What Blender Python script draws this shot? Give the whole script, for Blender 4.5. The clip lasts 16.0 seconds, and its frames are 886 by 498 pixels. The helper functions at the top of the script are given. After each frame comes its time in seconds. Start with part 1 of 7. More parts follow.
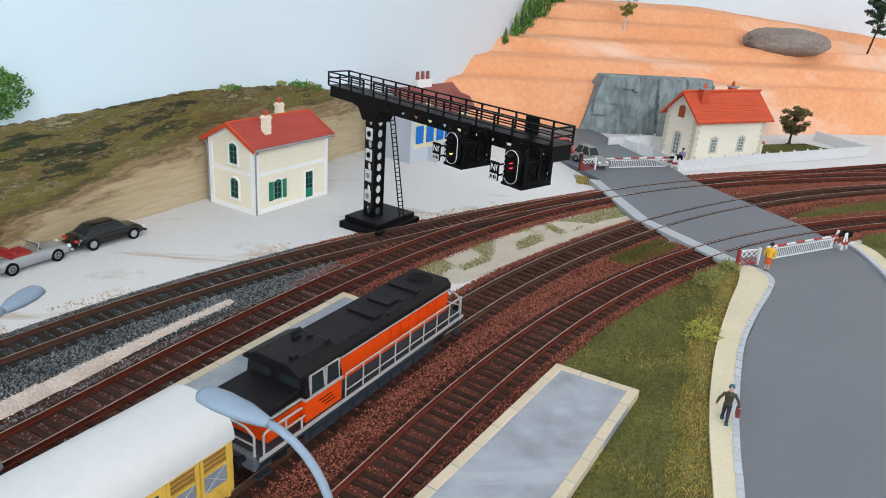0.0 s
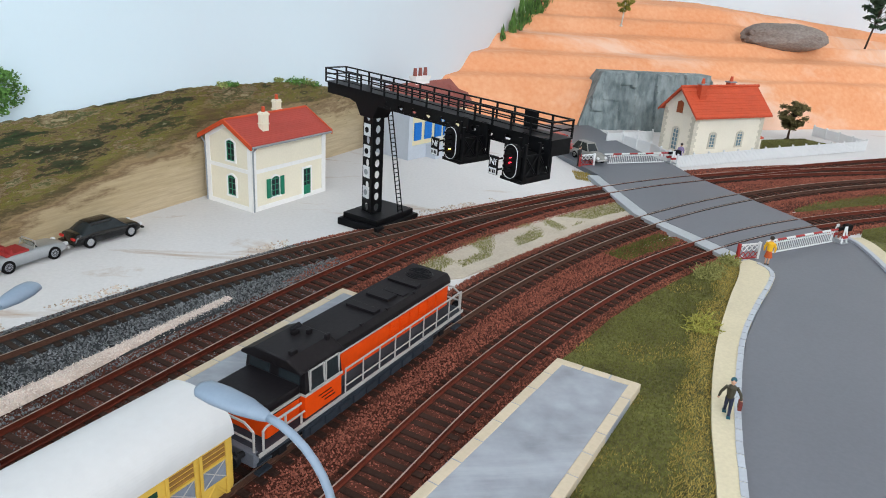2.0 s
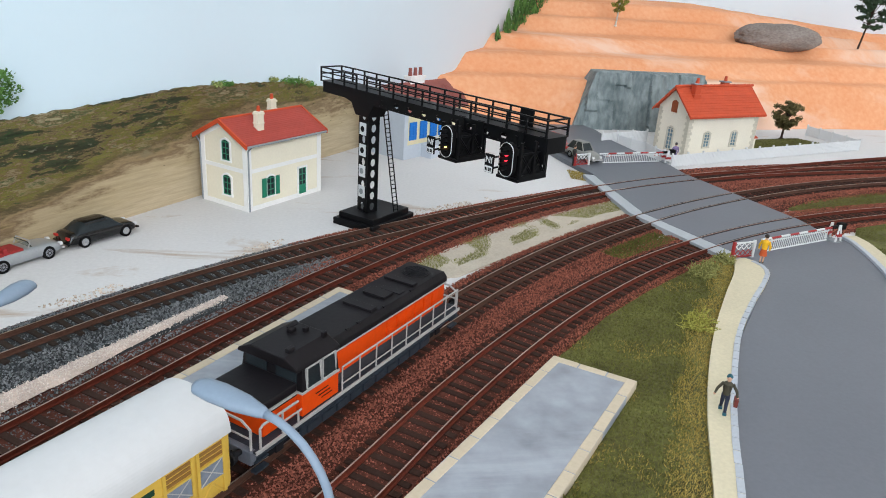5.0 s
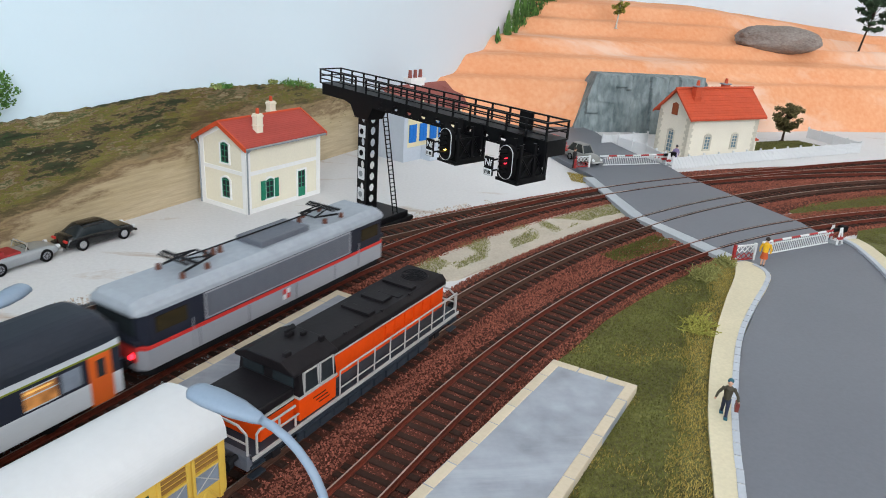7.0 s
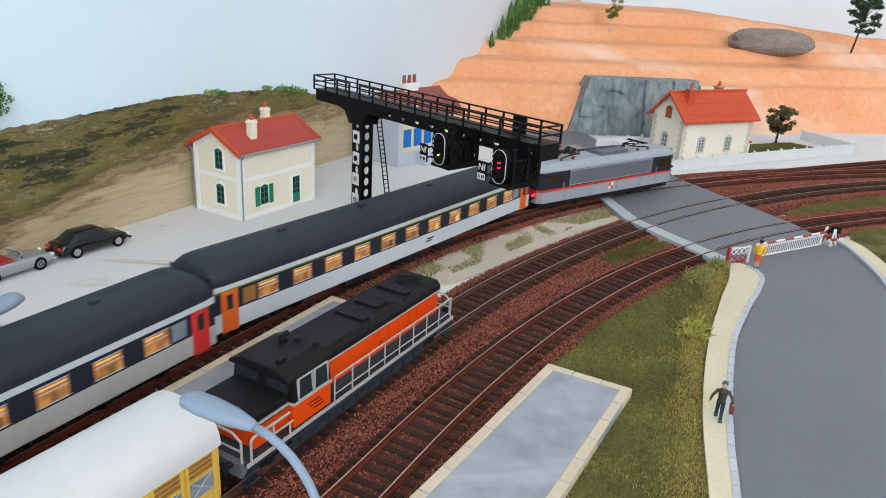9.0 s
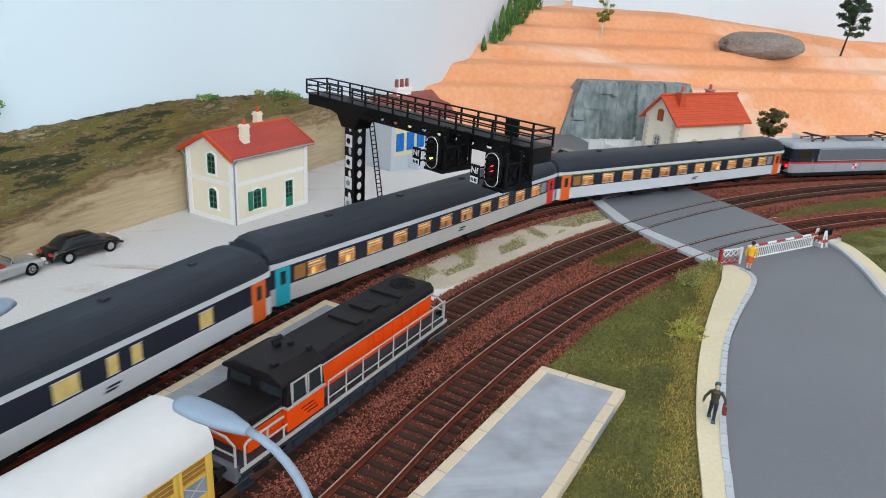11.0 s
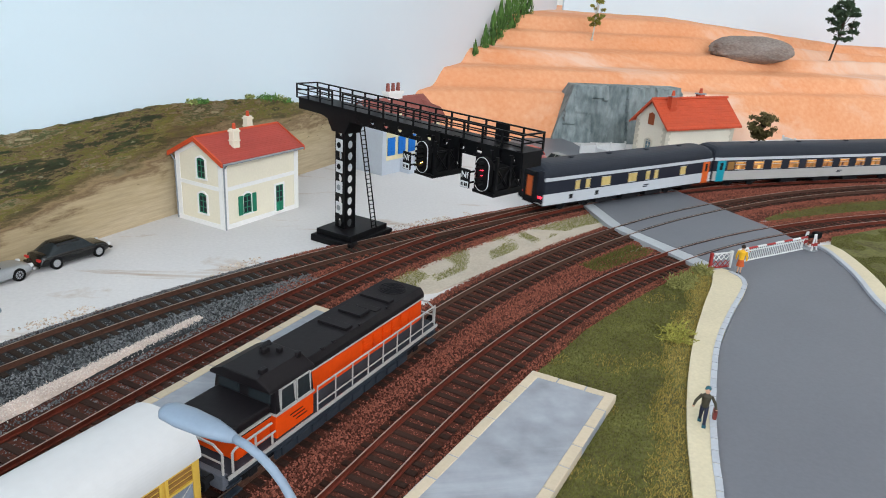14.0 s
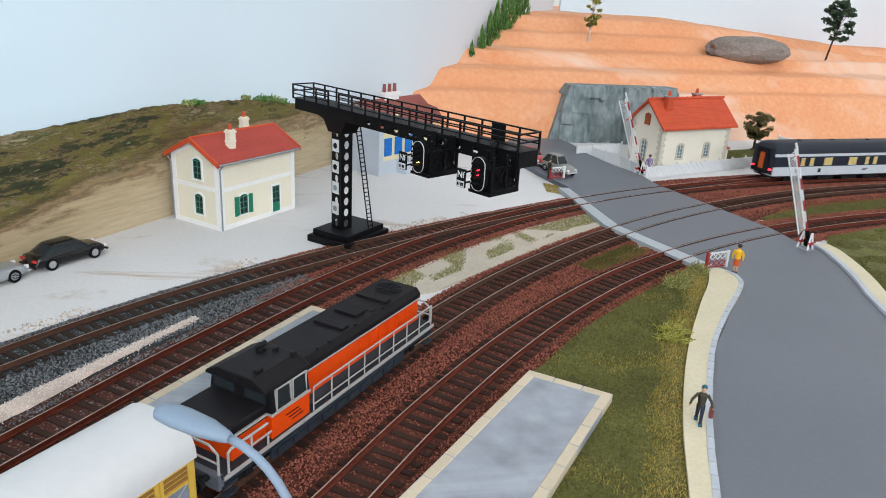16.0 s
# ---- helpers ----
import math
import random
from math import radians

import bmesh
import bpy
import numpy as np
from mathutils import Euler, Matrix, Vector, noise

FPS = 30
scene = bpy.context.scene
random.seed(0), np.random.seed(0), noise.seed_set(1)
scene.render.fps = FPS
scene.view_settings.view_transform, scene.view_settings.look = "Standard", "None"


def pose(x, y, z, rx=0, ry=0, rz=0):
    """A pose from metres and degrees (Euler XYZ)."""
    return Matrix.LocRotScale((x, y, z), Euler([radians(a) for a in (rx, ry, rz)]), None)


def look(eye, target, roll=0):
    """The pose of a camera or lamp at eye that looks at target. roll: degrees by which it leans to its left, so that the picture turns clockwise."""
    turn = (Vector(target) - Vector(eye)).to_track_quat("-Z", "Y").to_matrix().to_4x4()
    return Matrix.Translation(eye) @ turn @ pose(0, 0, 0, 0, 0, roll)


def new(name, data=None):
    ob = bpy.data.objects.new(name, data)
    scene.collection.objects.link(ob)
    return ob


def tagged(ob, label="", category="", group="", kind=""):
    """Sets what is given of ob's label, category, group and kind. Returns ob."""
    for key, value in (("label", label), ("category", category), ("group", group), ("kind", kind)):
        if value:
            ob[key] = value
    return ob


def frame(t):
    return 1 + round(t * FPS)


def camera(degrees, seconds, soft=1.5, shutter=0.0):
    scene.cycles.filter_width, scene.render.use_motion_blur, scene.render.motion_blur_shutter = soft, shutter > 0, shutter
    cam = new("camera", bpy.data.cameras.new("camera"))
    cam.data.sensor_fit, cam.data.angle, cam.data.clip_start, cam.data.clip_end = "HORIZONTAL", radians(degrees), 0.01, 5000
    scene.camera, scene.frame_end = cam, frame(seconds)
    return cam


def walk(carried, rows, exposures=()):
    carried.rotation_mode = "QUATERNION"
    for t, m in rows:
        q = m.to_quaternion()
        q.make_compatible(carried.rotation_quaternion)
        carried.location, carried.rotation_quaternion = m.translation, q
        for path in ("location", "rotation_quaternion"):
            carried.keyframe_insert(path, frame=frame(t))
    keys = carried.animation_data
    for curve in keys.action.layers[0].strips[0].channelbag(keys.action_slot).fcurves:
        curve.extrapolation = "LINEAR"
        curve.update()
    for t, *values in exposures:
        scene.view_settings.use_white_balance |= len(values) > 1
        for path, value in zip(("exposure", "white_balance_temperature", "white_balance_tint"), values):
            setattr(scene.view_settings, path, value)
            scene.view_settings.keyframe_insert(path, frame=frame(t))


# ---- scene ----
cam = camera(64.0, 16.0, 1.0, 0.4)
# seconds, place in metres, tilt down, lean, turn in degrees
PATH = [
    (0, 0.0010, -0.0007, 0.1810, 21.17, 4.13, 0.19),
    (0.5, 0.0013, -0.0001, 0.1806, 21.09, 4.03, -0.12),
    (1, 0.0008, -0.0001, 0.1796, 21.18, 3.87, -0.16),
    (1.5, -0.0000, -0.0000, 0.1786, 21.18, 3.82, 0.00),
    (2, 0.0005, 0.0005, 0.1782, 21.24, 3.85, 0.02),
    (2.5, 0.0010, 0.0004, 0.1776, 21.35, 3.90, -0.16),
    (3, 0.0009, 0.0000, 0.1775, 21.21, 3.78, -0.12),
    (3.5, 0.0004, -0.0001, 0.1771, 21.20, 3.58, -0.03),
    (4, -0.0003, 0.0002, 0.1768, 21.23, 3.90, -0.32),
    (6.5, 0.0005, -0.0005, 0.1770, 20.95, 3.77, -0.54),
    (7, 0.0007, 0.0021, 0.1766, 20.96, 3.86, -0.35),
    (7.5, 0.0009, 0.0020, 0.1770, 20.71, 3.81, -0.48),
    (8, 0.0014, 0.0018, 0.1771, 20.64, 3.51, -0.34),
    (8.5, 0.0018, 0.0015, 0.1771, 20.60, 3.58, -0.53),
    (9, 0.0019, 0.0019, 0.1772, 20.61, 3.49, -0.62),
    (11.5, 0.0022, 0.0013, 0.1769, 20.12, 3.41, -1.39),
    (12, 0.0029, 0.0016, 0.1772, 20.04, 3.50, -1.62),
    (12.5, 0.0024, 0.0025, 0.1765, 20.13, 3.63, -1.66),
    (13, 0.0026, 0.0030, 0.1765, 20.06, 3.51, -1.50),
    (13.5, 0.0035, 0.0029, 0.1769, 19.90, 3.48, -1.78),
    (14, 0.0034, 0.0025, 0.1771, 19.92, 3.43, -1.75),
    (14.5, 0.0033, 0.0027, 0.1767, 19.88, 3.34, -1.93),
    (15, 0.0032, 0.0029, 0.1768, 19.83, 3.36, -1.92),
    (15.5, 0.0034, 0.0029, 0.1763, 19.90, 3.48, -1.99),
    (16, 0.0042, 0.0024, 0.1765, 19.82, 3.32, -1.94),
]
walk(cam, [(t, pose(x, y, z) @ pose(0, 0, 0, 0, 0, turn) @ pose(0, 0, 0, 90 - tilt) @ pose(0, 0, 0, 0, 0, lean)) for t, x, y, z, tilt, lean, turn in PATH])

# ---- light: area lamps added at two assumed, unseen windows, left and behind ----
world = bpy.data.worlds.new("world")
scene.world = world
world.use_nodes = True
_wn = world.node_tree.nodes
_sky = _wn.new("ShaderNodeTexSky")
_sky.sky_type, _sky.sun_disc, _sky.sun_elevation, _sky.sun_rotation = "NISHITA", False, radians(40), radians(250)
world.node_tree.links.new(_sky.outputs[0], _wn["Background"].inputs[0])
_wn["Background"].inputs[1].default_value = 0.12
scene.view_settings.exposure = -0.1


def added_window_light(name, m, width, height, watts, colour):
    lamp = bpy.data.lights.new(name, "AREA")
    lamp.shape, lamp.size, lamp.size_y, lamp.energy, lamp.color = "RECTANGLE", width, height, watts, colour
    ob = new(name, lamp)
    ob.matrix_world = m
    return ob


added_window_light("added_window_light", look((-2.3, -0.6, 1.35), (0.1, 0.6, 0.0)), 2.2, 1.5, 96, (0.95, 0.975, 1.0))
added_window_light("added_window_light", look((0.9, -2.5, 1.45), (0.2, 0.7, 0.0)), 2.4, 1.4, 82, (0.90, 0.955, 1.0))

# ---- helpers for millimetre models ----
MM = 0.001


def P(x, y, z=0.0, rx=0, ry=0, rz=0):
    return pose(x * MM, y * MM, z * MM, rx, ry, rz)


class Geo:
    """Collects faces in millimetres."""

    def __init__(self):
        self.v, self.f, self.m = [], [], []

    def add(self, verts, faces, mi=0):
        k = len(self.v)
        self.v += [tuple(p) for p in verts]
        self.f += [tuple(i + k for i in q) for q in faces]
        self.m += [mi] * len(faces)
        return self

    def box(self, x0, y0, z0, x1, y1, z1, mi=0):
        v = [(x, y, z) for x in (x0, x1) for y in (y0, y1) for z in (z0, z1)]
        return self.add(v, [(0, 1, 3, 2), (4, 6, 7, 5), (0, 4, 5, 1), (2, 3, 7, 6), (0, 2, 6, 4), (1, 5, 7, 3)], mi)

    def obox(self, c, size, m=None, mi=0):
        """A box of that size about c, turned by the matrix m."""
        a, b, h = (s / 2 for s in size)
        v = [Vector((x, y, z)) for x in (-a, a) for y in (-b, b) for z in (-h, h)]
        v = [(m.to_3x3() @ p if m else p) + Vector(c) for p in v]
        return self.add(v, [(0, 1, 3, 2), (4, 6, 7, 5), (0, 4, 5, 1), (2, 3, 7, 6), (0, 2, 6, 4), (1, 5, 7, 3)], mi)

    def prism(self, poly, a, b, axis="z", mi=0):
        """A polygon drawn out from a to b along an axis; (x, y), (x, z) or (y, z) points."""
        n = len(poly)
        put = {"z": lambda p, h: (p[0], p[1], h), "y": lambda p, h: (p[0], h, p[1]), "x": lambda p, h: (h, p[0], p[1])}[axis]
        v = [put(p, a) for p in poly] + [put(p, b) for p in poly]
        f = [tuple(range(n))[::-1], tuple(range(n, 2 * n))] + [(i, (i + 1) % n, n + (i + 1) % n, n + i) for i in range(n)]
        return self.add(v, f, mi)

    def rod(self, p0, p1, r0, r1=None, n=8, mi=0):
        p0, p1 = Vector(p0), Vector(p1)
        r1 = r0 if r1 is None else r1
        q = (p1 - p0).to_track_quat("Z", "Y")
        ring = [(math.cos(2 * math.pi * i / n), math.sin(2 * math.pi * i / n)) for i in range(n)]
        v = [p0 + q @ Vector((c * r0, s * r0, 0)) for c, s in ring] + [p1 + q @ Vector((c * r1, s * r1, 0)) for c, s in ring]
        f = [tuple(range(n))[::-1], tuple(range(n, 2 * n))] + [(i, (i + 1) % n, n + (i + 1) % n, n + i) for i in range(n)]
        return self.add(v, f, mi)

    def tube(self, pts, r, n=8, mi=0):
        for a, b in zip(pts[:-1], pts[1:]):
            self.rod(a, b, r, r, n, mi)
        return self

    def ball(self, c, r, n=8, squash=(1, 1, 1), rough=0.0, mi=0):
        rings = max(4, n // 2 + 1)
        v, f = [], []
        for i in range(rings + 1):
            th = math.pi * i / rings
            for j in range(n):
                ph = 2 * math.pi * j / n
                k = r * (1 + rough * random.uniform(-1, 1))
                v.append((c[0] + k * squash[0] * math.sin(th) * math.cos(ph), c[1] + k * squash[1] * math.sin(th) * math.sin(ph), c[2] + k * squash[2] * math.cos(th)))
        for i in range(rings):
            for j in range(n):
                f.append((i * n + j, (i + 1) * n + j, (i + 1) * n + (j + 1) % n, i * n + (j + 1) % n))
        return self.add(v, f, mi)

    def loft(self, sections, closed=True, cap=True, mi=0):
        """Skins rings of equal length."""
        n = len(sections[0])
        v = [p for s in sections for p in s]
        f = []
        for i in range(len(sections) - 1):
            for j in range(n if closed else n - 1):
                f.append((i * n + j, i * n + (j + 1) % n, (i + 1) * n + (j + 1) % n, (i + 1) * n + j))
        if cap and closed:
            f += [tuple(range(n))[::-1], tuple(range(len(v) - n, len(v)))]
        return self.add(v, f, mi)

    def pipe(self, pts, r, n=12, mi=0):
        """A smooth tube along a bent line."""
        pts = [Vector(p) for p in pts]
        rings = []
        for i, p in enumerate(pts):
            t = (pts[min(i + 1, len(pts) - 1)] - pts[max(i - 1, 0)]).normalized()
            q = t.to_track_quat("Z", "Y")
            rings.append([p + q @ Vector((r * math.cos(2 * math.pi * k / n), r * math.sin(2 * math.pi * k / n), 0)) for k in range(n)])
        return self.loft(rings, mi=mi)

    def mesh(self, name, mats, smooth=False):
        me = bpy.data.meshes.new(name)
        me.from_pydata([(x * MM, y * MM, z * MM) for x, y, z in self.v], [], self.f)
        for m in mats if isinstance(mats, (list, tuple)) else [mats]:
            me.materials.append(m)
        me.polygons.foreach_set("material_index", self.m)
        if len(self.v) < 6000:
            bm = bmesh.new()
            bm.from_mesh(me)
            bmesh.ops.recalc_face_normals(bm, faces=bm.faces)
            bm.to_mesh(me)
            bm.free()
        if smooth:
            me.polygons.foreach_set("use_smooth", [True] * len(me.polygons))
        me.update()
        return me


def part(name, geo, mats, parent=None, label="", bevel=0.0, m=None, smooth=False):
    """One mesh object, in millimetres, under its thing."""
    ob = new(name, geo.mesh(name, mats, smooth) if isinstance(geo, Geo) else geo)
    ob.parent = parent
    if m:
        ob.matrix_basis = m
    if label:
        ob["label"] = label
    if bevel:
        mod = ob.modifiers.new("bevel", "BEVEL")
        mod.width, mod.segments, mod.limit_method = bevel * MM, 2, "ANGLE"
    return ob


def thing(name, label, category, m=None, group="", kind=""):
    ob = new(name)
    ob.empty_display_size = 0.01
    if m:
        ob.matrix_basis = m
    return tagged(ob, label, category, group, kind)


def solid(name, geo, mats, label, category, m=None, group="", kind="", bevel=0.0, smooth=False):
    return tagged(part(name, geo, mats, None, "", bevel, m, smooth), label, category, group, kind)


# ---- materials ----
def mat(name, colour, rough=0.6, metal=0.0, vary=0.18, grain=900.0, blotch=60.0, bump=0.15, second=None, mix=0.0, island=0.0, glow=None, watts=0.0, per_object=0.0, spec=0.28, stretch=None, coat=0.0):
    """A procedural surface: fine grain and broad blotches round a base colour, with relief."""
    m = bpy.data.materials.new(name)
    m.use_nodes = True
    nt = m.node_tree
    nd, ln = nt.nodes, nt.links
    b = nd["Principled BSDF"]
    b.inputs["Roughness"].default_value, b.inputs["Metallic"].default_value = rough, metal
    b.inputs["Specular IOR Level"].default_value = spec
    b.inputs["Coat Weight"].default_value = coat
    tc = nd.new("ShaderNodeTexCoord")
    mp = nd.new("ShaderNodeMapping")
    if stretch:
        mp.inputs["Scale"].default_value = stretch
    ln.new(tc.outputs["Object"], mp.inputs[0])

    def noise_tex(scale, detail=4.0):
        n = nd.new("ShaderNodeTexNoise")
        n.inputs["Scale"].default_value, n.inputs["Detail"].default_value = scale, detail
        ln.new(mp.outputs[0], n.inputs["Vector"])
        return n

    n1, n2 = noise_tex(grain), noise_tex(blotch, 6.0)
    add = nd.new("ShaderNodeMath")
    add.operation = "ADD"
    ln.new(n1.outputs[0], add.inputs[0])
    ln.new(n2.outputs[0], add.inputs[1])
    last = add.outputs[0]
    for amount, source, out in ((island, "ShaderNodeNewGeometry", "Random Per Island"), (per_object, "ShaderNodeObjectInfo", "Random")):
        if amount:
            g = nd.new(source)
            k = nd.new("ShaderNodeMath")
            k.operation = "MULTIPLY_ADD"
            k.inputs[1].default_value = amount
            ln.new(g.outputs[out], k.inputs[0])
            ln.new(last, k.inputs[2])
            last = k.outputs[0]
    top = 1.0 + 0.35 + island + per_object
    rng = nd.new("ShaderNodeMapRange")
    rng.inputs["From Min"].default_value, rng.inputs["From Max"].default_value = 0.65, top
    ln.new(last, rng.inputs[0])
    ramp = nd.new("ShaderNodeValToRGB")
    c = colour
    ramp.color_ramp.elements[0].color = (*[x * (1 - vary) for x in c], 1)
    ramp.color_ramp.elements[1].color = (*[min(1, x * (1 + vary)) for x in (second or c)], 1)
    ln.new(rng.outputs[0], ramp.inputs[0])
    ln.new(ramp.outputs[0], b.inputs["Base Color"])
    if bump:
        bp = nd.new("ShaderNodeBump")
        bp.inputs["Strength"].default_value, bp.inputs["Distance"].default_value = bump, 0.0008
        ln.new(n1.outputs[0], bp.inputs["Height"])
        ln.new(bp.outputs[0], b.inputs["Normal"])
    if glow:
        b.inputs["Emission Color"].default_value, b.inputs["Emission Strength"].default_value = (*glow, 1), watts
    return m


def glass(name, colour=(0.8, 0.9, 0.9), rough=0.05):
    m = bpy.data.materials.new(name)
    m.use_nodes = True
    b = m.node_tree.nodes["Principled BSDF"]
    b.inputs["Base Color"].default_value, b.inputs["Roughness"].default_value = (*colour, 1), rough
    b.inputs["Transmission Weight"].default_value, b.inputs["IOR"].default_value = 1.0, 1.2
    return m


WHITE_GROUND = mat("white_plaster_ground", (0.64, 0.63, 0.63), 0.85, vary=0.07, grain=400, blotch=9, bump=0.25)
BALLAST = mat("red_brown_ballast", (0.12, 0.036, 0.026), 0.95, vary=0.5, second=(0.31, 0.108, 0.074), island=1.2, bump=0, spec=0.12)
BALLAST_BED = mat("red_brown_bed", (0.085, 0.03, 0.021), 0.95, vary=0.4, grain=700, blotch=50, bump=1.0, spec=0.1)
GREY_BALLAST = mat("grey_ballast", (0.03, 0.034, 0.038), 0.85, vary=0.5, second=(0.19, 0.20, 0.21), island=1.2, bump=0, spec=0.15)
GREY_BED = mat("grey_bed", (0.03, 0.033, 0.036), 0.95, vary=0.4, grain=700, blotch=50, bump=1.0)
SAND = mat("pink_sand", (0.57, 0.46, 0.40), 0.95, vary=0.25, grain=700, blotch=60, bump=0.8)
TIE = mat("dark_wood_tie", (0.042, 0.022, 0.017), 0.85, spec=0.12, vary=0.4, grain=900, blotch=90, bump=0.4, per_object=0.5)
TIE_GREY = mat("weathered_tie", (0.036, 0.025, 0.020), 0.85, spec=0.12, vary=0.4, grain=900, blotch=90, bump=0.4, per_object=0.5)
RUST = mat("rusty_rail", (0.115, 0.021, 0.010), 0.75, vary=0.35, grain=600, blotch=120, bump=0.2)
BROWN_RAIL = mat("brown_rail", (0.075, 0.033, 0.021), 0.7, vary=0.3, grain=600, blotch=120, bump=0.2)
STEEL = mat("worn_rail_head", (0.42, 0.33, 0.28), 0.4, 0.7, vary=0.2, grain=500, blotch=80, bump=0.05)
ASPHALT = mat("grey_road", (0.135, 0.145, 0.168), 0.5, vary=0.07, grain=500, blotch=14, bump=0.06)
CONCRETE = mat("pale_concrete", (0.40, 0.43, 0.46), 0.7, vary=0.08, grain=500, blotch=30, bump=0.1)
PLATFORM = mat("grey_platform_top", (0.23, 0.25, 0.285), 0.36, vary=0.16, second=(0.31, 0.335, 0.38), grain=90, blotch=16, bump=0.05)
CREAM_STONE = mat("cream_edging_stone", (0.54, 0.46, 0.345), 0.8, vary=0.12, grain=500, blotch=60, bump=0.2, per_object=0.6)
SIDEWALK = mat("cream_pavement", (0.58, 0.52, 0.375), 0.85, vary=0.1, grain=600, blotch=30, bump=0.15)
KERB = mat("grey_kerb_stone", (0.42, 0.45, 0.50), 0.75, vary=0.12, grain=500, blotch=60, bump=0.15, per_object=0.5)
SOIL = mat("mossy_soil", (0.085, 0.075, 0.03), 0.95, vary=0.4, second=(0.13, 0.13, 0.04), grain=500, blotch=40, bump=0.9)
GRASS = mat("green_grass", (0.055, 0.062, 0.014), 0.95, vary=0.35, second=(0.15, 0.15, 0.035), island=1.0, bump=0)
DRY_GRASS = mat("ochre_grass", (0.24, 0.17, 0.035), 0.9, vary=0.35, second=(0.42, 0.32, 0.09), island=1.0, bump=0)
BUSH = mat("green_bush", (0.10, 0.14, 0.03), 0.9, vary=0.45, second=(0.30, 0.34, 0.12), island=1.0, bump=0)
CREAM_WALL = mat("cream_wall", (0.80, 0.745, 0.60), 0.8, vary=0.05, grain=600, blotch=40, bump=0.08)
WHITE_TRIM = mat("white_trim", (0.84, 0.83, 0.81), 0.7, vary=0.04, grain=500, blotch=50, bump=0.05)
OFF_WHITE = mat("off_white_wall", (0.76, 0.71, 0.60), 0.85, vary=0.07, grain=700, blotch=40, bump=0.2)
QUOIN = mat("pale_stone_quoin", (0.56, 0.52, 0.43), 0.85, vary=0.12, grain=600, blotch=60, bump=0.2, per_object=0.4)
RED_TILE = mat("orange_red_tile", (0.52, 0.075, 0.03), 0.6, vary=0.15, grain=400, blotch=60, bump=0.1, per_object=0.3)
RED_ROOF = mat("red_roof", (0.40, 0.062, 0.045), 0.65, vary=0.12, grain=500, blotch=50, bump=0.15, per_object=0.25)
RED_EDGE = mat("red_roof_edge", (0.56, 0.075, 0.025), 0.55, vary=0.1, bump=0.05)
BROWN_ROOF = mat("brown_roof", (0.27, 0.085, 0.07), 0.75, vary=0.15, grain=500, blotch=50, bump=0.2, per_object=0.25)
GREEN = mat("green_paint", (0.012, 0.19, 0.11), 0.5, vary=0.15, bump=0.05)
BLUE = mat("blue_paint", (0.01, 0.16, 0.55), 0.5, vary=0.12, bump=0.05)
GREY_WALL = mat("pale_grey_wall", (0.50, 0.545, 0.61), 0.8, vary=0.05, grain=500, blotch=40, bump=0.06)
PALE_YELLOW = mat("pale_yellow_wall", (0.74, 0.66, 0.42), 0.8, vary=0.06, grain=500, blotch=40, bump=0.06)
DARK_PANE = mat("dark_pane", (0.02, 0.026, 0.03), 0.12, vary=0.2, bump=0)
BLUE_PANE = mat("blue_grey_pane", (0.13, 0.2, 0.24), 0.2, vary=0.3, bump=0)
GUTTER = mat("grey_gutter", (0.26, 0.28, 0.30), 0.5, vary=0.1, bump=0.05)
BLACK = mat("black_plastic", (0.004, 0.004, 0.005), 0.45, spec=0.16, vary=0.25, grain=500, blotch=60, bump=0.06)
BLACK_MATT = mat("matt_black", (0.005, 0.005, 0.0055), 0.7, spec=0.12, vary=0.3, grain=700, blotch=60, bump=0.1)
WHITE_PAINT = mat("white_paint", (0.68, 0.69, 0.70), 0.55, vary=0.05, bump=0.05)
RED_PAINT = mat("red_paint", (0.33, 0.03, 0.03), 0.5, vary=0.15, bump=0.05)
RED_LAMP = mat("red_lamp", (0.6, 0.02, 0.02), 0.3, vary=0.0, bump=0, glow=(1.0, 0.02, 0.04), watts=6.0)
AMBER_LAMP = mat("amber_lamp", (0.8, 0.45, 0.05), 0.3, vary=0.0, bump=0, glow=(1.0, 0.55, 0.08), watts=14.0)
# faint emission that imitates carriage lamplight on strips and seat backs
WARM_GLOW = mat("warm_glow", (0.8, 0.5, 0.15), 0.4, vary=0.0, bump=0, glow=(1.0, 0.50, 0.10), watts=0.3)
STRIP_LAMP = mat("carriage_light_strip", (0.8, 0.7, 0.4), 0.4, vary=0.0, bump=0, glow=(1.0, 0.62, 0.16), watts=5.0)
# the pane itself glows, standing in for lamplight inside the van
YELLOW_PANE = mat("glowing_frosted_pane", (0.42, 0.33, 0.13), 0.4, vary=0.25, grain=300, blotch=120, bump=0, glow=(1.0, 0.68, 0.2), watts=0.14)
LENS = mat("dark_lens", (0.01, 0.01, 0.012), 0.15, vary=0.0, bump=0)
FOAM = mat("orange_foam_board", (0.76, 0.30, 0.13), 0.85, vary=0.03, second=(0.79, 0.40, 0.225), grain=160, blotch=9, bump=0.10)
ROCK = mat("blue_grey_rock", (0.105, 0.145, 0.155), 0.8, vary=0.3, second=(0.25, 0.29, 0.295), grain=160, blotch=26, bump=0.35, stretch=(1, 1, 0.4))
BOULDER = mat("brown_grey_boulder", (0.19, 0.15, 0.13), 0.85, vary=0.18, second=(0.27, 0.235, 0.215), grain=260, blotch=22, bump=0.3, stretch=(1, 1, 2))
BARK = mat("dark_bark", (0.05, 0.03, 0.022), 0.9, vary=0.3, grain=600, blotch=80, bump=0.5)
BIRCH = mat("birch_bark", (0.62, 0.58, 0.52), 0.8, vary=0.25, grain=260, blotch=160, bump=0.2)
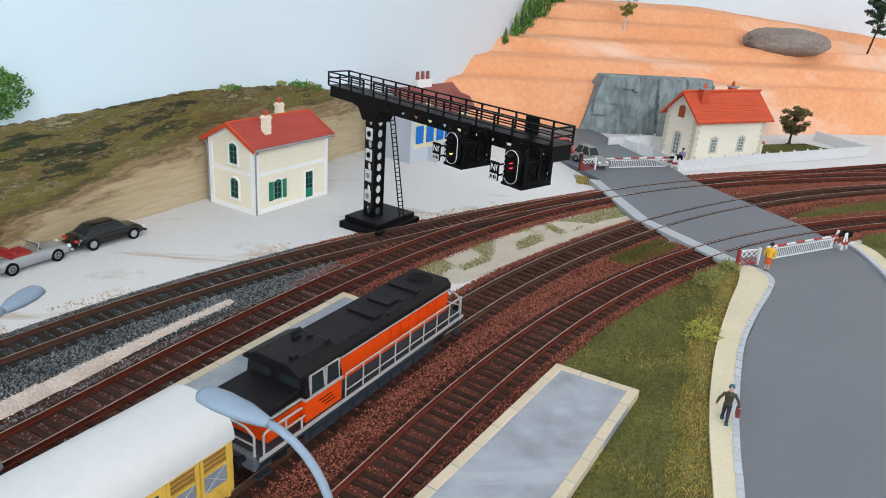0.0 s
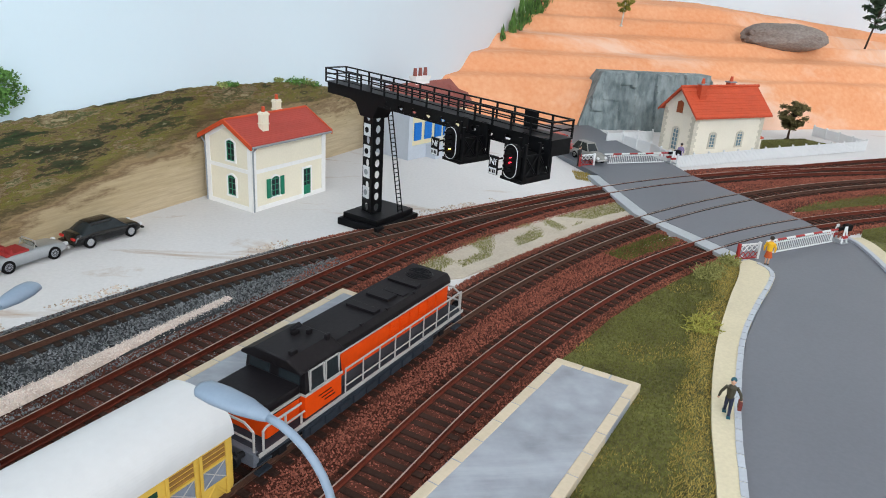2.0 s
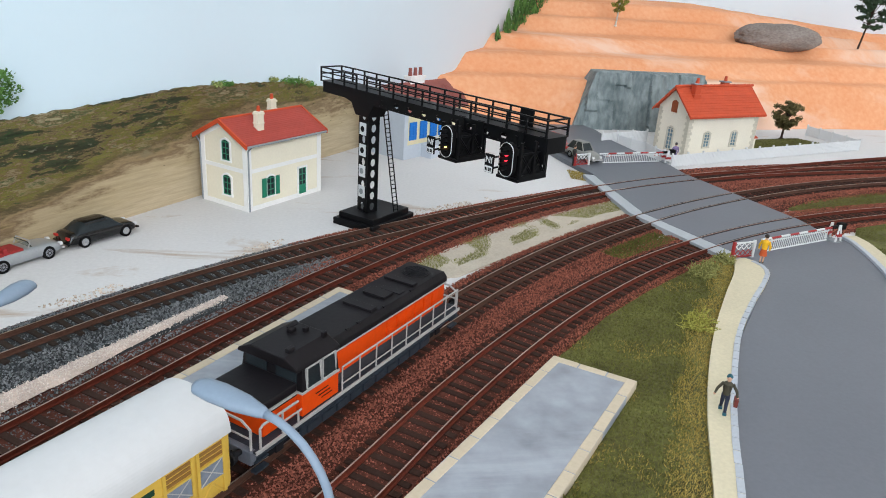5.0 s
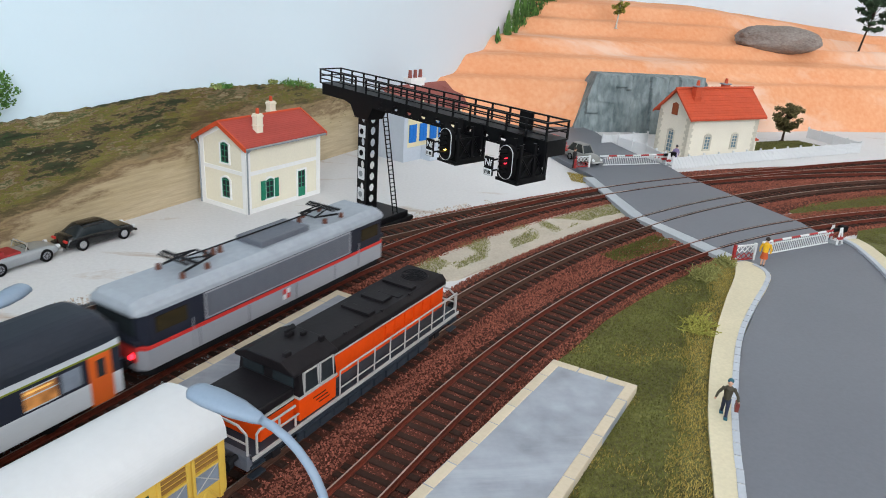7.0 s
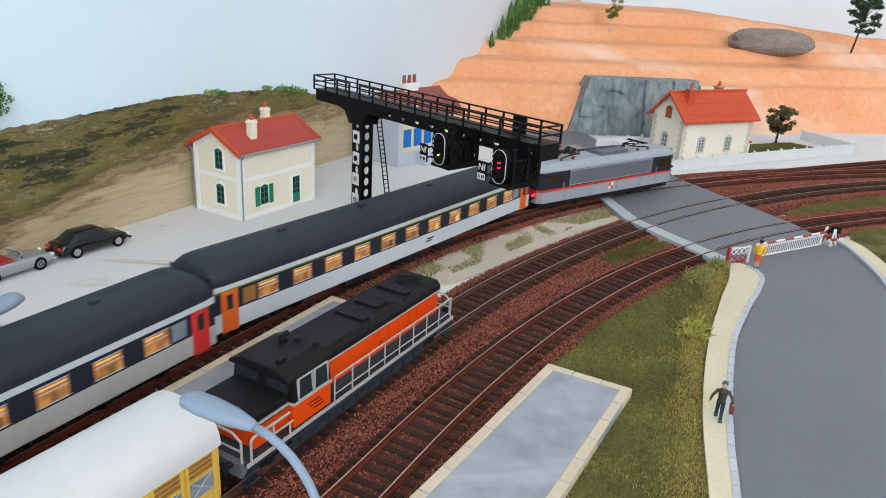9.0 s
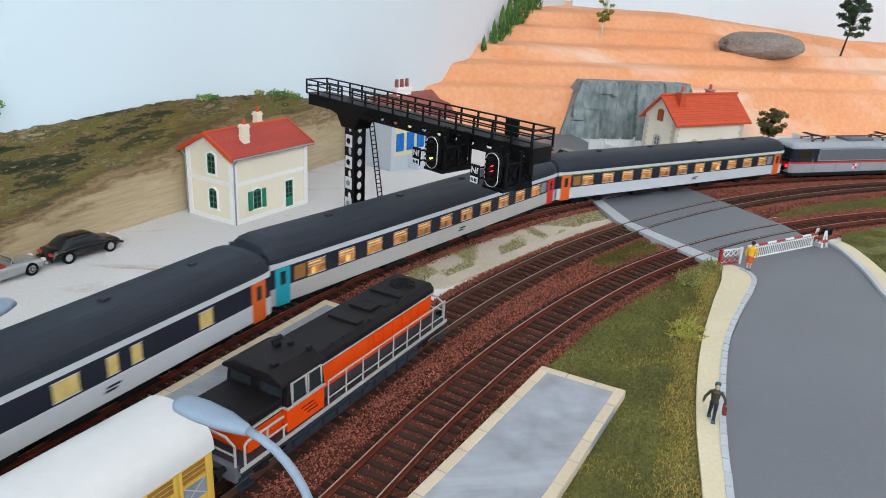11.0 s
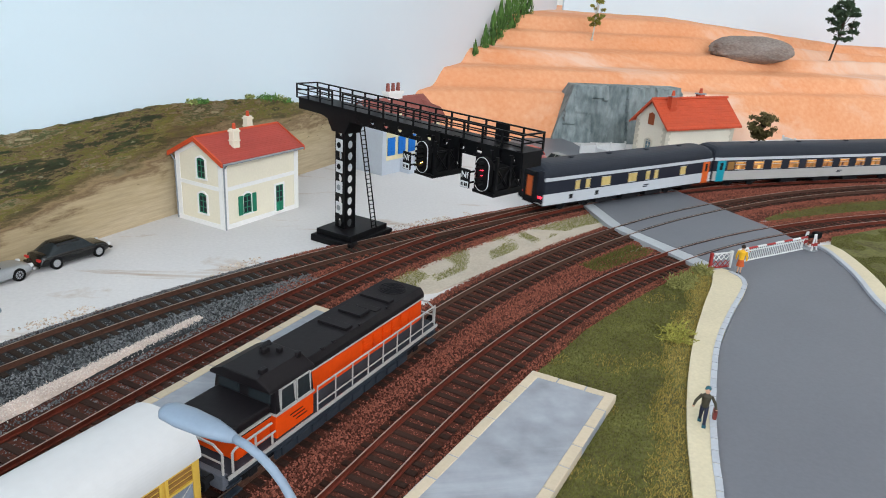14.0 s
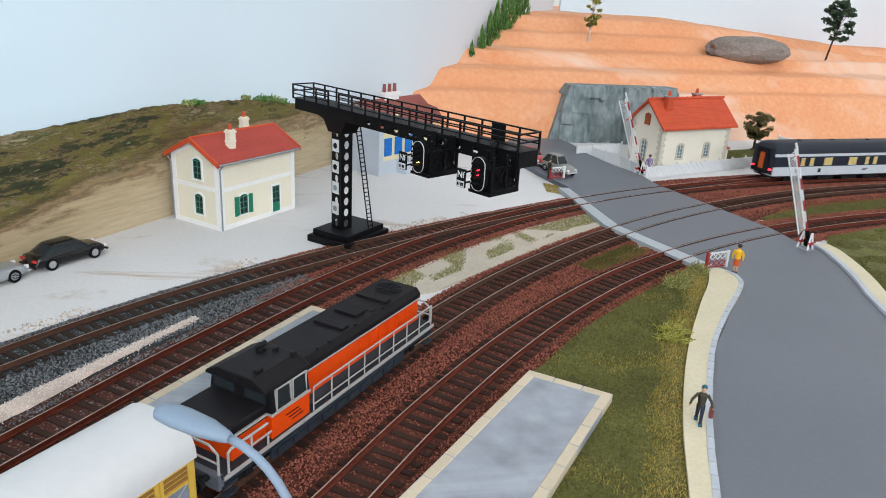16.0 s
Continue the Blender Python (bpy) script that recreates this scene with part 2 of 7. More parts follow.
LEAF = mat("dark_leaf", (0.050, 0.043, 0.014), 0.9, vary=0.45, second=(0.13, 0.105, 0.04), island=1.0, bump=0)
PINE = mat("pine_needles", (0.018, 0.038, 0.02), 0.9, vary=0.4, second=(0.05, 0.085, 0.045), island=1.0, bump=0)
BIRCH_LEAF = mat("birch_leaf", (0.12, 0.12, 0.015), 0.9, vary=0.4, second=(0.30, 0.28, 0.05), island=1.0, bump=0)
CONIFER = mat("conifer_green", (0.03, 0.085, 0.02), 0.9, vary=0.45, second=(0.11, 0.22, 0.05), island=1.0, bump=0)
def stain(m, colour, scale, low, high):
    """Lays sparse stains of their own shape over a surface."""
    nd, ln = m.node_tree.nodes, m.node_tree.links
    n = nd.new("ShaderNodeTexNoise")
    n.inputs["Scale"].default_value, n.inputs["Detail"].default_value, n.inputs["Roughness"].default_value, n.inputs["Distortion"].default_value = scale, 9.0, 0.68, 0.8
    mp = nd.new("ShaderNodeMapping")
    mp.inputs["Rotation"].default_value, mp.inputs["Scale"].default_value = (0, 0, radians(-52)), (0.45, 1.6, 1)
    ln.new(nd["Texture Coordinate"].outputs["Object"], mp.inputs[0])
    ln.new(mp.outputs[0], n.inputs["Vector"])
    r = nd.new("ShaderNodeMapRange")
    r.inputs["From Min"].default_value, r.inputs["From Max"].default_value = low, high
    ln.new(n.outputs[0], r.inputs[0])
    mix = nd.new("ShaderNodeMix")
    mix.data_type = "RGBA"
    ln.new(r.outputs[0], mix.inputs[0])
    ln.new(nd["Color Ramp"].outputs[0], mix.inputs[6])
    mix.inputs[7].default_value = (*colour, 1)
    ln.new(mix.outputs[2], nd["Principled BSDF"].inputs["Base Color"])


stain(WHITE_GROUND, (0.46, 0.36, 0.29), 14.0, 0.595, 0.70)
stain(PLATFORM, (0.42, 0.45, 0.50), 11.0, 0.5, 0.75)
stain(FOAM, (0.80, 0.53, 0.395), 3.4, 0.47, 0.62)
WALL_PAINT = mat("room_wall_paint", (0.78, 0.77, 0.75), 0.9, vary=0.03, grain=100, blotch=3, bump=0.03)


def paint_sky(name):
    """Hand-painted sky: pale blue above, whitening to the horizon and along the board."""
    m = mat(name, (0.60, 0.76, 0.88), 0.85, vary=0.0, bump=0.05, grain=200, blotch=4)
    nt = m.node_tree
    nd, ln = nt.nodes, nt.links
    ramp = nd["Color Ramp"]
    tc = nd["Texture Coordinate"]
    sep = nd.new("ShaderNodeSeparateXYZ")
    ln.new(tc.outputs["Object"], sep.inputs[0])
    noise_a = nd["Noise Texture.001"]
    noise_a.inputs["Scale"].default_value = 2.2
    mix = nd.new("ShaderNodeMath")
    mix.operation = "MULTIPLY_ADD"
    mix.inputs[1].default_value = 0.5
    ln.new(sep.outputs[0], mix.inputs[2])
    ln.new(noise_a.outputs[0], mix.inputs[0])
    rng = nd["Map Range"]
    rng.inputs["From Min"].default_value, rng.inputs["From Max"].default_value = -0.1, 1.1
    ln.new(mix.outputs[0], rng.inputs[0])
    ramp.color_ramp.elements[0].color, ramp.color_ramp.elements[1].color = (0.66, 0.84, 0.94, 1), (0.67, 0.68, 0.72, 1)
    return m


def paint_hill(name):
    """Brushed landscape painting: sandy foot rising to one side, streaked olive, brown and dark green above."""
    m = mat(name, (0.4, 0.3, 0.2), 0.8, vary=0.0, bump=0.35, grain=500, blotch=30, stretch=(0.4, 1, 2.5))
    nt = m.node_tree
    nd, ln = nt.nodes, nt.links
    tc = nd["Texture Coordinate"]
    sep = nd.new("ShaderNodeSeparateXYZ")
    ln.new(tc.outputs["Object"], sep.inputs[0])

    def calc(op, a, b, c=None):
        k = nd.new("ShaderNodeMath")
        k.operation = op
        for i, x in enumerate((a, b, c)):
            if isinstance(x, (int, float)):
                k.inputs[i].default_value = x
            elif x is not None:
                ln.new(x, k.inputs[i])
        return k.outputs[0]

    def strokes(scale, stretch, tilt, detail, rough, shift):
        mp = nd.new("ShaderNodeMapping")
        mp.inputs["Location"].default_value, mp.inputs["Rotation"].default_value, mp.inputs["Scale"].default_value = (shift, 0, shift), (0, radians(tilt), 0), stretch
        ln.new(tc.outputs["Object"], mp.inputs[0])
        n = nd.new("ShaderNodeTexNoise")
        n.inputs["Scale"].default_value, n.inputs["Detail"].default_value, n.inputs["Roughness"].default_value, n.inputs["Distortion"].default_value = scale, detail, rough, 0.12
        ln.new(mp.outputs[0], n.inputs["Vector"])
        return n.outputs[0]

    def span_to(x, lo, hi):
        r = nd.new("ShaderNodeMapRange")
        r.inputs["From Min"].default_value, r.inputs["From Max"].default_value = lo, hi
        ln.new(x, r.inputs[0])
        return r.outputs[0]

    def colours(x, stops):
        r = nd.new("ShaderNodeValToRGB")
        el = r.color_ramp.elements
        el[0].position, el[0].color = stops[0][0], (*stops[0][1], 1)
        el[1].position, el[1].color = stops[-1][0], (*stops[-1][1], 1)
        for at, c in stops[1:-1]:
            el.new(at).color = (*c, 1)
        ln.new(x, r.inputs[0])
        return r.outputs[0]

    def blend(f, a, b):
        k = nd.new("ShaderNodeMix")
        k.data_type = "RGBA"
        ln.new(f, k.inputs[0])
        ln.new(a, k.inputs[6])
        ln.new(b, k.inputs[7])
        return k.outputs[2]

    bent = calc("MULTIPLY", calc("MINIMUM", sep.outputs[0], 0.075), -2.3)
    level = calc("MULTIPLY_ADD", sep.outputs[2], 10.5, bent)
    wide = strokes(20.0, (0.6, 1, 2.4), 6, 11.0, 0.70, 0.3)
    level = calc("ADD", level, calc("MULTIPLY_ADD", wide, 0.75, -0.375))
    foot = colours(level, [(0.0, (0.60, 0.49, 0.33)), (0.28, (0.52, 0.41, 0.25)), (0.36, (0.23, 0.155, 0.085)), (0.40, (0.36, 0.26, 0.14)), (0.47, (0.14, 0.10, 0.05)), (0.56, (0.22, 0.19, 0.05)), (0.66, (0.10, 0.07, 0.035)), (0.78, (0.20, 0.15, 0.075)), (0.9, (0.07, 0.10, 0.03)), (1.0, (0.28, 0.21, 0.12))])
    patch_noise = span_to(strokes(17.0, (0.6, 1, 2.6), 8, 12.0, 0.74, 1.7), 0.37, 0.63)
    scrub = colours(patch_noise, [(0.0, (0.010, 0.012, 0.008)), (0.24, (0.022, 0.05, 0.02)), (0.34, (0.07, 0.045, 0.022)), (0.40, (0.26, 0.19, 0.10)), (0.46, (0.10, 0.115, 0.02)), (0.53, (0.21, 0.185, 0.035)), (0.58, (0.12, 0.07, 0.035)), (0.68, (0.32, 0.25, 0.15)), (0.78, (0.05, 0.09, 0.03)), (0.88, (0.17, 0.12, 0.06)), (1.0, (0.40, 0.35, 0.22))])
    upper = span_to(calc("ADD", level, calc("MULTIPLY_ADD", wide, 0.4, -0.2)), 0.40, 0.62)
    base = blend(calc("MULTIPLY", upper, 0.85), foot, scrub)
    fleck = span_to(strokes(210.0, (0.5, 1, 1.4), 10, 5.0, 0.6, 3.1), 0.62, 0.68)
    pale = colours(patch_noise, [(0.0, (0.34, 0.33, 0.26)), (0.6, (0.42, 0.36, 0.20)), (1.0, (0.56, 0.49, 0.38))])
    base = blend(calc("MULTIPLY", fleck, calc("MULTIPLY_ADD", upper, 0.5, 0.12)), base, pale)
    bristle = span_to(strokes(120.0, (0.25, 1, 4.0), 5, 6.0, 0.7, 5.3), 0.3, 0.7)
    dark = colours(bristle, [(0.0, (0.62, 0.60, 0.58)), (1.0, (1.0, 1.0, 1.0))])
    mul = nd.new("ShaderNodeMix")
    mul.data_type, mul.blend_type = "RGBA", "MULTIPLY"
    mul.inputs[0].default_value = 0.8
    ln.new(base, mul.inputs[6])
    ln.new(dark, mul.inputs[7])
    ln.new(mul.outputs[2], nd["Principled BSDF"].inputs["Base Color"])
    return m


SKY_PAINT, HILL_PAINT = paint_sky("painted_sky"), paint_hill("painted_landscape")

# ---- the room: unseen ceiling and walls added round the layout to bounce light ----
solid("ground", Geo().box(-2500, -2700, -40, 2700, 2200, 0), WHITE_GROUND, "white plastered layout board with faint brown stains", "ground", kind="structure")
solid("ceiling", Geo().box(-2500, -2700, 2300, 2700, 2200, 2360), WALL_PAINT, "white ceiling out of view, added to bounce light", "ceiling", kind="structure")


def room_wall(name, x0, y0, x1, y1, hole=None):
    g = Geo()
    if hole:
        a, b, lo, hi = hole
        if x1 - x0 > y1 - y0:
            g.box(x0, y0, 0, a, y1, 2300).box(b, y0, 0, x1, y1, 2300).box(a, y0, 0, b, y1, lo).box(a, y0, hi, b, y1, 2300)
        else:
            g.box(x0, y0, 0, x1, a, 2300).box(x0, b, 0, x1, y1, 2300).box(x0, a, 0, x1, b, lo).box(x0, a, hi, x1, b, 2300)
    else:
        g.box(x0, y0, 0, x1, y1, 2300)
    solid(name, g, WALL_PAINT, "plain white wall out of view, added to bounce light", "wall", kind="structure")


# assumed walls, with openings left for the added area lamps
room_wall("wall_west", -2500, -2600, -2400, 2100, (-1800, 600, 500, 2100))
room_wall("wall_east", 2600, -2600, 2700, 2100)
room_wall("wall_south", -2500, -2700, 2700, -2600, (-400, 2200, 600, 2100))
room_wall("wall_north", -2500, 2100, 2700, 2200)

# ---- painted boards ----
BOARD = P(-223, 481, 0, 0, 0, 63.4)
solid("sky_board", Geo().box(-700, 4, 0, 1020, 12, 640), SKY_PAINT, "board painted with a pale blue sky whitening along it", "backdrop", BOARD, kind="backdrop")
solid("back_board", Geo().box(0, 0, 0, 2300, 8, 640), SKY_PAINT, "pale grey-white backdrop board behind the hill", "backdrop", P(240, 1375, 0, 0, 0, 7), kind="backdrop")
crest = [(-620, 70), (-400, 74), (-200, 77), (-86, 80.5), (-51, 81.5), (0, 83), (39, 85.5), (70, 85.5), (96, 84), (140, 82), (179, 79), (215, 73), (248, 66), (290, 54), (350, 44), (420, 34), (470, 0), (-620, 0)]
outline = []
for (x0, z0), (x1, z1) in zip(crest[:-2], crest[1:-1]):
    for k in range(12):
        u = k / 12
        outline.append((x0 + (x1 - x0) * u, z0 + (z1 - z0) * u + (random.uniform(-0.7, 0.7) if z1 > 0 else 0)))
outline += crest[-2:]
hill_board = solid("landscape_board", Geo().prism(outline, 0, 3.2, "y"), HILL_PAINT, "cut-out board painted with a dry grassy hillside", "backdrop", BOARD, kind="backdrop")

# ---- railway tracks ----
NODES = {
    "main": [(-1192, -1880), (-812, -1075), (-510, -437), (-340, -118), (-213, 116), (-159.3, 214.9), (-108.8, 313.5), (-53.2, 407.5), (10.2, 494.1), (83.4, 571.6), (167.4, 638.9), (262.5, 696.0), (367.8, 743.6), (481.6, 783.2), (600, 815), (760, 848), (960, 872), (1300, 880), (1700, 850)],
    "siding": [(-330, 75), (-260, 187), (-203.4, 280.3), (-172.1, 327.8), (-137.8, 372.5), (-100.8, 414.7), (-61.5, 454.8), (-20.4, 493.1), (22.4, 530.0), (66.3, 565.8), (112.0, 600.5), (167.4, 639.5)],
    "inner": [(-270, -139), (-170, 38), (-73.4, 209.5), (0.3, 340.4), (42.4, 404.8), (89.3, 464.6), (140.8, 520.2), (196.7, 571.6), (257.2, 618.7), (322.4, 661.5), (392.6, 699.7), (468.3, 732.6), (560, 764), (680, 795), (860, 815)],
    "front": [(-212, -131), (-120, 34), (-60, 138), (-25.4, 201.2), (10.7, 268.7), (50.5, 332.7), (94.9, 392.4), (144.6, 447.2), (200.1, 496.6), (261.4, 540.6), (328.6, 579.1), (401.2, 612.5), (490, 643), (620, 672), (800, 690)],
    "back": [(247.2, 687.9), (300, 718), (349.1, 745.9), (418.6, 783.0), (489.4, 819.0), (560, 853), (680, 905), (830, 960)],
}


def smooth_path(nodes, step=2.0):
    """Even points along a Hermite curve through the nodes, their headings and the running length."""
    n = np.array(nodes, float)
    seg = np.linalg.norm(np.diff(n, axis=0), axis=1)
    u = np.r_[0, np.cumsum(seg)]
    tan = np.gradient(n, u, axis=0)
    out = []
    for i in range(len(n) - 1):
        k = max(2, int(seg[i] / 1.0))
        for j in range(k):
            t = j / k
            h = seg[i]
            out.append((2 * t**3 - 3 * t * t + 1) * n[i] + (t**3 - 2 * t * t + t) * h * tan[i] + (-2 * t**3 + 3 * t * t) * n[i + 1] + (t**3 - t * t) * h * tan[i + 1])
    out.append(n[-1])
    q = np.array(out)
    s = np.r_[0, np.cumsum(np.linalg.norm(np.diff(q, axis=0), axis=1))]
    ss = np.arange(0, s[-1], step)
    q = np.stack([np.interp(ss, s, q[:, 0]), np.interp(ss, s, q[:, 1])], 1)
    d = np.gradient(q, axis=0)
    d /= np.linalg.norm(d, axis=1)[:, None]
    return q, d, ss


PATHS = {k: smooth_path(v) for k, v in NODES.items()}
RAIL_TOP = 5.0


def near_view(p):
    return -300 < p[0] < 760 and 150 < p[1] < 960


def strip(q, d, offs, zs, closed=False):
    """Cross-section points (offset to the left, height) drawn along a path."""
    g = Geo()
    rows = [[(p[0] - t[1] * o, p[1] + t[0] * o, z) for o, z in zip(offs, zs)] for p, t in zip(q, d)]
    return g.loft(rows, closed=closed, cap=closed)


def on_crossing(p):
    """Between the two edges of the level crossing."""
    p = np.asarray(p)
    y = p[..., 1]
    left = np.interp(y, [440, 472, 556, 675, 760], [225, 214, 167, 146, 120])
    right = np.interp(y, [500, 567, 700, 760], [310, 300, 244, 220])
    return (left + 1 < p[..., 0]) & (p[..., 0] < right - 1)


TIE_MESH = Geo().prism([(-1.5, 0.3), (1.5, 0.3), (1.4, 2.5), (-1.4, 2.5)], -14.2, 14.2, "y").mesh("tie", TIE)
TIE_MESH_GREY = Geo().prism([(-1.5, 0.3), (1.5, 0.3), (1.4, 2.5), (-1.4, 2.5)], -14.2, 14.2, "y").mesh("tie", TIE_GREY)


def lay_track(key, label, rail_mat, tie_mesh, first=None, last=None):
    q, d, s = PATHS[key]
    root = thing("railway_track", label, "railway track", group="tracks of the layout", kind="structure")
    for side in (8.25 + 0.4, -8.25 - 0.4):
        offs = [side + o for o in (-0.95, -0.95, -0.22, -0.22, -0.4, -0.4, 0.4, 0.4, 0.22, 0.22, 0.95, 0.95)]
        zs = [2.4, 2.8, 3.0, 4.2, 4.4, 5.05, 5.05, 4.4, 4.2, 3.0, 2.8, 2.4]
        sel = slice(None, None, 4)
        part("rail", strip(q[sel], d[sel], offs, zs, True), rail_mat, root)
        part("running_surface", strip(q[sel], d[sel], [side - 0.3, side - 0.3, side + 0.3, side + 0.3], [5.0, 5.12, 5.12, 5.0], True), STEEL, root, "bright worn steel top of the rail")
    gap = 7.0
    far = Geo()
    for k in range(int(s[-1] / gap)):
        i = min(int(k * gap / 2.0), len(q) - 1)
        p, t = q[i], d[i]
        if (first and p[0] < first) or (last and p[0] > last) or on_crossing(p):
            continue
        ang = math.degrees(math.atan2(t[1], t[0])) + random.uniform(-1.2, 1.2)
        if near_view(p):
            part("tie", tie_mesh, None, root, m=P(p[0], p[1], random.uniform(-0.1, 0.1), 0, 0, ang))
        else:
            far.obox((p[0], p[1], 1.4), (3, 28.4, 2.2), Matrix.Rotation(radians(ang), 3, "Z"))
    if far.v:
        ob = part("ties", far, TIE, root, "row of dark ties out of sight")
        ob["kind"] = "stuff"
    return root


lay_track("main", "main line with rusty rails on dark ties", RUST, TIE_MESH)
lay_track("siding", "siding with brown rails joining the main line", BROWN_RAIL, TIE_MESH_GREY)
lay_track("inner", "curved inner line with brown rails on dark ties", BROWN_RAIL, TIE_MESH)
lay_track("front", "curved front line with rusty rails on dark ties", RUST, TIE_MESH)
lay_track("back", "rusty line branching off behind the crossing", RUST, TIE_MESH, first=262)


def span(key, x0, x1):
    q, d, s = PATHS[key]
    k = (q[:, 0] >= x0) & (q[:, 0] <= x1)
    return q[k], d[k]


def bed(key, x0, x1, left, right, material, name, label, z=1.7):
    q, d = span(key, x0, x1)
    g = strip(q[::4], d[::4], [left + 5, left, -right, -right - 5], [0.05, z, z, 0.05])
    return solid(name, g, material, label, "ballast", kind="structure")


bed("main", -330, 760, 19, 19, BALLAST_BED, "ballast_bed", "red-brown gravel bed under the main line")
bed("siding", -330, 165, 18, 16, BALLAST_BED, "ballast_bed", "gravel bed under the siding", 1.6)
bed("inner", -270, 860, 17, 19, BALLAST_BED, "ballast_bed", "red-brown gravel bed under the inner line", 1.65)
bed("front", -212, 800, 24, 20, BALLAST_BED, "ballast_bed", "red-brown gravel bed under the front line", 1.75)
bed("inner", 240, 860, 30, 34, BALLAST_BED, "ballast_bed", "red-brown gravel between the curved lines", 1.5)
bed("main", 240, 760, 34, 32, BALLAST_BED, "ballast_bed", "red-brown gravel beside the main line", 1.45)
bed("back", 250, 830, 18, 14, BALLAST_BED, "ballast_bed", "red-brown gravel bed under the branch", 1.55)


def pebbles(name, label, material, spots, size=0.62):
    """Loose stones, each a small uneven wedge."""
    n = len(spots)
    base = np.array([(1, 0, 0), (-0.5, 0.87, 0), (-0.5, -0.87, 0), (0.15, 0.1, 1.0), (0.1, -0.15, -0.7)])
    faces = np.array([(0, 1, 3), (1, 2, 3), (2, 0, 3), (1, 0, 4), (2, 1, 4), (0, 2, 4)])
    rng = np.random.default_rng(7)
    a = rng.uniform(0, 6.28, n)
    sc = size * rng.uniform(0.55, 1.25, n)
    tilt = rng.uniform(-0.9, 0.9, (n, 2))
    v = base[None] * rng.uniform(0.7, 1.3, (n, 5, 1))
    x = v[..., 0] * np.cos(a)[:, None] - v[..., 1] * np.sin(a)[:, None]
    y = v[..., 0] * np.sin(a)[:, None] + v[..., 1] * np.cos(a)[:, None]
    z = v[..., 2] + x * tilt[:, :1] + y * tilt[:, 1:]
    w = np.stack([x, y, z], -1) * sc[:, None, None] + np.asarray(spots)[:, None]
    me = bpy.data.meshes.new(name)
    me.from_pydata((w.reshape(-1, 3) * MM).tolist(), [], (faces[None] + 5 * np.arange(n)[:, None, None]).reshape(-1, 3).tolist())
    me.materials.append(material)
    return tagged(new(name, me), label, "ballast", kind="stuff")


def scatter_along(key, x0, x1, left, right, per_mm2, z, slope=5.0, keep=None, seed=1):
    q, d = span(key, x0, x1)
    rng = np.random.default_rng(seed)
    n = int(len(q) * 2.0 * (left + right) * per_mm2 * 1.7)
    i = rng.integers(0, len(q), n)
    o = rng.uniform(-right - slope, left + slope, n)
    jit = rng.uniform(-1, 1, n)
    pts = q[i] + d[i] * jit[:, None] + np.stack([-d[i][:, 1], d[i][:, 0]], 1) * o[:, None]
    over = np.clip(np.maximum(o - left, -right - o), 0, slope) / max(slope, 0.1)
    zz = z * (1 - over) + 0.2 * over + rng.uniform(-0.1, 0.35, n)
    zz -= np.where(np.abs(o) < 15.0, 0.6, 0.0)
    ok = ~on_crossing(pts)
    near_rail = np.minimum(abs(o - 8.8), abs(o + 8.8)) < 1.5
    ok &= ~near_rail
    if keep is not None:
        ok &= np.array([keep(p) for p in pts])
    return np.c_[pts, zz][ok]


GREY_END = -88.0
brown = [scatter_along("main", -75, 600, 20, 20, 0.75, 1.75, seed=1), scatter_along("siding", -85, 150, 18, 14, 0.6, 1.6, seed=2),
         scatter_along("inner", -130, 560, 18, 20, 0.75, 1.7, seed=3), scatter_along("front", -80, 500, 26, 22, 0.8, 1.75, seed=4), scatter_along("back", 262, 600, 16, 14, 0.5, 1.55, seed=5),
         scatter_along("inner", 240, 560, 30, 34, 0.35, 1.5, seed=8), scatter_along("main", 240, 560, 34, 32, 0.4, 1.45, seed=9)]
pebbles("brown_ballast", "loose red-brown gravel over the track beds", BALLAST, np.concatenate(brown))
grey = [scatter_along("siding", -270, -80, 17, 34, 0.75, 1.75, seed=6), scatter_along("main", -240, -72, 17, 17, 0.75, 1.8, seed=7)]
pebbles("grey_gravel", "loose dark grey gravel along the siding", GREY_BALLAST, np.concatenate(grey))
q, d = span("main", -260, -92)


def sand_width(u):
    return 10.5 * (1 - 0.8 * u) * (1 + 0.12 * math.sin(u * 19))


sand_rows = []
for k in range(0, len(q), 2):
    u = k / (len(q) - 1)
    w = sand_width(u)
    side = np.array([-d[k][1], d[k][0]])
    sand_rows.append([(*(q[k] + side * (29.5 - 2 * u + o * w + random.uniform(-0.5, 0.5))), z + random.uniform(-0.15, 0.15)) for o, z in ((1.25, 1.3), (0.85, 2.2), (0.3, 2.7), (-0.3, 2.7), (-0.85, 2.2), (-1.25, 1.3))])
sand = Geo().loft(sand_rows, closed=False, cap=False)
srng = np.random.default_rng(12)
si = srng.integers(0, len(q), 9000)
su = si / (len(q) - 1)
sw = 10.5 * (1 - 0.72 * su)
so = srng.normal(0, 0.55, 9000)
grit = q[si] + np.stack([-d[si][:, 1], d[si][:, 0]], 1) * (29.5 - 2 * su + so * sw)[:, None] + srng.uniform(-1, 1, (9000, 2))
pebbles("sand_grains", "pale pinkish grit along the sand strip", mat("pale_grit", (0.55, 0.46, 0.41), 0.9, vary=0.2, second=(0.72, 0.64, 0.59), island=1.2, bump=0), np.c_[grit, np.clip(2.75 - 0.75 * so ** 2, 1.5, 3) + srng.uniform(-0.2, 0.1, 9000)], 0.42)
solid("sand_path", sand, SAND, "strip of pinkish sand between siding and main line", "sand", kind="structure")
grey_bed = strip(*(a[::4] for a in span("siding", -330, -92)), [22, 18, -38, -44], [0.05, 1.62, 1.62, 0.05])
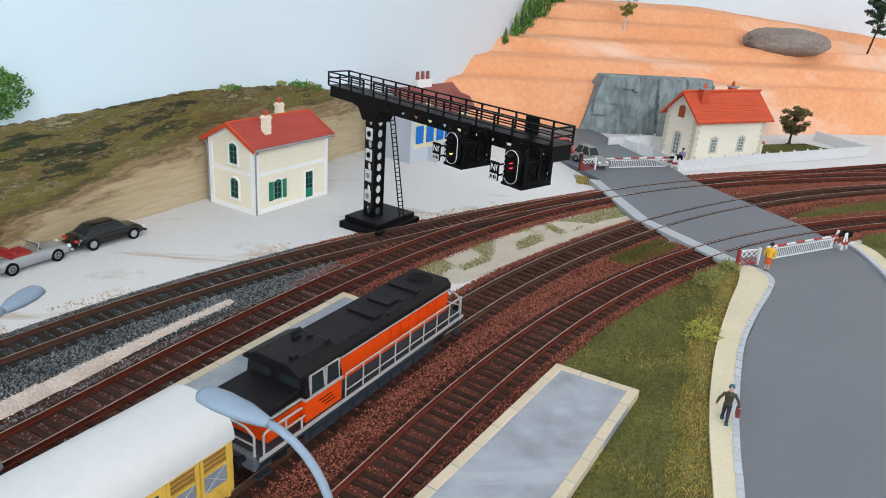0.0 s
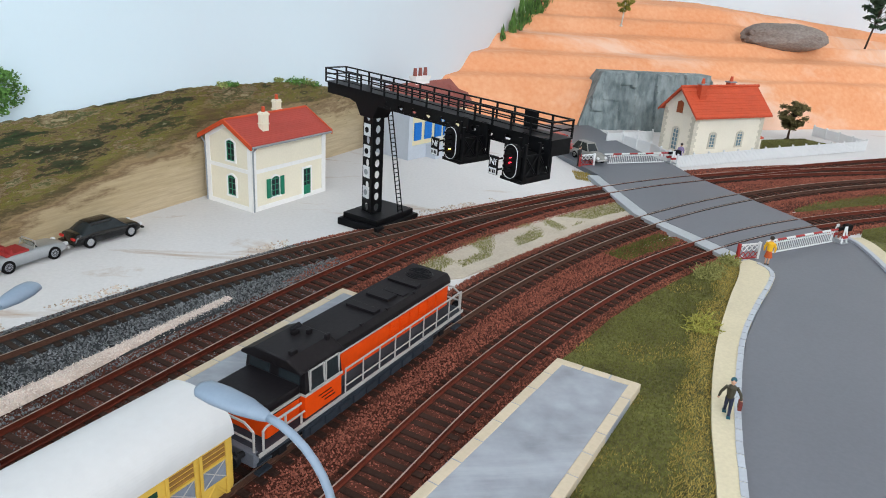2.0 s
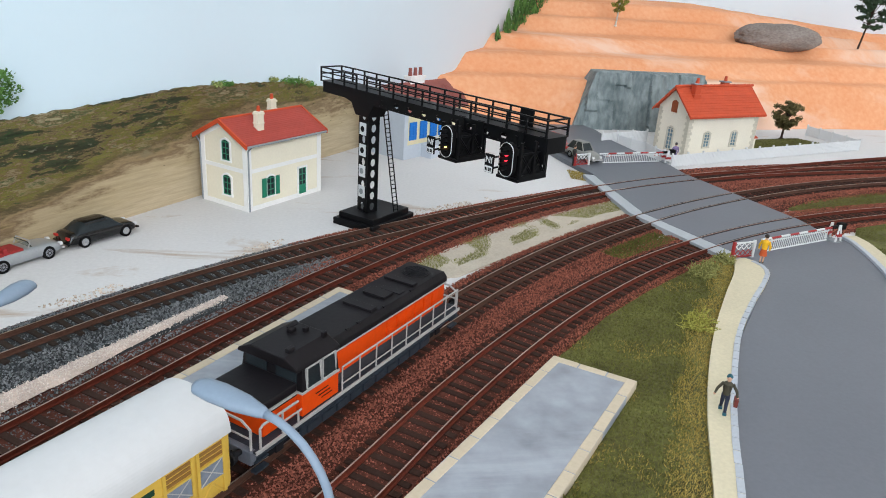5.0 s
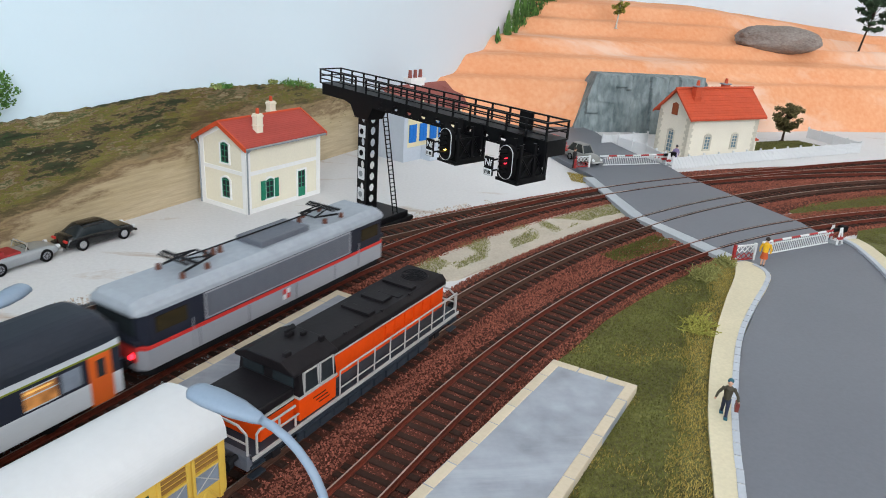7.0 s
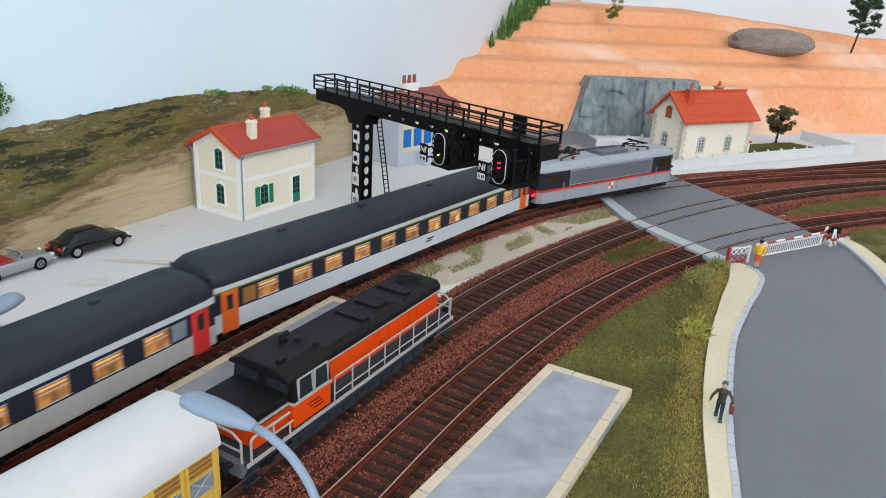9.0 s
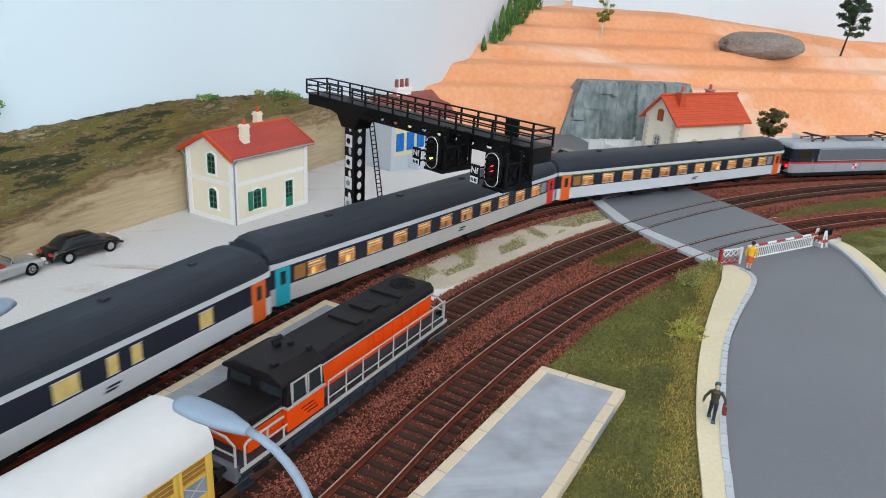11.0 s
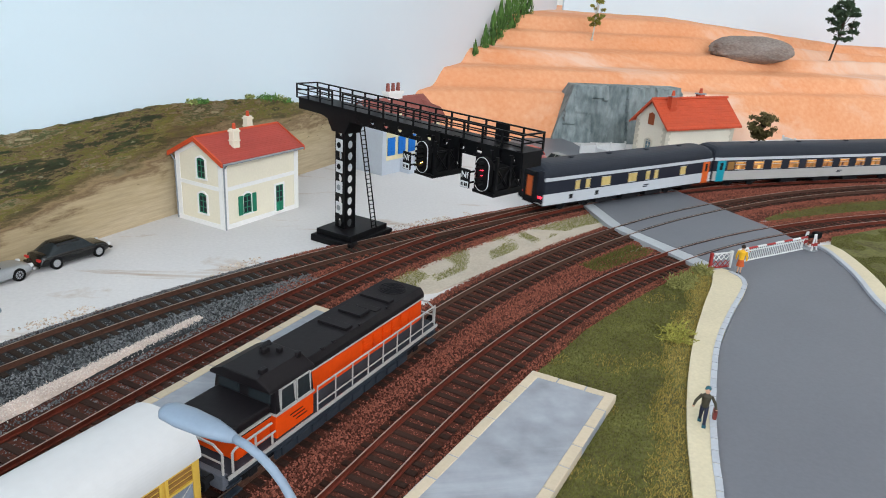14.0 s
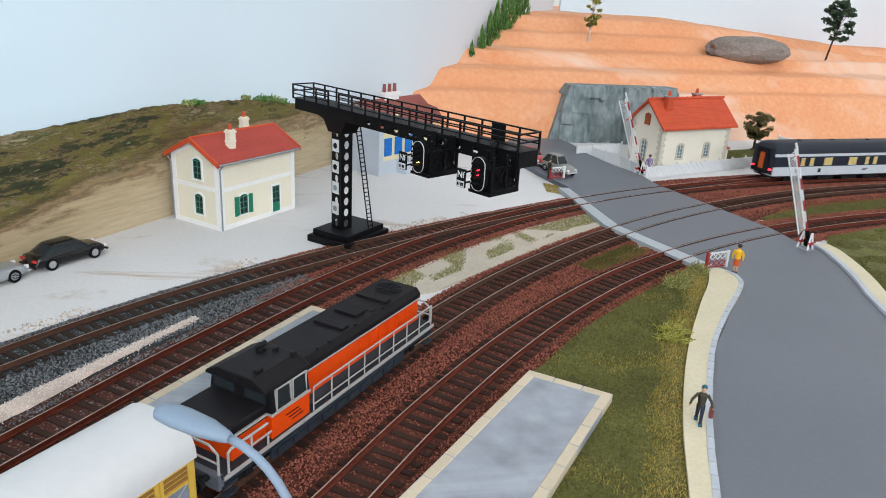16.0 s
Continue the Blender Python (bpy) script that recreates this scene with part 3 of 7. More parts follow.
solid("grey_gravel_bed", grey_bed, GREY_BED, "dark grey gravel bed beside the siding", "ballast", kind="structure")

fl = scatter_along("siding", -215, 60, 34, -21, 0.2, 0.0, 0.0, seed=21)
fl = fl[np.array([noise.noise(Vector((p[0] * 0.03, p[1] * 0.03, 9.0))) > 0.05 for p in fl])]
fl[:, 2] = -0.25
pebbles("plaster_flakes", "flaked brownish plaster along the siding", mat("flaked_plaster", (0.40, 0.30, 0.22), 0.9, vary=0.3, second=(0.62, 0.54, 0.47), island=1.0, bump=0), fl, 1.0)

# ---- platforms ----
EDGE_MESH = {}


def edging(parent, p0, p1, width, z0, z1, length=16.0, inside=1, material=CREAM_STONE):
    """A row of edging stones from p0 to p1, lying to one side of the line."""
    a, b = Vector((*p0, 0)), Vector((*p1, 0))
    total = (b - a).length
    n = max(1, round(total / length))
    ang = math.degrees(math.atan2(b.y - a.y, b.x - a.x))
    key = (round(total / n, 2), width, inside, z1 - z0)
    if key not in EDGE_MESH:
        h = total / n - 0.5
        y0, y1 = sorted((0, inside * width))
        e = 0.35
        g = Geo().loft([[(0, y0, 0), (h, y0, 0), (h, y1, 0), (0, y1, 0)], [(0, y0, z1 - z0 - e), (h, y0, z1 - z0 - e), (h, y1, z1 - z0 - e), (0, y1, z1 - z0 - e)],
                        [(e, y0 + e, z1 - z0), (h - e, y0 + e, z1 - z0), (h - e, y1 - e, z1 - z0), (e, y1 - e, z1 - z0)]])
        EDGE_MESH[key] = g.mesh("edging_stone", material)
    for k in range(n):
        p = a + (b - a) * (k / n)
        part("edging_stone", EDGE_MESH[key], None, parent, m=P(p.x, p.y, z0 + random.uniform(-0.08, 0.08), 0, 0, ang + random.uniform(-0.5, 0.5)))


def platform(corners, label, stones):
    """corners: left near, left far, right far, right near."""
    root = thing("platform", label, "platform", kind="structure")
    part("platform_body", Geo().prism(corners, 0, 8.7), PLATFORM, root)
    for i, j, inside in stones:
        edging(root, corners[i], corners[j], 4.6, 0.2, 9.0, inside=inside)
    return root


platform([(-183, -90), (59, 302), (95, 283), (-133, -115)], "station platform with grey top and cream edging stones", [(0, 1, -1), (1, 2, -1), (3, 2, 1)])
platform([(-207, 82), (-55, 365), (-23, 347), (-175, 64)], "island platform with grey top and cream edging stones", [(0, 1, -1), (1, 2, -1)])

# ---- road, crossing and pavement ----
def road_slab(name, poly, z, material, label, z0=0.0):
    return solid(name, Geo().prism(poly, z0, z), material, label, "road", kind="structure")


kerb_line = [(60, -60), (78, 50), (92, 120), (105, 170), (119, 214), (130, 250), (139, 276), (151, 307), (167, 344), (193, 390), (214, 424), (221, 438), (222, 448), (219, 457), (213, 463)]
inner_line = [(48, -60), (66, 50), (80, 120), (94, 170), (107, 213), (122, 265), (136, 305), (151, 342), (176, 395), (200, 444), (205, 458)]
right_line = [(307, 524), (314, 526), (316, 515), (315, 501), (309, 462), (298, 420), (290, 370), (282, 300), (270, 200), (250, 60), (240, -60)]
road_slab("road", kerb_line + [(214, 472), (167, 556), (150, 650), (146, 675), (123, 738), (112, 775), (100, 830), (104, 880), (120, 930), (170, 950), (190, 900), (200, 838), (215, 790), (236, 745), (244, 700), (300, 567)] + right_line, 4.7, ASPHALT, "smooth grey road over the level crossing")
strip_poly = [(213, 463), (214, 472), (167, 556), (148, 672), (136, 672), (155, 556), (200, 468)]
road_slab("crossing_apron", strip_poly, 4.5, CONCRETE, "pale concrete strip along the level crossing")
q0 = Geo()
for key in ("main", "inner", "front"):
    q, d, s = PATHS[key]
    k = on_crossing(q)
    for off in (7.4, -7.4, 9.75, -9.75):
        g = strip(q[k], d[k], [off + 0.35, off + 0.35, off - 0.35, off - 0.35], [4.5, 4.83, 4.83, 4.5], True)
        q0.add(g.v, g.f)
solid("flangeway", q0, BLACK_MATT, "dark grooves beside the rails in the road", "rail groove", kind="structure")

pave = thing("pavement", "cream pavement edged with grey kerb stones", "pavement", kind="structure")


def resample(line, step):
    n = np.array(line, float)
    s = np.r_[0, np.cumsum(np.linalg.norm(np.diff(n, axis=0), axis=1))]
    ss = np.linspace(0, s[-1], max(2, int(s[-1] / step)))
    return np.stack([np.interp(ss, s, n[:, 0]), np.interp(ss, s, n[:, 1])], 1)


def rounded(line, step=3.0):
    q, d, s = smooth_path(line, step)
    return q


ko, ki = rounded(kerb_line, 4), rounded(inner_line, 4)
part("slab", Geo().prism([tuple(p) for p in ko] + [tuple(p) for p in ki[::-1]], 0, 6.2), SIDEWALK, pave)
STONE = Geo().box(0, 0, 0, 8.4, 2.9, 6.5).mesh("kerb_stone", KERB)
ks = rounded(kerb_line, 9.0)
for a, b in zip(ks[:-1], ks[1:]):
    part("kerb_stone", STONE, None, pave, m=P(a[0], a[1], random.uniform(-0.1, 0.1), 0, 0, math.degrees(math.atan2(b[1] - a[1], b[0] - a[0])) + random.uniform(-1, 1)))
pave2 = thing("pavement", "narrow cream pavement on the far side of the road", "pavement", kind="structure")
rq = rounded(right_line[1:], 4)
rd = np.gradient(rq, axis=0)
rd /= np.linalg.norm(rd, axis=1)[:, None]
part("slab", strip(rq, rd, [13, 13, 2, 2], [0.2, 6.2, 6.2, 0.2], True), SIDEWALK, pave2)
part("kerb", strip(rq, rd, [2, 2, -1.5, -1.5], [0.2, 6.6, 6.6, 0.2], True), KERB, pave2)


# brush dabs of paint on the landscape board
def dabs():
    rng = np.random.default_rng(31)
    v, f = [], []
    cx = np.array([c[0] for c in crest[:-2]])
    cz = np.array([c[1] for c in crest[:-2]])
    for k in range(320):
        u = rng.uniform(-120, 300)
        top = float(np.interp(u, cx, cz))
        z = top * (1 - rng.beta(1.0, 6.0))
        w, h = rng.uniform(0.3, 2.6), rng.uniform(0.08, 0.3)
        if z > top * 0.8 and rng.random() < 0.12:
            w, h = h, w * 0.9
        t = rng.uniform(-0.25, 0.35)
        z = min(z, top - h)
        y = -0.05 - 0.15 * rng.random()
        i = len(v)
        v += [(u - w, y, z - t * w - h), (u + w, y, z + t * w - h), (u + w * 0.7, y, z + t * w + h), (u - w * 0.8, y, z - t * w + h)]
        f.append((i, i + 1, i + 2, i + 3))
    g = Geo().add(v, f)
    dab = mat("paint_dabs", (0.05, 0.06, 0.02), 0.8, vary=0.3, island=2.0, bump=0)
    el = dab.node_tree.nodes["Color Ramp"].color_ramp.elements
    for at, c in ((0.2, (0.03, 0.07, 0.02)), (0.35, (0.11, 0.13, 0.03)), (0.5, (0.05, 0.035, 0.02)), (0.62, (0.20, 0.19, 0.05)), (0.75, (0.28, 0.21, 0.11)), (0.88, (0.12, 0.075, 0.04))):
        el.new(at).color = (*c, 1)
    el[len(el) - 1].color = (0.42, 0.36, 0.2, 1)
    tagged(part("paint_dabs", g, dab, None, m=BOARD), "small brush dabs of green and brown paint on the landscape", "paint", kind="stuff")


dabs()


# ---- houses ----
def gable_body(length, width, eave, ridge, material_root, name, mats, over=3.0, wall=2.0):
    """Walls of a gabled house: long side along x at y 0, gables at x 0 and length."""
    g = Geo()
    pent = [(0, 0), (width, 0), (width, eave), (width / 2, ridge), (0, eave)]
    g.prism(pent, 0, length, "x")
    return part(name, g, mats, material_root)


def roof_planes(root, length, width, eave, ridge, over, gable_over, material, rows, thick=1.2, name="tile_course", lift=0.45):
    """Two slopes, each laid in courses of its own that overlap."""
    run = width / 2 + over
    drop = (ridge - eave) / (width / 2)
    for side in (-1, 1):
        slab = Geo()
        y0, y1 = width / 2, width / 2 + side * run
        slab.add([(-gable_over, y0, ridge), (length + gable_over, y0, ridge), (length + gable_over, y1, ridge - drop * run), (-gable_over, y1, ridge - drop * run),
                  (-gable_over, y0, ridge + thick), (length + gable_over, y0, ridge + thick), (length + gable_over, y1, ridge - drop * run + thick), (-gable_over, y1, ridge - drop * run + thick)],
                 [(0, 1, 2, 3), (4, 5, 6, 7), (0, 1, 5, 4), (1, 2, 6, 5), (2, 3, 7, 6), (3, 0, 4, 7)])
        roof = part("roof_slope", slab, material, root)
        for k in range(rows):
            a, b = k / rows, (k + 1) / rows
            ya, yb = y0 + (y1 - y0) * a, y0 + (y1 - y0) * b
            za, zb = ridge - drop * run * a + thick, ridge - drop * run * b + thick
            c = Geo().add([(-gable_over, ya, za + 0.05), (length + gable_over, ya, za + 0.05), (length + gable_over, yb, zb + lift), (-gable_over, yb, zb + lift), (length + gable_over, yb, zb), (-gable_over, yb, zb)],
                          [(0, 1, 2, 3), (3, 2, 4, 5), (0, 3, 5), (1, 4, 2)])
            part(name, c, material, roof)


def window_unit(root, centre, w, h, face, frame_mat, pane_mat, surround=None, arched=False, bars=(1, 2), depth=0.9, shutters=None, name="window"):
    """A window or door on a face: 'front' looks to -y, 'gable' looks to -x."""
    x, y, z = centre

    def turn(u, d, v):
        return (x + u, y - d, z + v) if face == "front" else (x - d, y - u, z + v)

    def block(g, u0, u1, v0, v1, d0, d1):
        a, b = turn(u0, d0, v0), turn(u1, d1, v1)
        return g.box(*[min(i, j) for i, j in zip(a, b)], *[max(i, j) for i, j in zip(a, b)])

    def arch_ring(g, wo, wi, base, rise_o, rise_i, d0, d1, n=8):
        for k in range(n):
            u0, u1 = -1 + 2 * k / n, -1 + 2 * (k + 1) / n
            pts = []
            for d in (d0, d1):
                for u, ww, rr in ((u0, wi, rise_i), (u1, wi, rise_i), (u1, wo, rise_o), (u0, wo, rise_o)):
                    pts.append(turn(u * ww, d, base + rr * math.cos(u * math.pi / 2.2)))
            g.add(pts, [(0, 1, 2, 3), (7, 6, 5, 4), (0, 4, 5, 1), (1, 5, 6, 2), (2, 6, 7, 3), (3, 7, 4, 0)])

    g = Geo()
    block(g, -w / 2, w / 2, -h / 2, h / 2, 0.02, 0.25)
    rise = w * 0.22 if arched else 0.0
    if arched:
        for k in range(6):
            u0, u1 = -1 + k / 3, -1 + (k + 1) / 3
            zt = h / 2 + rise * min(math.cos(u0 * math.pi / 2.2), math.cos(u1 * math.pi / 2.2))
            block(g, u0 * w / 2, u1 * w / 2, h / 2, zt, 0.02, 0.25)
    unit = part(name, g, pane_mat, root)
    f = Geo()
    t = max(0.45, w * 0.08)
    block(f, -w / 2, -w / 2 + t, -h / 2, h / 2, 0.1, depth * 0.6)
    block(f, w / 2 - t, w / 2, -h / 2, h / 2, 0.1, depth * 0.6)
    block(f, -w / 2, w / 2, -h / 2, -h / 2 + t, 0.1, depth * 0.6)
    block(f, -w / 2, w / 2, h / 2 - t, h / 2, 0.1, depth * 0.6)
    for k in range(1, bars[0] + 1):
        u = -w / 2 + w * k / (bars[0] + 1)
        block(f, u - t * 0.45, u + t * 0.45, -h / 2, h / 2 + rise * 0.9, 0.1, depth * 0.55)
    for k in range(1, bars[1] + 1):
        v = -h / 2 + h * k / (bars[1] + 1)
        block(f, -w / 2, w / 2, v - t * 0.4, v + t * 0.4, 0.1, depth * 0.5)
    if arched:
        arch_ring(f, w / 2, w / 2 - t * 0.6, h / 2 - 0.1, rise, rise - t, 0.1, depth * 0.6)
    part("window_frame", f, frame_mat, unit)
    if surround:
        s = Geo()
        b = max(0.9, w * 0.17)
        block(s, -w / 2 - b, -w / 2, -h / 2, h / 2 + rise * 0.2, 0.0, depth)
        block(s, w / 2, w / 2 + b, -h / 2, h / 2 + rise * 0.2, 0.0, depth)
        if arched:
            arch_ring(s, w / 2 + b, w / 2, h / 2 - 0.1, rise + b, rise, 0.0, depth)
        else:
            block(s, -w / 2 - b, w / 2 + b, h / 2, h / 2 + b, 0.0, depth)
        part("surround", s, surround, unit)
        sl = Geo()
        block(sl, -w / 2 - b * 1.2, w / 2 + b * 1.2, -h / 2 - b * 0.8, -h / 2, 0.0, depth * 1.35)
        part("sill", sl, surround, unit)
    if shutters:
        for sgn in (-1, 1):
            sh = Geo()
            u0, u1 = sorted((sgn * (w / 2 + 0.5), sgn * (w / 2 + w * 0.58)))
            block(sh, u0, u1, -h / 2 - 0.3, h / 2 + rise * 0.4, 0.3, 1.2)
            for k in range(7):
                v = -h / 2 + h * (k + 0.5) / 7
                block(sh, u0 + 0.3, u1 - 0.3, v - 0.3, v + 0.5, 1.2, 1.45)
            part("shutter", sh, shutters, unit, "green slatted shutter", bevel=0.15)
    return unit


def chimney(root, x, y, z0, z1, w, d, material, pot):
    c = part("chimney", Geo().box(x - w / 2, y - d / 2, z0, x + w / 2, y + d / 2, z1).box(x - w / 2 - 0.6, y - d / 2 - 0.6, z1 - 2.4, x + w / 2 + 0.6, y + d / 2 + 0.6, z1 - 1.2).box(x - w / 2 - 0.5, y - d / 2 - 0.5, z0 + (z1 - z0) * 0.55, x + w / 2 + 0.5, y + d / 2 + 0.5, z0 + (z1 - z0) * 0.55 + 0.8), material, root, bevel=0.2)
    part("chimney_pot", Geo().rod((x, y, z1), (x, y, z1 + 4), 1.5, 1.2, 10), pot, c, "small red clay chimney pot")


def station_house():
    """Cream two-storey house with red roof and green shutters."""
    L, W, E, R = 80.0, 49.0, 53.4, 66.5
    root = thing("station_house", "cream two-storey station house with red roof and green shutters", "house", P(-145, 508, 0, 0, 0, 58.5))
    gable_body(L, W, E, R, root, "wall", CREAM_WALL)
    roof_planes(root, L, W, E, R, 4.0, 3.2, RED_ROOF, 16, 0.9, lift=0.22)
    for x0, x1 in ((-4.6, -3.1), (L + 3.1, L + 4.6)):
        edge = Geo()
        for s in (-1, 1):
            run = W / 2 + 4.4
            y0, y1, z0, z1 = W / 2, W / 2 + s * run, R + 1.6, R + 1.6 - (R - E) / (W / 2) * run
            edge.add([(x0, y0, z0), (x0, y1, z1), (x0, y1, z1 - 3.4), (x0, y0, z0 - 3.4), (x1, y0, z0), (x1, y1, z1), (x1, y1, z1 - 3.4), (x1, y0, z0 - 3.4)],
                     [(0, 1, 2, 3), (7, 6, 5, 4), (0, 4, 5, 1), (1, 5, 6, 2), (2, 6, 7, 3), (3, 7, 4, 0)])
        part("barge_board", edge, RED_EDGE, root, "bright red barge board")
    part("ridge_cap", Geo().rod((-3, W / 2, R + 0.9), (L + 3, W / 2, R + 0.9), 1.0, 1.0, 8), RED_EDGE, root)
    for x, y in ((0, 0), (L, 0), (0, W), (L, W)):
        trim = Geo().box(x - 0.5 if x == 0 else x - 4, y - 0.5 if y == 0 else y - 4, 0, x + 4 if x == 0 else x + 0.5, y + 4 if y == 0 else y + 0.5, E - 0.2)
        part("corner_pilaster", trim, WHITE_TRIM, root, "white corner strip")
    part("string_course", Geo().box(-0.45, -0.45, 29.4, L + 0.45, W + 0.45, 32.4), WHITE_TRIM, root)
    part("plinth", Geo().box(-0.55, -0.55, 0, L + 0.55, W + 0.55, 3.6), WHITE_TRIM, root)
    gb = Geo()
    for s in (-1, 1):
        y1 = W / 2 + s * (W / 2)
        gb.add([(-0.4, W / 2, R - 0.3), (-0.4, y1, E - 0.3), (-0.4, y1, E - 4), (-0.4, W / 2, R - 4.5), (0, W / 2, R - 0.3), (0, y1, E - 0.3), (0, y1, E - 4), (0, W / 2, R - 4.5)], [(0, 1, 2, 3), (0, 4, 5, 1), (3, 2, 6, 7)])
    part("gable_trim", gb, WHITE_TRIM, root)
    window_unit(root, (-0.05, 21.5, 43.5), 8.4, 14, "gable", GREEN, DARK_PANE, WHITE_TRIM, True)
    window_unit(root, (-0.05, 21.5, 16.5), 8.4, 14, "gable", GREEN, DARK_PANE, WHITE_TRIM, True)
    window_unit(root, (23, -0.05, 15.6), 8.4, 14, "front", GREEN, DARK_PANE, WHITE_TRIM, True, shutters=GREEN)
    door = window_unit(root, (58, -0.05, 13.4), 8.4, 21.5, "front", GREEN, DARK_PANE, WHITE_TRIM, False, (1, 3), name="door")
    part("door_panel", Geo().box(54.6, -0.7, 2.4, 61.4, -0.15, 10.2).box(55.4, -0.95, 3.4, 57.6, -0.6, 9.4).box(58.4, -0.95, 3.4, 60.6, -0.6, 9.4), GREEN, door)
    chimney(root, 22, 9.5, 52, 72.5, 6.0, 5.0, CREAM_WALL, RED_EDGE)
    chimney(root, 62, 36, 56, 74, 6.0, 4.8, CREAM_WALL, RED_EDGE)
    part("gutter", Geo().tube([(-3, -4.4, 50.8), (L + 3, -4.4, 50.8)], 0.9), GUTTER, root)
    part("downpipe", Geo().tube([(1.2, -4.2, 50.2), (0.4, -1.4, 47), (0.4, -1.2, 0.3)], 0.6), GUTTER, root)
    part("downpipe", Geo().tube([(-1.0, W + 4.4, 50), (-0.9, W + 0.6, 46), (-0.9, W + 0.6, 0.3)], 0.6), GUTTER, root)
    return root


station_house()


def keepers_house():
    """Single-storey crossing keeper's house."""
    L, W, E, R = 109.0, 50.0, 51.0, 74.5
    root = thing("keepers_house", "off-white crossing keeper's house with orange-red tiled roof", "house", P(272.6, 799.5, 0, 0, 0, 27))
    gable_body(L, W, E, R, root, "wall", OFF_WHITE)
    roof_planes(root, L, W, E, R, 6.0, 5.0, RED_TILE, 12, 1.0)
    eaves = Geo()
    run = W / 2 + 6.3
    zed = R + 1.0 - (R - E) / (W / 2) * run
    eaves.box(-5.2, -6.8, zed - 1.8, L + 5.2, -5.9, zed + 0.4)
    for x0 in (-5.6, L + 4.9):
        for s in (-1, 1):
            y0, y1, z0 = W / 2, W / 2 + s * run, R + 1.6
            eaves.add([(x0, y0, z0), (x0, y1, zed + 0.3), (x0, y1, zed - 2.2), (x0, y0, z0 - 3.0), (x0 + 0.7, y0, z0), (x0 + 0.7, y1, zed + 0.3), (x0 + 0.7, y1, zed - 2.2), (x0 + 0.7, y0, z0 - 3.0)],
                      [(0, 1, 2, 3), (7, 6, 5, 4), (0, 4, 5, 1), (1, 5, 6, 2), (2, 6, 7, 3), (3, 7, 4, 0)])
    part("barge_board", eaves, RED_TILE, root)
    for k in range(20):
        part("ridge_tile", Geo().rod((-5 + k * 6.1, W / 2, R + 1.2), (1.4 + k * 6.1, W / 2, R + 1.4), 1.5, 1.75, 8), RED_TILE, root)
    for x, y in ((0, 0), (L, 0), (0, W)):
        for k in range(14):
            a = 6.4 if k % 2 else 4.4
            b = 4.4 if k % 2 else 6.4
            sx, sy = (1 if x == 0 else -1), (1 if y == 0 else -1)
            xs, ys = sorted((x - sx * 0.35, x + sx * a)), sorted((y - sy * 0.35, y + sy * b))
            part("quoin", Geo().box(xs[0], ys[0], k * 3.5, xs[1], ys[1], k * 3.5 + 3.3), QUOIN, root)
    window_unit(root, (31, -0.05, 17.5), 8.6, 15.5, "front", QUOIN, BLUE_PANE, QUOIN, True, (1, 3))
    window_unit(root, (74, -0.05, 17.5), 8.6, 15.5, "front", QUOIN, BLUE_PANE, QUOIN, True, (1, 3))
    window_unit(root, (-0.05, 26, 15.2), 9.0, 24, "gable", QUOIN, BLUE_PANE, QUOIN, True, (1, 4), name="door")
    part("attic_shutter", Geo().box(-0.9, 21.5, 46, -0.1, 30.5, 58).prism([(21.5, 58), (30.5, 58), (26, 60)], -0.9, -0.1, "x").box(-1.1, 25.7, 46.5, -0.85, 26.3, 58), mat("rust_red_shutter", (0.28, 0.07, 0.025), 0.6), root, "rust-red wooden attic shutter")
    for x, y, z in ((17, 15.5, 64), (76, 30, 67)):
        c = part("chimney", Geo().box(x - 5, y - 4, z - 8, x + 5, y + 4, z + 4).box(x - 4.2, y - 3.4, z + 4, x + 4.2, y + 3.4, 79), RED_TILE, root, "red chimney on a grey lead base", bevel=0.3)
        part("lead_flashing", Geo().box(x - 6, y - 5, z - 9, x + 6, y + 5, z - 4.5).box(x - 5.4, y - 4.4, 79, x + 5.4, y + 4.4, 80.4), GUTTER, c)
        part("chimney_pot", Geo().rod((x, y, 80.4), (x, y, 86), 2.2, 1.4, 10), RED_TILE, c)
    part("lean_to", Geo().prism([(2, 0), (24, 0), (24, 22), (2, 17)], L, L + 6, "x"), OFF_WHITE, root)
    part("lean_to_roof", Geo().prism([(0.5, 16.4), (26, 22.2), (26, 24), (0.5, 18.2)], L - 0.2, L + 7.5, "x"), RED_TILE, root)
    return root


keepers_house()


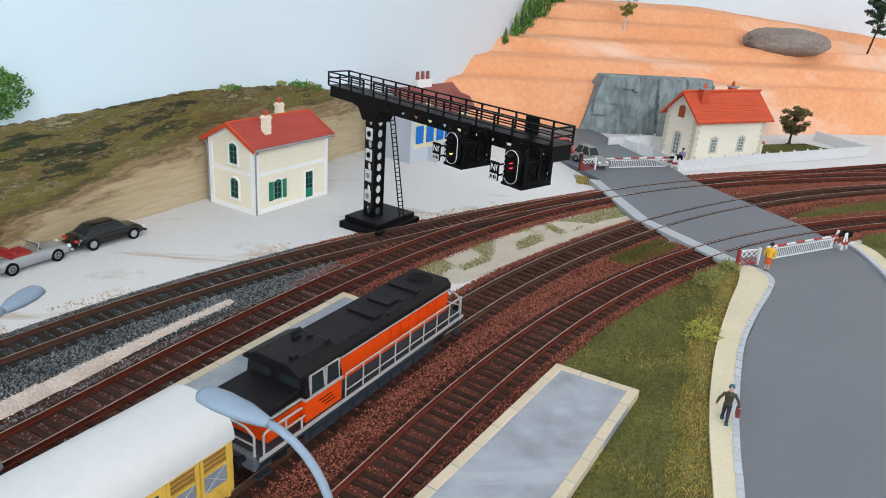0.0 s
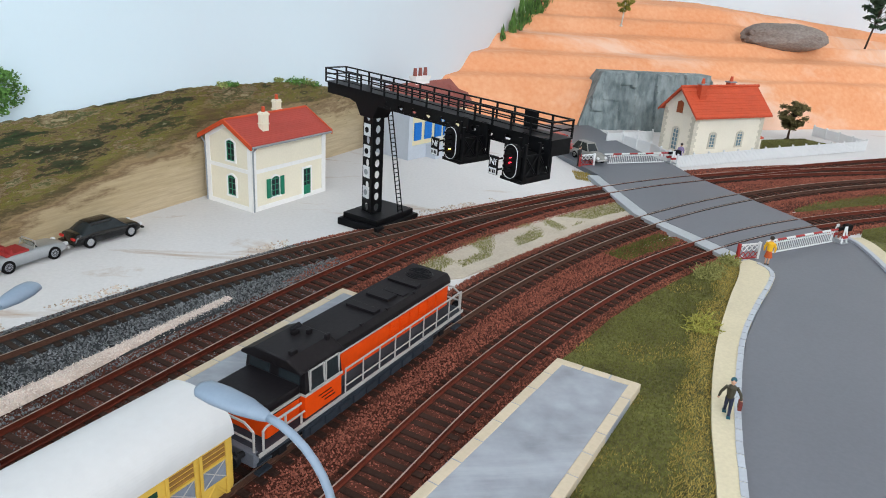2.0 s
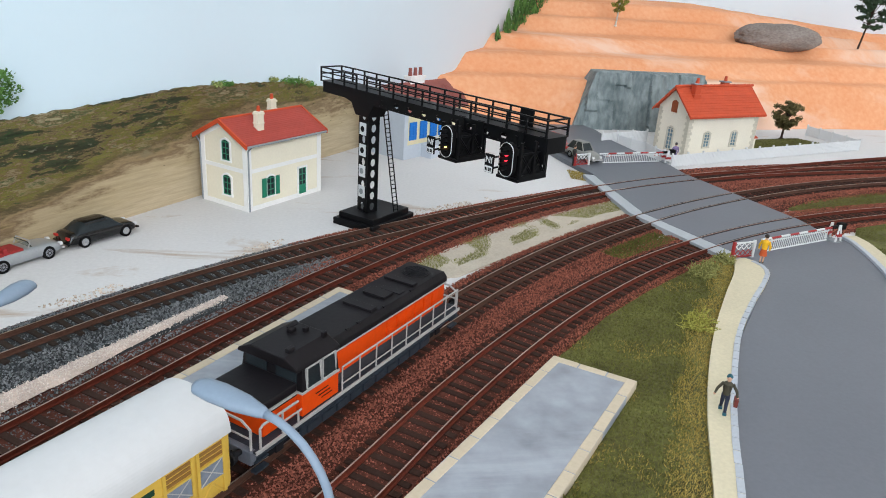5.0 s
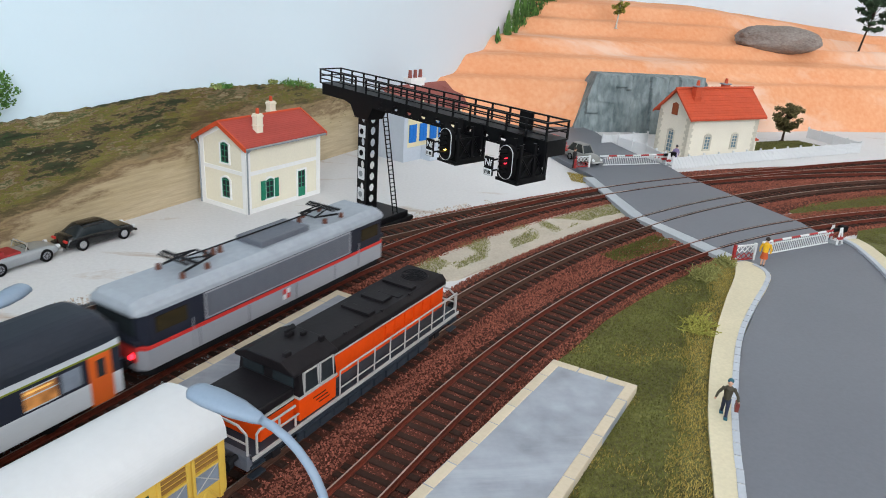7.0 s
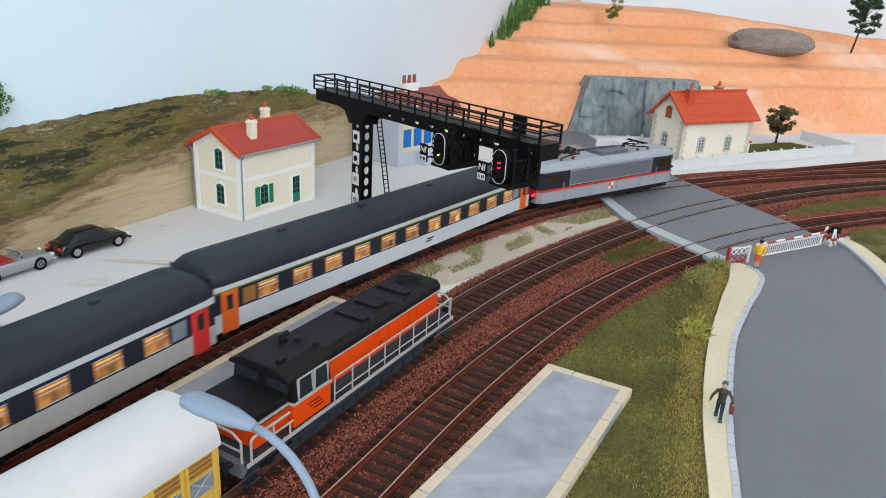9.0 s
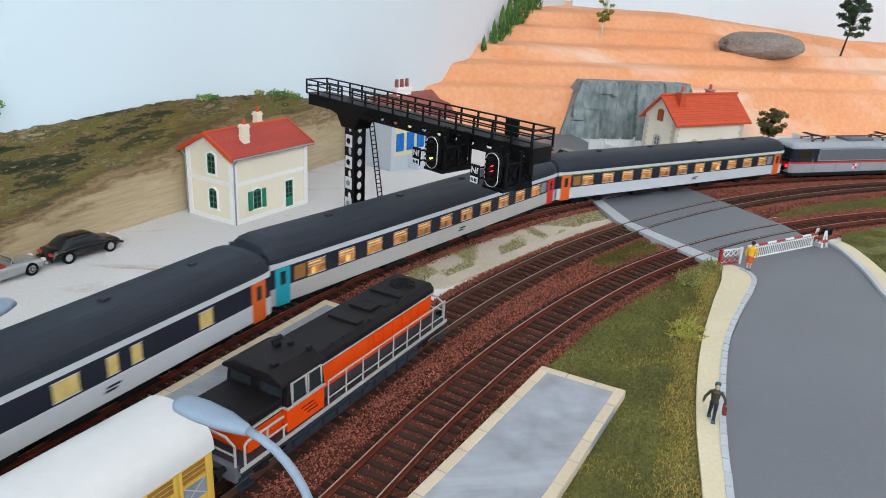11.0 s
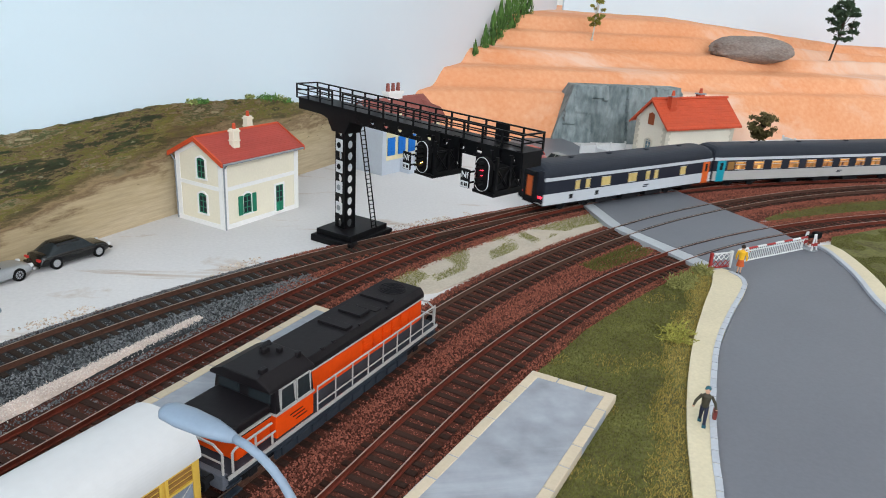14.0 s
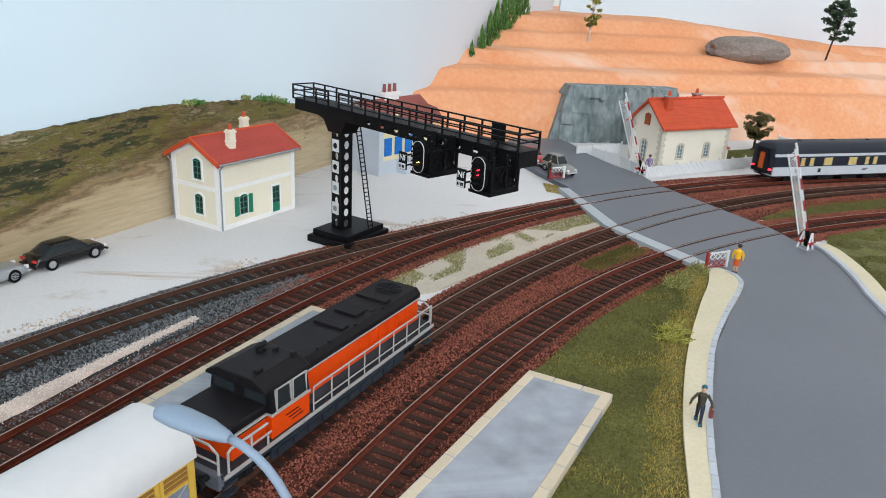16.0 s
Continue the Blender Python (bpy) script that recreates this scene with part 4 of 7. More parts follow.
def goods_house():
    """Grey and pale yellow building with blue shutters, behind the gantry."""
    root = thing("goods_house", "pale grey and yellow station building with blue doors and brown roof", "house", P(-41, 699, 0, 0, 0, 52))
    part("wall", Geo().box(0, 0, 0, 92, 58, 50), PALE_YELLOW, root)
    part("gable_wall", Geo().prism([(0, 0), (58, 0), (58, 50), (29, 70), (0, 50)], -1.2, 0, "x"), GREY_WALL, root, "plain pale grey gable wall")
    part("plinth", Geo().box(-1.4, -0.8, 0, 92.5, 58.5, 14), GREY_WALL, root)
    part("corner_strip", Geo().box(-1.6, -1.0, 14, 4, 4, 50), GREY_WALL, root)
    roof_planes(root, 92, 58, 50, 70, 5, 4, BROWN_ROOF, 12, 1.0, lift=0.2)
    part("hip_roof", Geo().add([(72, -6, 48), (96, -6, 48), (84, -6, 62), (84, 22, 67), (70, 10, 60), (98, 10, 60)], [(0, 1, 2), (0, 2, 3, 4), (1, 5, 3, 2)]), BROWN_ROOF, root)
    for x in (12, 28, 44, 58):
        d = part("door", Geo().box(x - 5.4, -1.4, 19, x + 5.4, -0.4, 37).box(x - 0.3, -1.7, 19, x + 0.3, -1.3, 37), BLUE, root, "bright blue double door", bevel=0.2)
        part("hinge", Geo().box(x - 5, -1.9, 33, x + 5, -1.3, 34).box(x - 5, -1.9, 23, x + 5, -1.3, 24), BLUE, d)
    part("upper_window", Geo().box(14, -5.4, 50, 21, -4.6, 61), PALE_YELLOW, root)
    part("loading_dock", Geo().box(26, -14, 0, 58, 0, 13), GREY_WALL, root)
    rail = Geo()
    for k in range(8):
        rail.box(26.5 + k * 4.4, -13.6, 13, 27.4 + k * 4.4, -12.8, 22)
    rail.box(26, -13.8, 21.5, 58, -12.6, 22.6)
    part("dock_rail", rail, WHITE_PAINT, root, "white railing on the dock")
    ch = part("chimney", Geo().box(36, 26, 66, 58, 34, 76).box(35, 25, 74, 59, 35, 77), WHITE_TRIM, root)
    for x in (39, 47, 55):
        part("chimney_pot", Geo().rod((x, 30, 77), (x, 30, 85), 2.2, 1.7, 8), BROWN_ROOF, ch, "brown chimney pot")
    return root


goods_house()


# ---- signal gantry ----
def signal_head(root, x, amber):
    """A signal on its hanging cage; the head faces -y."""
    shift = P(0, 0, 11)
    for sx in (-1, 1):
        for y in (-24, -13, -3):
            part("cage_post", Geo().box(x + sx * 7 - 0.8, y - 0.8, 66, x + sx * 7 + 0.8, y + 0.8, 86), BLACK, root, m=shift)
        part("cage_rail", Geo().box(x + sx * 7 - 0.8, -24, 66, x + sx * 7 + 0.8, -3, 68), BLACK, root, m=shift)
        part("cage_rail", Geo().box(x + sx * 7 - 0.6, -24, 80, x + sx * 7 + 0.6, -3, 79.4), BLACK, root, m=shift)
        for y0, y1 in ((-24, -13), (-13, -3)):
            part("cage_brace", Geo().rod((x + sx * 7, y0, 67), (x + sx * 7, y1, 80), 0.6, n=5).rod((x + sx * 7, y1, 67), (x + sx * 7, y0, 80), 0.6, n=5), BLACK, root, m=shift)
    part("cage_floor", Geo().box(x - 7.8, -26, 64.6, x + 7.8, -2, 66.2), BLACK, root, m=shift)
    # matt black block added so the cage reads dark and not see-through
    part("relay_cabinet", Geo().box(x - 6.3, -23.4, 66.2, x + 6.0, -4, 78.6), BLACK_MATT, root, m=shift)
    panel = []
    for k in range(13):
        a = math.pi * k / 12
        panel.append((x + 6.5 * math.cos(a), 86 + 6.5 * math.sin(a)))
    for k in range(13):
        a = math.pi + math.pi * k / 12
        panel.append((x + 6.5 * math.cos(a), 73.5 + 6.5 * math.sin(a)))
    rim = [(x + (px - x) * 1.045, 79.8 + (pz - 79.8) * 1.035) for px, pz in panel]
    inner = [(x + (px - x) * 1.015, 79.8 + (pz - 79.8) * 1.015) for px, pz in panel]
    n = len(rim)
    head = part("signal_head", Geo().prism(rim, -27.5, -24.5, "y"), BLACK_MATT, root, m=P(x, 0, 87.0) @ Matrix.Diagonal((0.72, 1, 0.70, 1)) @ P(-x, 0, -79.8))
    ring = Geo()
    v = [(a, -27.9, b) for a, b in rim] + [(a, -27.9, b) for a, b in inner] + [(a, -27.3, b) for a, b in rim] + [(a, -27.3, b) for a, b in inner]
    f = []
    for i in range(n):
        j = (i + 1) % n
        f += [(i, j, n + j, n + i), (i, 2 * n + i, 2 * n + j, j), (n + i, n + j, 3 * n + j, 3 * n + i)]
    part("white_border", ring.add(v, f), WHITE_PAINT, head, "thin white outline")
    lit = {1: AMBER_LAMP} if amber else {2: RED_LAMP, 3: RED_LAMP}
    for k in range(5):
        z = 72.2 + k * 3.9
        bowl = part("lens", Geo().rod((x, -28.3, z), (x, -27.5, z), 1.45, 1.45, 12), lit.get(k, LENS), head, "lit signal lens" if k in lit else "")
        hood = Geo()
        for a in range(8):
            t0, t1 = math.pi * a / 8, math.pi * (a + 1) / 8
            hood.add([(x + 1.8 * math.cos(t0), -27.5, z + 1.8 * math.sin(t0)), (x + 1.8 * math.cos(t1), -27.5, z + 1.8 * math.sin(t1)), (x + 1.7 * math.cos(t1), -32, z + 1.9 * math.sin(t1)), (x + 1.7 * math.cos(t0), -32, z + 1.9 * math.sin(t0)),
                      (x + 2.1 * math.cos(t0), -27.5, z + 2.1 * math.sin(t0)), (x + 2.1 * math.cos(t1), -27.5, z + 2.1 * math.sin(t1)), (x + 2.0 * math.cos(t1), -32, z + 2.2 * math.sin(t1)), (x + 2.0 * math.cos(t0), -32, z + 2.2 * math.sin(t0))],
                     [(0, 1, 2, 3), (7, 6, 5, 4), (3, 2, 6, 7)])
        part("hood", hood, BLACK_MATT, head)
    plate = part("number_plate", Geo().box(x - 13.5, -33, 68, x - 6.2, -32, 80), BLACK_MATT, root, "black plate lettered Nf", m=P(2.5, 0, 10.0) @ P(x - 9.8, 0, 74) @ Matrix.Diagonal((0.84, 1, 0.84, 1)) @ P(9.8 - x, 0, -74))
    part("stalk", Geo().box(x - 10, -32, 70, x - 9, -24, 71).box(x - 10, -32, 77, x - 9, -24, 78), BLACK_MATT, plate)
    text = bpy.data.curves.new("letters", "FONT")
    text.body, text.size, text.align_x, text.extrude = "Nf", 6.0 * MM, "CENTER", 0.1 * MM
    text.materials.append(WHITE_PAINT)
    ob = new("letters", text)
    ob.parent, ob.matrix_basis = plate, P(x - 9.8, -33.12, 74.4, 90)
    part("small_plate", Geo().box(x - 13, -33.3, 68.3, x - 6.6, -33.0, 72.3), WHITE_PAINT, plate, "small white number panel")
    bars = Geo()
    for k, w in enumerate((1.0, 0.5, 1.2, 1.0)):
        bars.box(x - 12.2 + k * 1.4, -33.5, 69.2, x - 12.2 + k * 1.4 + w * 0.8, -33.3, 71.4)
    part("number_bars", bars, BLACK_MATT, plate)
    for sx in (-1, 1):
        part("hanger", Geo().box(x + sx * 8 - 2.2, -8.4, 84, x + sx * 8 + 2.2, -7.3, 99), BLACK, root)
    return head


def gantry():
    """Beam along x; x 0 is the column; tracks run along y."""
    root = thing("signal_gantry", "black cantilever signal gantry with railed walkway and ladder", "signal gantry", P(-55, 504, 0, 0, 0, -46.7))
    base = Geo().obox((1, 6, 2.6), (37, 51, 5.2), Matrix.Rotation(radians(14), 3, "Z")).obox((1, 6, 7.2), (32, 44, 4.4), Matrix.Rotation(radians(14), 3, "Z"))
    part("base_plate", base, BLACK, root, "thick stepped black base", bevel=0.6)
    col = Geo()
    for x in (-7.5, 5.5):
        for y in (-6.5, 4.5):
            col.box(x, y, 9.5, x + 2.0, y + 2.0, 84)
    slim = Matrix.Diagonal((0.76, 0.76, 1, 1))
    part("column_corner", col, BLACK, root, m=slim)
    # perforated web plates: bars between round holes
    for face in ("front", "side"):
        web = Geo()
        for k in range(9):
            z0 = 9.5 + k * 8.3
            ring = [(math.cos(2 * math.pi * i / 16), math.sin(2 * math.pi * i / 16)) for i in range(16)]
            sq = [(5.2 * max(-1, min(1, c * 1.45)), 4.15 * max(-1, min(1, s * 1.45))) for c, s in ring]
            for i in range(16):
                j = (i + 1) % 16
                a = [(ring[i][0] * 2.9, ring[i][1] * 2.9), (ring[j][0] * 2.9, ring[j][1] * 2.9), sq[j], sq[i]]
                if face == "front":
                    pts = [(u, y, z0 + 4.15 + w) for y in (-6.6, -5.6) for u, w in a]
                else:
                    pts = [(x, u, z0 + 4.15 + w) for x in (6.5, 7.5) for u, w in a]
                web.add(pts, [(0, 1, 2, 3), (7, 6, 5, 4), (0, 4, 5, 1), (3, 2, 6, 7)])
        part("web_plate", web, BLACK, root, "plate pierced by round holes", m=slim)
    for k in range(4):
        z = 20.5 + k * 15.4
        white = part("white_panel", Geo().box(-3.6, -5.9, z, 3.6, -5.3, z + 8.6), WHITE_PAINT, root, "white panel with a dark disc")
        part("disc", Geo().rod((0, -6.2, z + 4.3), (0, -5.8, z + 4.3), 2.1, 2.1, 16), BLACK_MATT if k > 1 else GUTTER, white)
    # haunch and beam
    part("haunch", Geo().prism([(-48, 91), (-48, 96), (20, 96), (34, 92), (14, 90), (7.5, 80), (-7.5, 80), (-13, 88), (-22, 90), (-42, 90)], -7, 7, "y"), BLACK, root, "deep bracket over the column", bevel=0.5)
    for y in (-7.5, 6.3):
        beam = Geo()
        beam.box(-48, y, 96.4, 168, y + 1.2, 98).box(12, y, 89.6, 168, y + 1.2, 90.6)
        n = 22
        for k in range(n):
            x0 = 14 + k * 6.95
            ring = [(math.cos(2 * math.pi * i / 12), math.sin(2 * math.pi * i / 12)) for i in range(12)]
            sq = [(3.38 * max(-1, min(1, c * 1.45)), 3.2 * max(-1, min(1, s * 1.45))) for c, s in ring]
            hole = 1.9 if k % 2 else 0.05
            for i in range(12):
                j = (i + 1) % 12
                a = [(ring[i][0] * hole * 1.35, ring[i][1] * hole), (ring[j][0] * hole * 1.35, ring[j][1] * hole), sq[j], sq[i]]
                beam.add([(x0 + 3.4 + u, yy, 93.5 + w) for yy in (y, y + 1.2) for u, w in a], [(0, 1, 2, 3), (7, 6, 5, 4), (0, 4, 5, 1)])
        beam.box(-48, y, 90, 14, y + 1.2, 97)
        part("side_girder", beam, BLACK, root, "girder pierced by holes")
    part("walkway", Geo().box(-48, -9, 97.8, 169, 9, 98.6).box(167, -8, 89.6, 168.6, 8, 98), BLACK, root, "black walkway deck")
    for y, x0, x1 in ((-9, -48, -4), (-9, 8, 168), (9, -48, 168)):
        n = max(3, round((x1 - x0) / 14))
        for k in range(n + 1):
            x = x0 + (x1 - x0) * k / n
            part("post", Geo().box(x - 0.5, y - 0.5, 98, x + 0.5, y + 0.5, 108.2), BLACK, root)
        part("handrail", Geo().box(x0 - 0.5, y - 0.5, 107.6, x1 + 0.5, y + 0.5, 108.5).box(x0 - 0.5, y - 0.35, 104.4, x1 + 0.5, y + 0.35, 105.1).box(x0 - 0.5, y - 0.35, 101.2, x1 + 0.5, y + 0.35, 101.9), BLACK, root)
    for x in (-48, 168):
        part("end_rail", Geo().box(x - 0.5, -9, 107.6, x + 0.5, 9, 108.5).box(x - 0.4, -9, 103, x + 0.4, 9, 103.8), BLACK, root)
    part("relay_box", Geo().box(134, 7, 98.6, 144, 8.4, 108), BLACK_MATT, root, "small black panel on the walkway", bevel=0.3)
    lad = Geo()
    for y in (6.2, 10.2):
        lad.rod((6, y, 92), (14, y + 8, 9.5), 0.5, n=5)
    ladder = part("ladder", lad, BLACK, root, "steep black ladder")
    for k in range(26):
        u = (k + 0.5) / 26
        part("rung", Geo().rod((6 + 8 * u, 6.2 + 8 * u, 92 - 82.5 * u), (6 + 8 * u, 10.2 + 8 * u, 92 - 82.5 * u), 0.35, n=5), BLACK, ladder)
    signal_head(root, 110, True)
    signal_head(root, 157.5, False)
    return root


gantry()


# ---- foam hill, rocks and trees ----
def hill_height(x, y):
    """Stacked foam boards cut back in steps."""
    v = y - 872 - 0.30 * x + 6 * noise.noise(Vector((x * 0.012, y * 0.012, 1.0)))
    edges = [(0, 34), (18, 26), (68, 21), (134, 18), (202, 20), (256, 20)]
    z = -3.0
    wob = 7 * noise.noise(Vector((x * 0.008, 3.0, 0.0)))
    for k, (e, h) in enumerate(edges):
        u = (v - e - wob * (0.6 if k else 0.2)) / (26.0 + 12.0 * noise.noise(Vector((x * 0.01, k * 3.7, 0.0))))
        u = max(0.0, min(1.0, u))
        z += h * (u * u * (3 - 2 * u))
    fall = max(0.0, min(1.0, (x - 430) / 380.0))
    z -= fall * 30 * max(0.0, min(1.0, (v - 160) / 120))
    z += 0.05 * max(0, v)
    return z + 1.3 * noise.noise(Vector((x * 0.03, y * 0.03, 2.0))) + 0.5 * noise.noise(Vector((x * 0.15, y * 0.15, 5.0)))


def foam_hill():
    g = Geo()
    nx, ny = 190, 170
    xs = np.linspace(-60, 1400, nx)
    rows = []
    for j in range(ny):
        y = 840 + j * 3.6
        rows.append([(x, y + 0.30 * x, hill_height(x, y + 0.30 * x)) for x in xs])
    g.loft(rows, closed=False, cap=False)
    return solid("foam_hill", g, FOAM, "hill of stacked orange insulation foam boards cut in steps", "hill", kind="structure", smooth=True)


foam_hill()


def lump(name, label, category, material, c, size, rz, power=3.0, rough=0.12, seed=0.0, detail=26, rx=0, step=0.0):
    """A stone: a rounded block broken by noise at two scales and by flat facets."""
    g = Geo()
    rings = []
    n = detail * 2
    for i in range(detail + 1):
        th = math.pi * (0.001 + 0.998 * i / detail)
        ring = []
        for j in range(n):
            ph = 2 * math.pi * j / n
            d = Vector((math.sin(th) * math.cos(ph), math.sin(th) * math.sin(ph), math.cos(th)))
            k = (abs(d.x) ** power + abs(d.y) ** power + abs(d.z) ** power) ** (-1 / power)
            w = d * k
            k *= 1 + rough * noise.noise(w * 1.7 + Vector((seed, 0, 0))) + rough * 0.6 * noise.noise(w * 4.5 + Vector((0, seed, 0))) + rough * 0.3 * noise.noise(w * 11 + Vector((0, 0, seed)))
            if step:
                k = k - (k % step) * 0.6
            ring.append((d.x * k * size[0] / 2, d.y * k * size[1] / 2, d.z * k * size[2] / 2))
        rings.append(ring)
    g.loft(rings)
    return solid(name, g, material, label, category, P(*c, rx, 0, rz))


def rock_face():
    """Carved plaster rock: upright facets of uneven width, leaning back, flat on top."""
    rng = random.Random(17)
    cols, x = [], -112.0
    while x < 112:
        cols.append((x, rng.uniform(-6, 6), rng.uniform(-0.3, 0.3), rng.uniform(18, 56), rng.uniform(-4, 4)))
        x += rng.uniform(9, 26)

    def front(x, z):
        start, off, tilt, split, step = [c for c in cols if c[0] <= x][-1]
        y = off + tilt * (x - start - 8) + (step if z > split + 4 * noise.noise(Vector((x * 0.08, 0, 0))) else 0)
        y += 3.0 * noise.noise(Vector((x * 0.035, z * 0.04, 3.0))) + 1.2 * noise.noise(Vector((x * 0.16, z * 0.1, 6.0)))
        return y - 40 + 0.2 * z

    rings = []
    for i in range(33):
        z = -4 + 76 * i / 32
        lo, hi = -108 + 0.42 * z, 84 - 0.08 * z
        ring = []
        for j in range(110):
            x = lo + (hi - lo) * j / 109
            rise = (3.0 * noise.noise(Vector((x * 0.045, 0, 9.0))) + 1.2 * noise.noise(Vector((x * 0.2, 0, 4.0)))) * max(0.0, z / 72)
            ring.append((x, front(x, z), z + rise))
        ring += [(hi, 0, z), (hi - 4, 44 - 0.5 * z, z), (lo + 4, 44 - 0.5 * z, z), (lo + 1.0, -10, z)]
        rings.append(ring)
    solid("rock_face", Geo().loft(rings), ROCK, "large blue-grey carved rock set into the hill", "rock", P(262, 978, 0, 0, 0, 10))


rock_face()
lump("boulder", "long flat brown-grey boulder lying on the hill", "boulder", BOULDER, (521, 1192, 116), (132, 56, 42), 1, 2.6, 0.07, 8.0, 40)


def leaf_cloud(g, c, r, count, size, flat=1.0, rng=random):
    for _ in range(count):
        d = Vector((rng.gauss(0, 1), rng.gauss(0, 1), rng.gauss(0, 1) * flat))
        d = d.normalized() * r * rng.uniform(0.35, 1.0) if d.length else d
        p = Vector(c) + Vector((d.x, d.y, d.z * flat))
        a = Vector((rng.uniform(-1, 1), rng.uniform(-1, 1), rng.uniform(-1, 1))).normalized() * size * rng.uniform(0.6, 1.4)
        b = a.orthogonal().normalized() * size * rng.uniform(0.5, 1.0)
        h = a.cross(b).normalized() * size * 0.35
        g.add([p - a, p + b, p + a + h, p - b, p + h], [(0, 1, 4), (1, 2, 4), (2, 3, 4), (3, 0, 4), (0, 3, 2, 1)])


def limb(g, p0, p1, r0, r1, bend=0.12, n=4, rng=random):
    p0, p1 = Vector(p0), Vector(p1)
    side = (p1 - p0).orthogonal().normalized() * (p1 - p0).length * bend * rng.uniform(-1, 1)
    pts = [p0 + (p1 - p0) * (k / n) + side * math.sin(math.pi * k / n) for k in range(n + 1)]
    for k in range(n):
        g.rod(pts[k], pts[k + 1], r0 + (r1 - r0) * k / n, r0 + (r1 - r0) * (k + 1) / n, 6)
    return pts


def model_tree(name, label, at, height, crown_r, crown_z, bark, leaf, lean=(0, 0), clumps=18, trunk=2.0, squash=0.8, leaves=45, size=1.6, seed=1, low=True):
    rng = random.Random(seed)
    root = thing(name, label, "tree", P(*at))
    g, c = Geo(), Geo()
    top = (lean[0], lean[1], height * 0.9)
    pts = limb(g, (0, 0, -2), top, trunk, trunk * 0.35, 0.06, 6, rng)
    for k in range(7):
        a = k * 0.9
        g.rod((0, 0, 1.2), (math.cos(a) * trunk * 2.4, math.sin(a) * trunk * 2.4, -0.6), trunk * 0.8, trunk * 0.25, 5)
    mid = Vector((lean[0] * crown_z / height, lean[1] * crown_z / height, crown_z))
    for k in range(clumps):
        a = rng.uniform(0, 6.28)
        u = rng.uniform(-1, 1)
        rr = crown_r * math.sqrt(max(0.05, 1 - u * u)) * rng.uniform(0.45, 1.0)
        e = mid + Vector((rr * math.cos(a), rr * math.sin(a), u * crown_r * squash))
        s = pts[min(5, 2 + int(3 * (e.z / height)))]
        limb(g, s, e, trunk * 0.4, trunk * 0.12, 0.15, 3, rng)
        leaf_cloud(c, e, crown_r * rng.uniform(0.22, 0.36), leaves, size, 0.7, rng)
    part("trunk", g, bark, root, smooth=True)
    part("crown", c, leaf, root)
    return root


BX, BY = 254, 1166
model_tree("round_tree", "small dark-leaved model tree beside the keeper's house", (446, 941, 1.8), 50, 19, 31, BARK, LEAF, (2, 0), 46, 1.7, 0.85, 60, 1.6, 3)
model_tree("birch_tree", "birch with white trunk and yellow-green leaves", (BX, BY, hill_height(BX, BY)), 62, 15, 44, BIRCH, BIRCH_LEAF, (3, 0), 20, 1.4, 1.5, 50, 1.7, 5)
model_tree("pine_tree", "leaning dark pine with brown trunk", (684, 1250, hill_height(684, 1250) - 1), 98, 25, 66, BARK, PINE, (16, 0), 38, 1.9, 1.4, 50, 2.8, 8)


def conifer(at, h, r, seed):
    rng = random.Random(seed)
    root = thing("conifer", "green conifer painted in bright brush strokes", "tree", P(*at), "conifers on the slope")
    part("trunk", Geo().rod((0, 0, -3), (0, 0, h * 0.8), 1.2, 0.4, 6), BARK, root)
    c = Geo()
    for k in range(int(h * 5)):
        z = h * (k / (h * 5))
        rr = r * (1 - z / h) ** 0.75 * rng.uniform(0.4, 1.05) * min(1, 0.4 + z / h * 3)
        a = rng.uniform(0, 6.28)
        p = Vector((rr * math.cos(a), rr * math.sin(a), z))
        q = p + Vector((0.25 * rr * math.cos(a), 0.25 * rr * math.sin(a), rng.uniform(5, 9)))
        s = Vector((-math.sin(a), math.cos(a), 0)) * rng.uniform(1.0, 1.9)
        c.add([p - s, p + s, q, p + Vector((math.cos(a), math.sin(a), 0)) * 1.2], [(0, 1, 2), (0, 3, 2), (1, 3, 2), (0, 1, 3)])
    part("crown", c, CONIFER, root)


for k, (u, z, h, r) in enumerate(((628, 96, 17, 5), (662, 98, 34, 7.5), (690, 106, 46, 9), (716, 114, 54, 10), (742, 120, 60, 11), (770, 126, 62, 11), (800, 132, 62, 12), (832, 138, 60, 12))):
    p = BOARD @ Vector((u * MM, -6 * MM, 0))
    conifer((p.x / MM, p.y / MM, min(z, hill_height(p.x / MM + 4, p.y / MM))), h, r, 20 + k)


# foliage fixed to the top of the painted boards
def shrub(name, label, c, r, material, n, size, flat=0.75, seed=1, twigs=True, z0=0.0):
    rng = random.Random(seed)
    root = thing(name, label, "bush", P(c[0], c[1], z0))
    g, t = Geo(), Geo()
    for k in range(n):
        a, u = rng.uniform(0, 6.28), rng.uniform(0.1, 1)
        rr = r * math.sqrt(rng.uniform(0.05, 1))
        p = Vector((rr * math.cos(a), rr * math.sin(a), (c[2] - z0) + r * flat * u * (1.1 - 0.7 * rr / r)))
        leaf_cloud(g, p, r * 0.25, 12, size, 0.8, rng)
        if twigs:
            t.rod((rr * 0.3 * math.cos(a), rr * 0.3 * math.sin(a), 0), p, 0.35, 0.15, 5)
    if twigs:
        part("twigs", t, BARK, root)
    part("leaves", g, material, root)


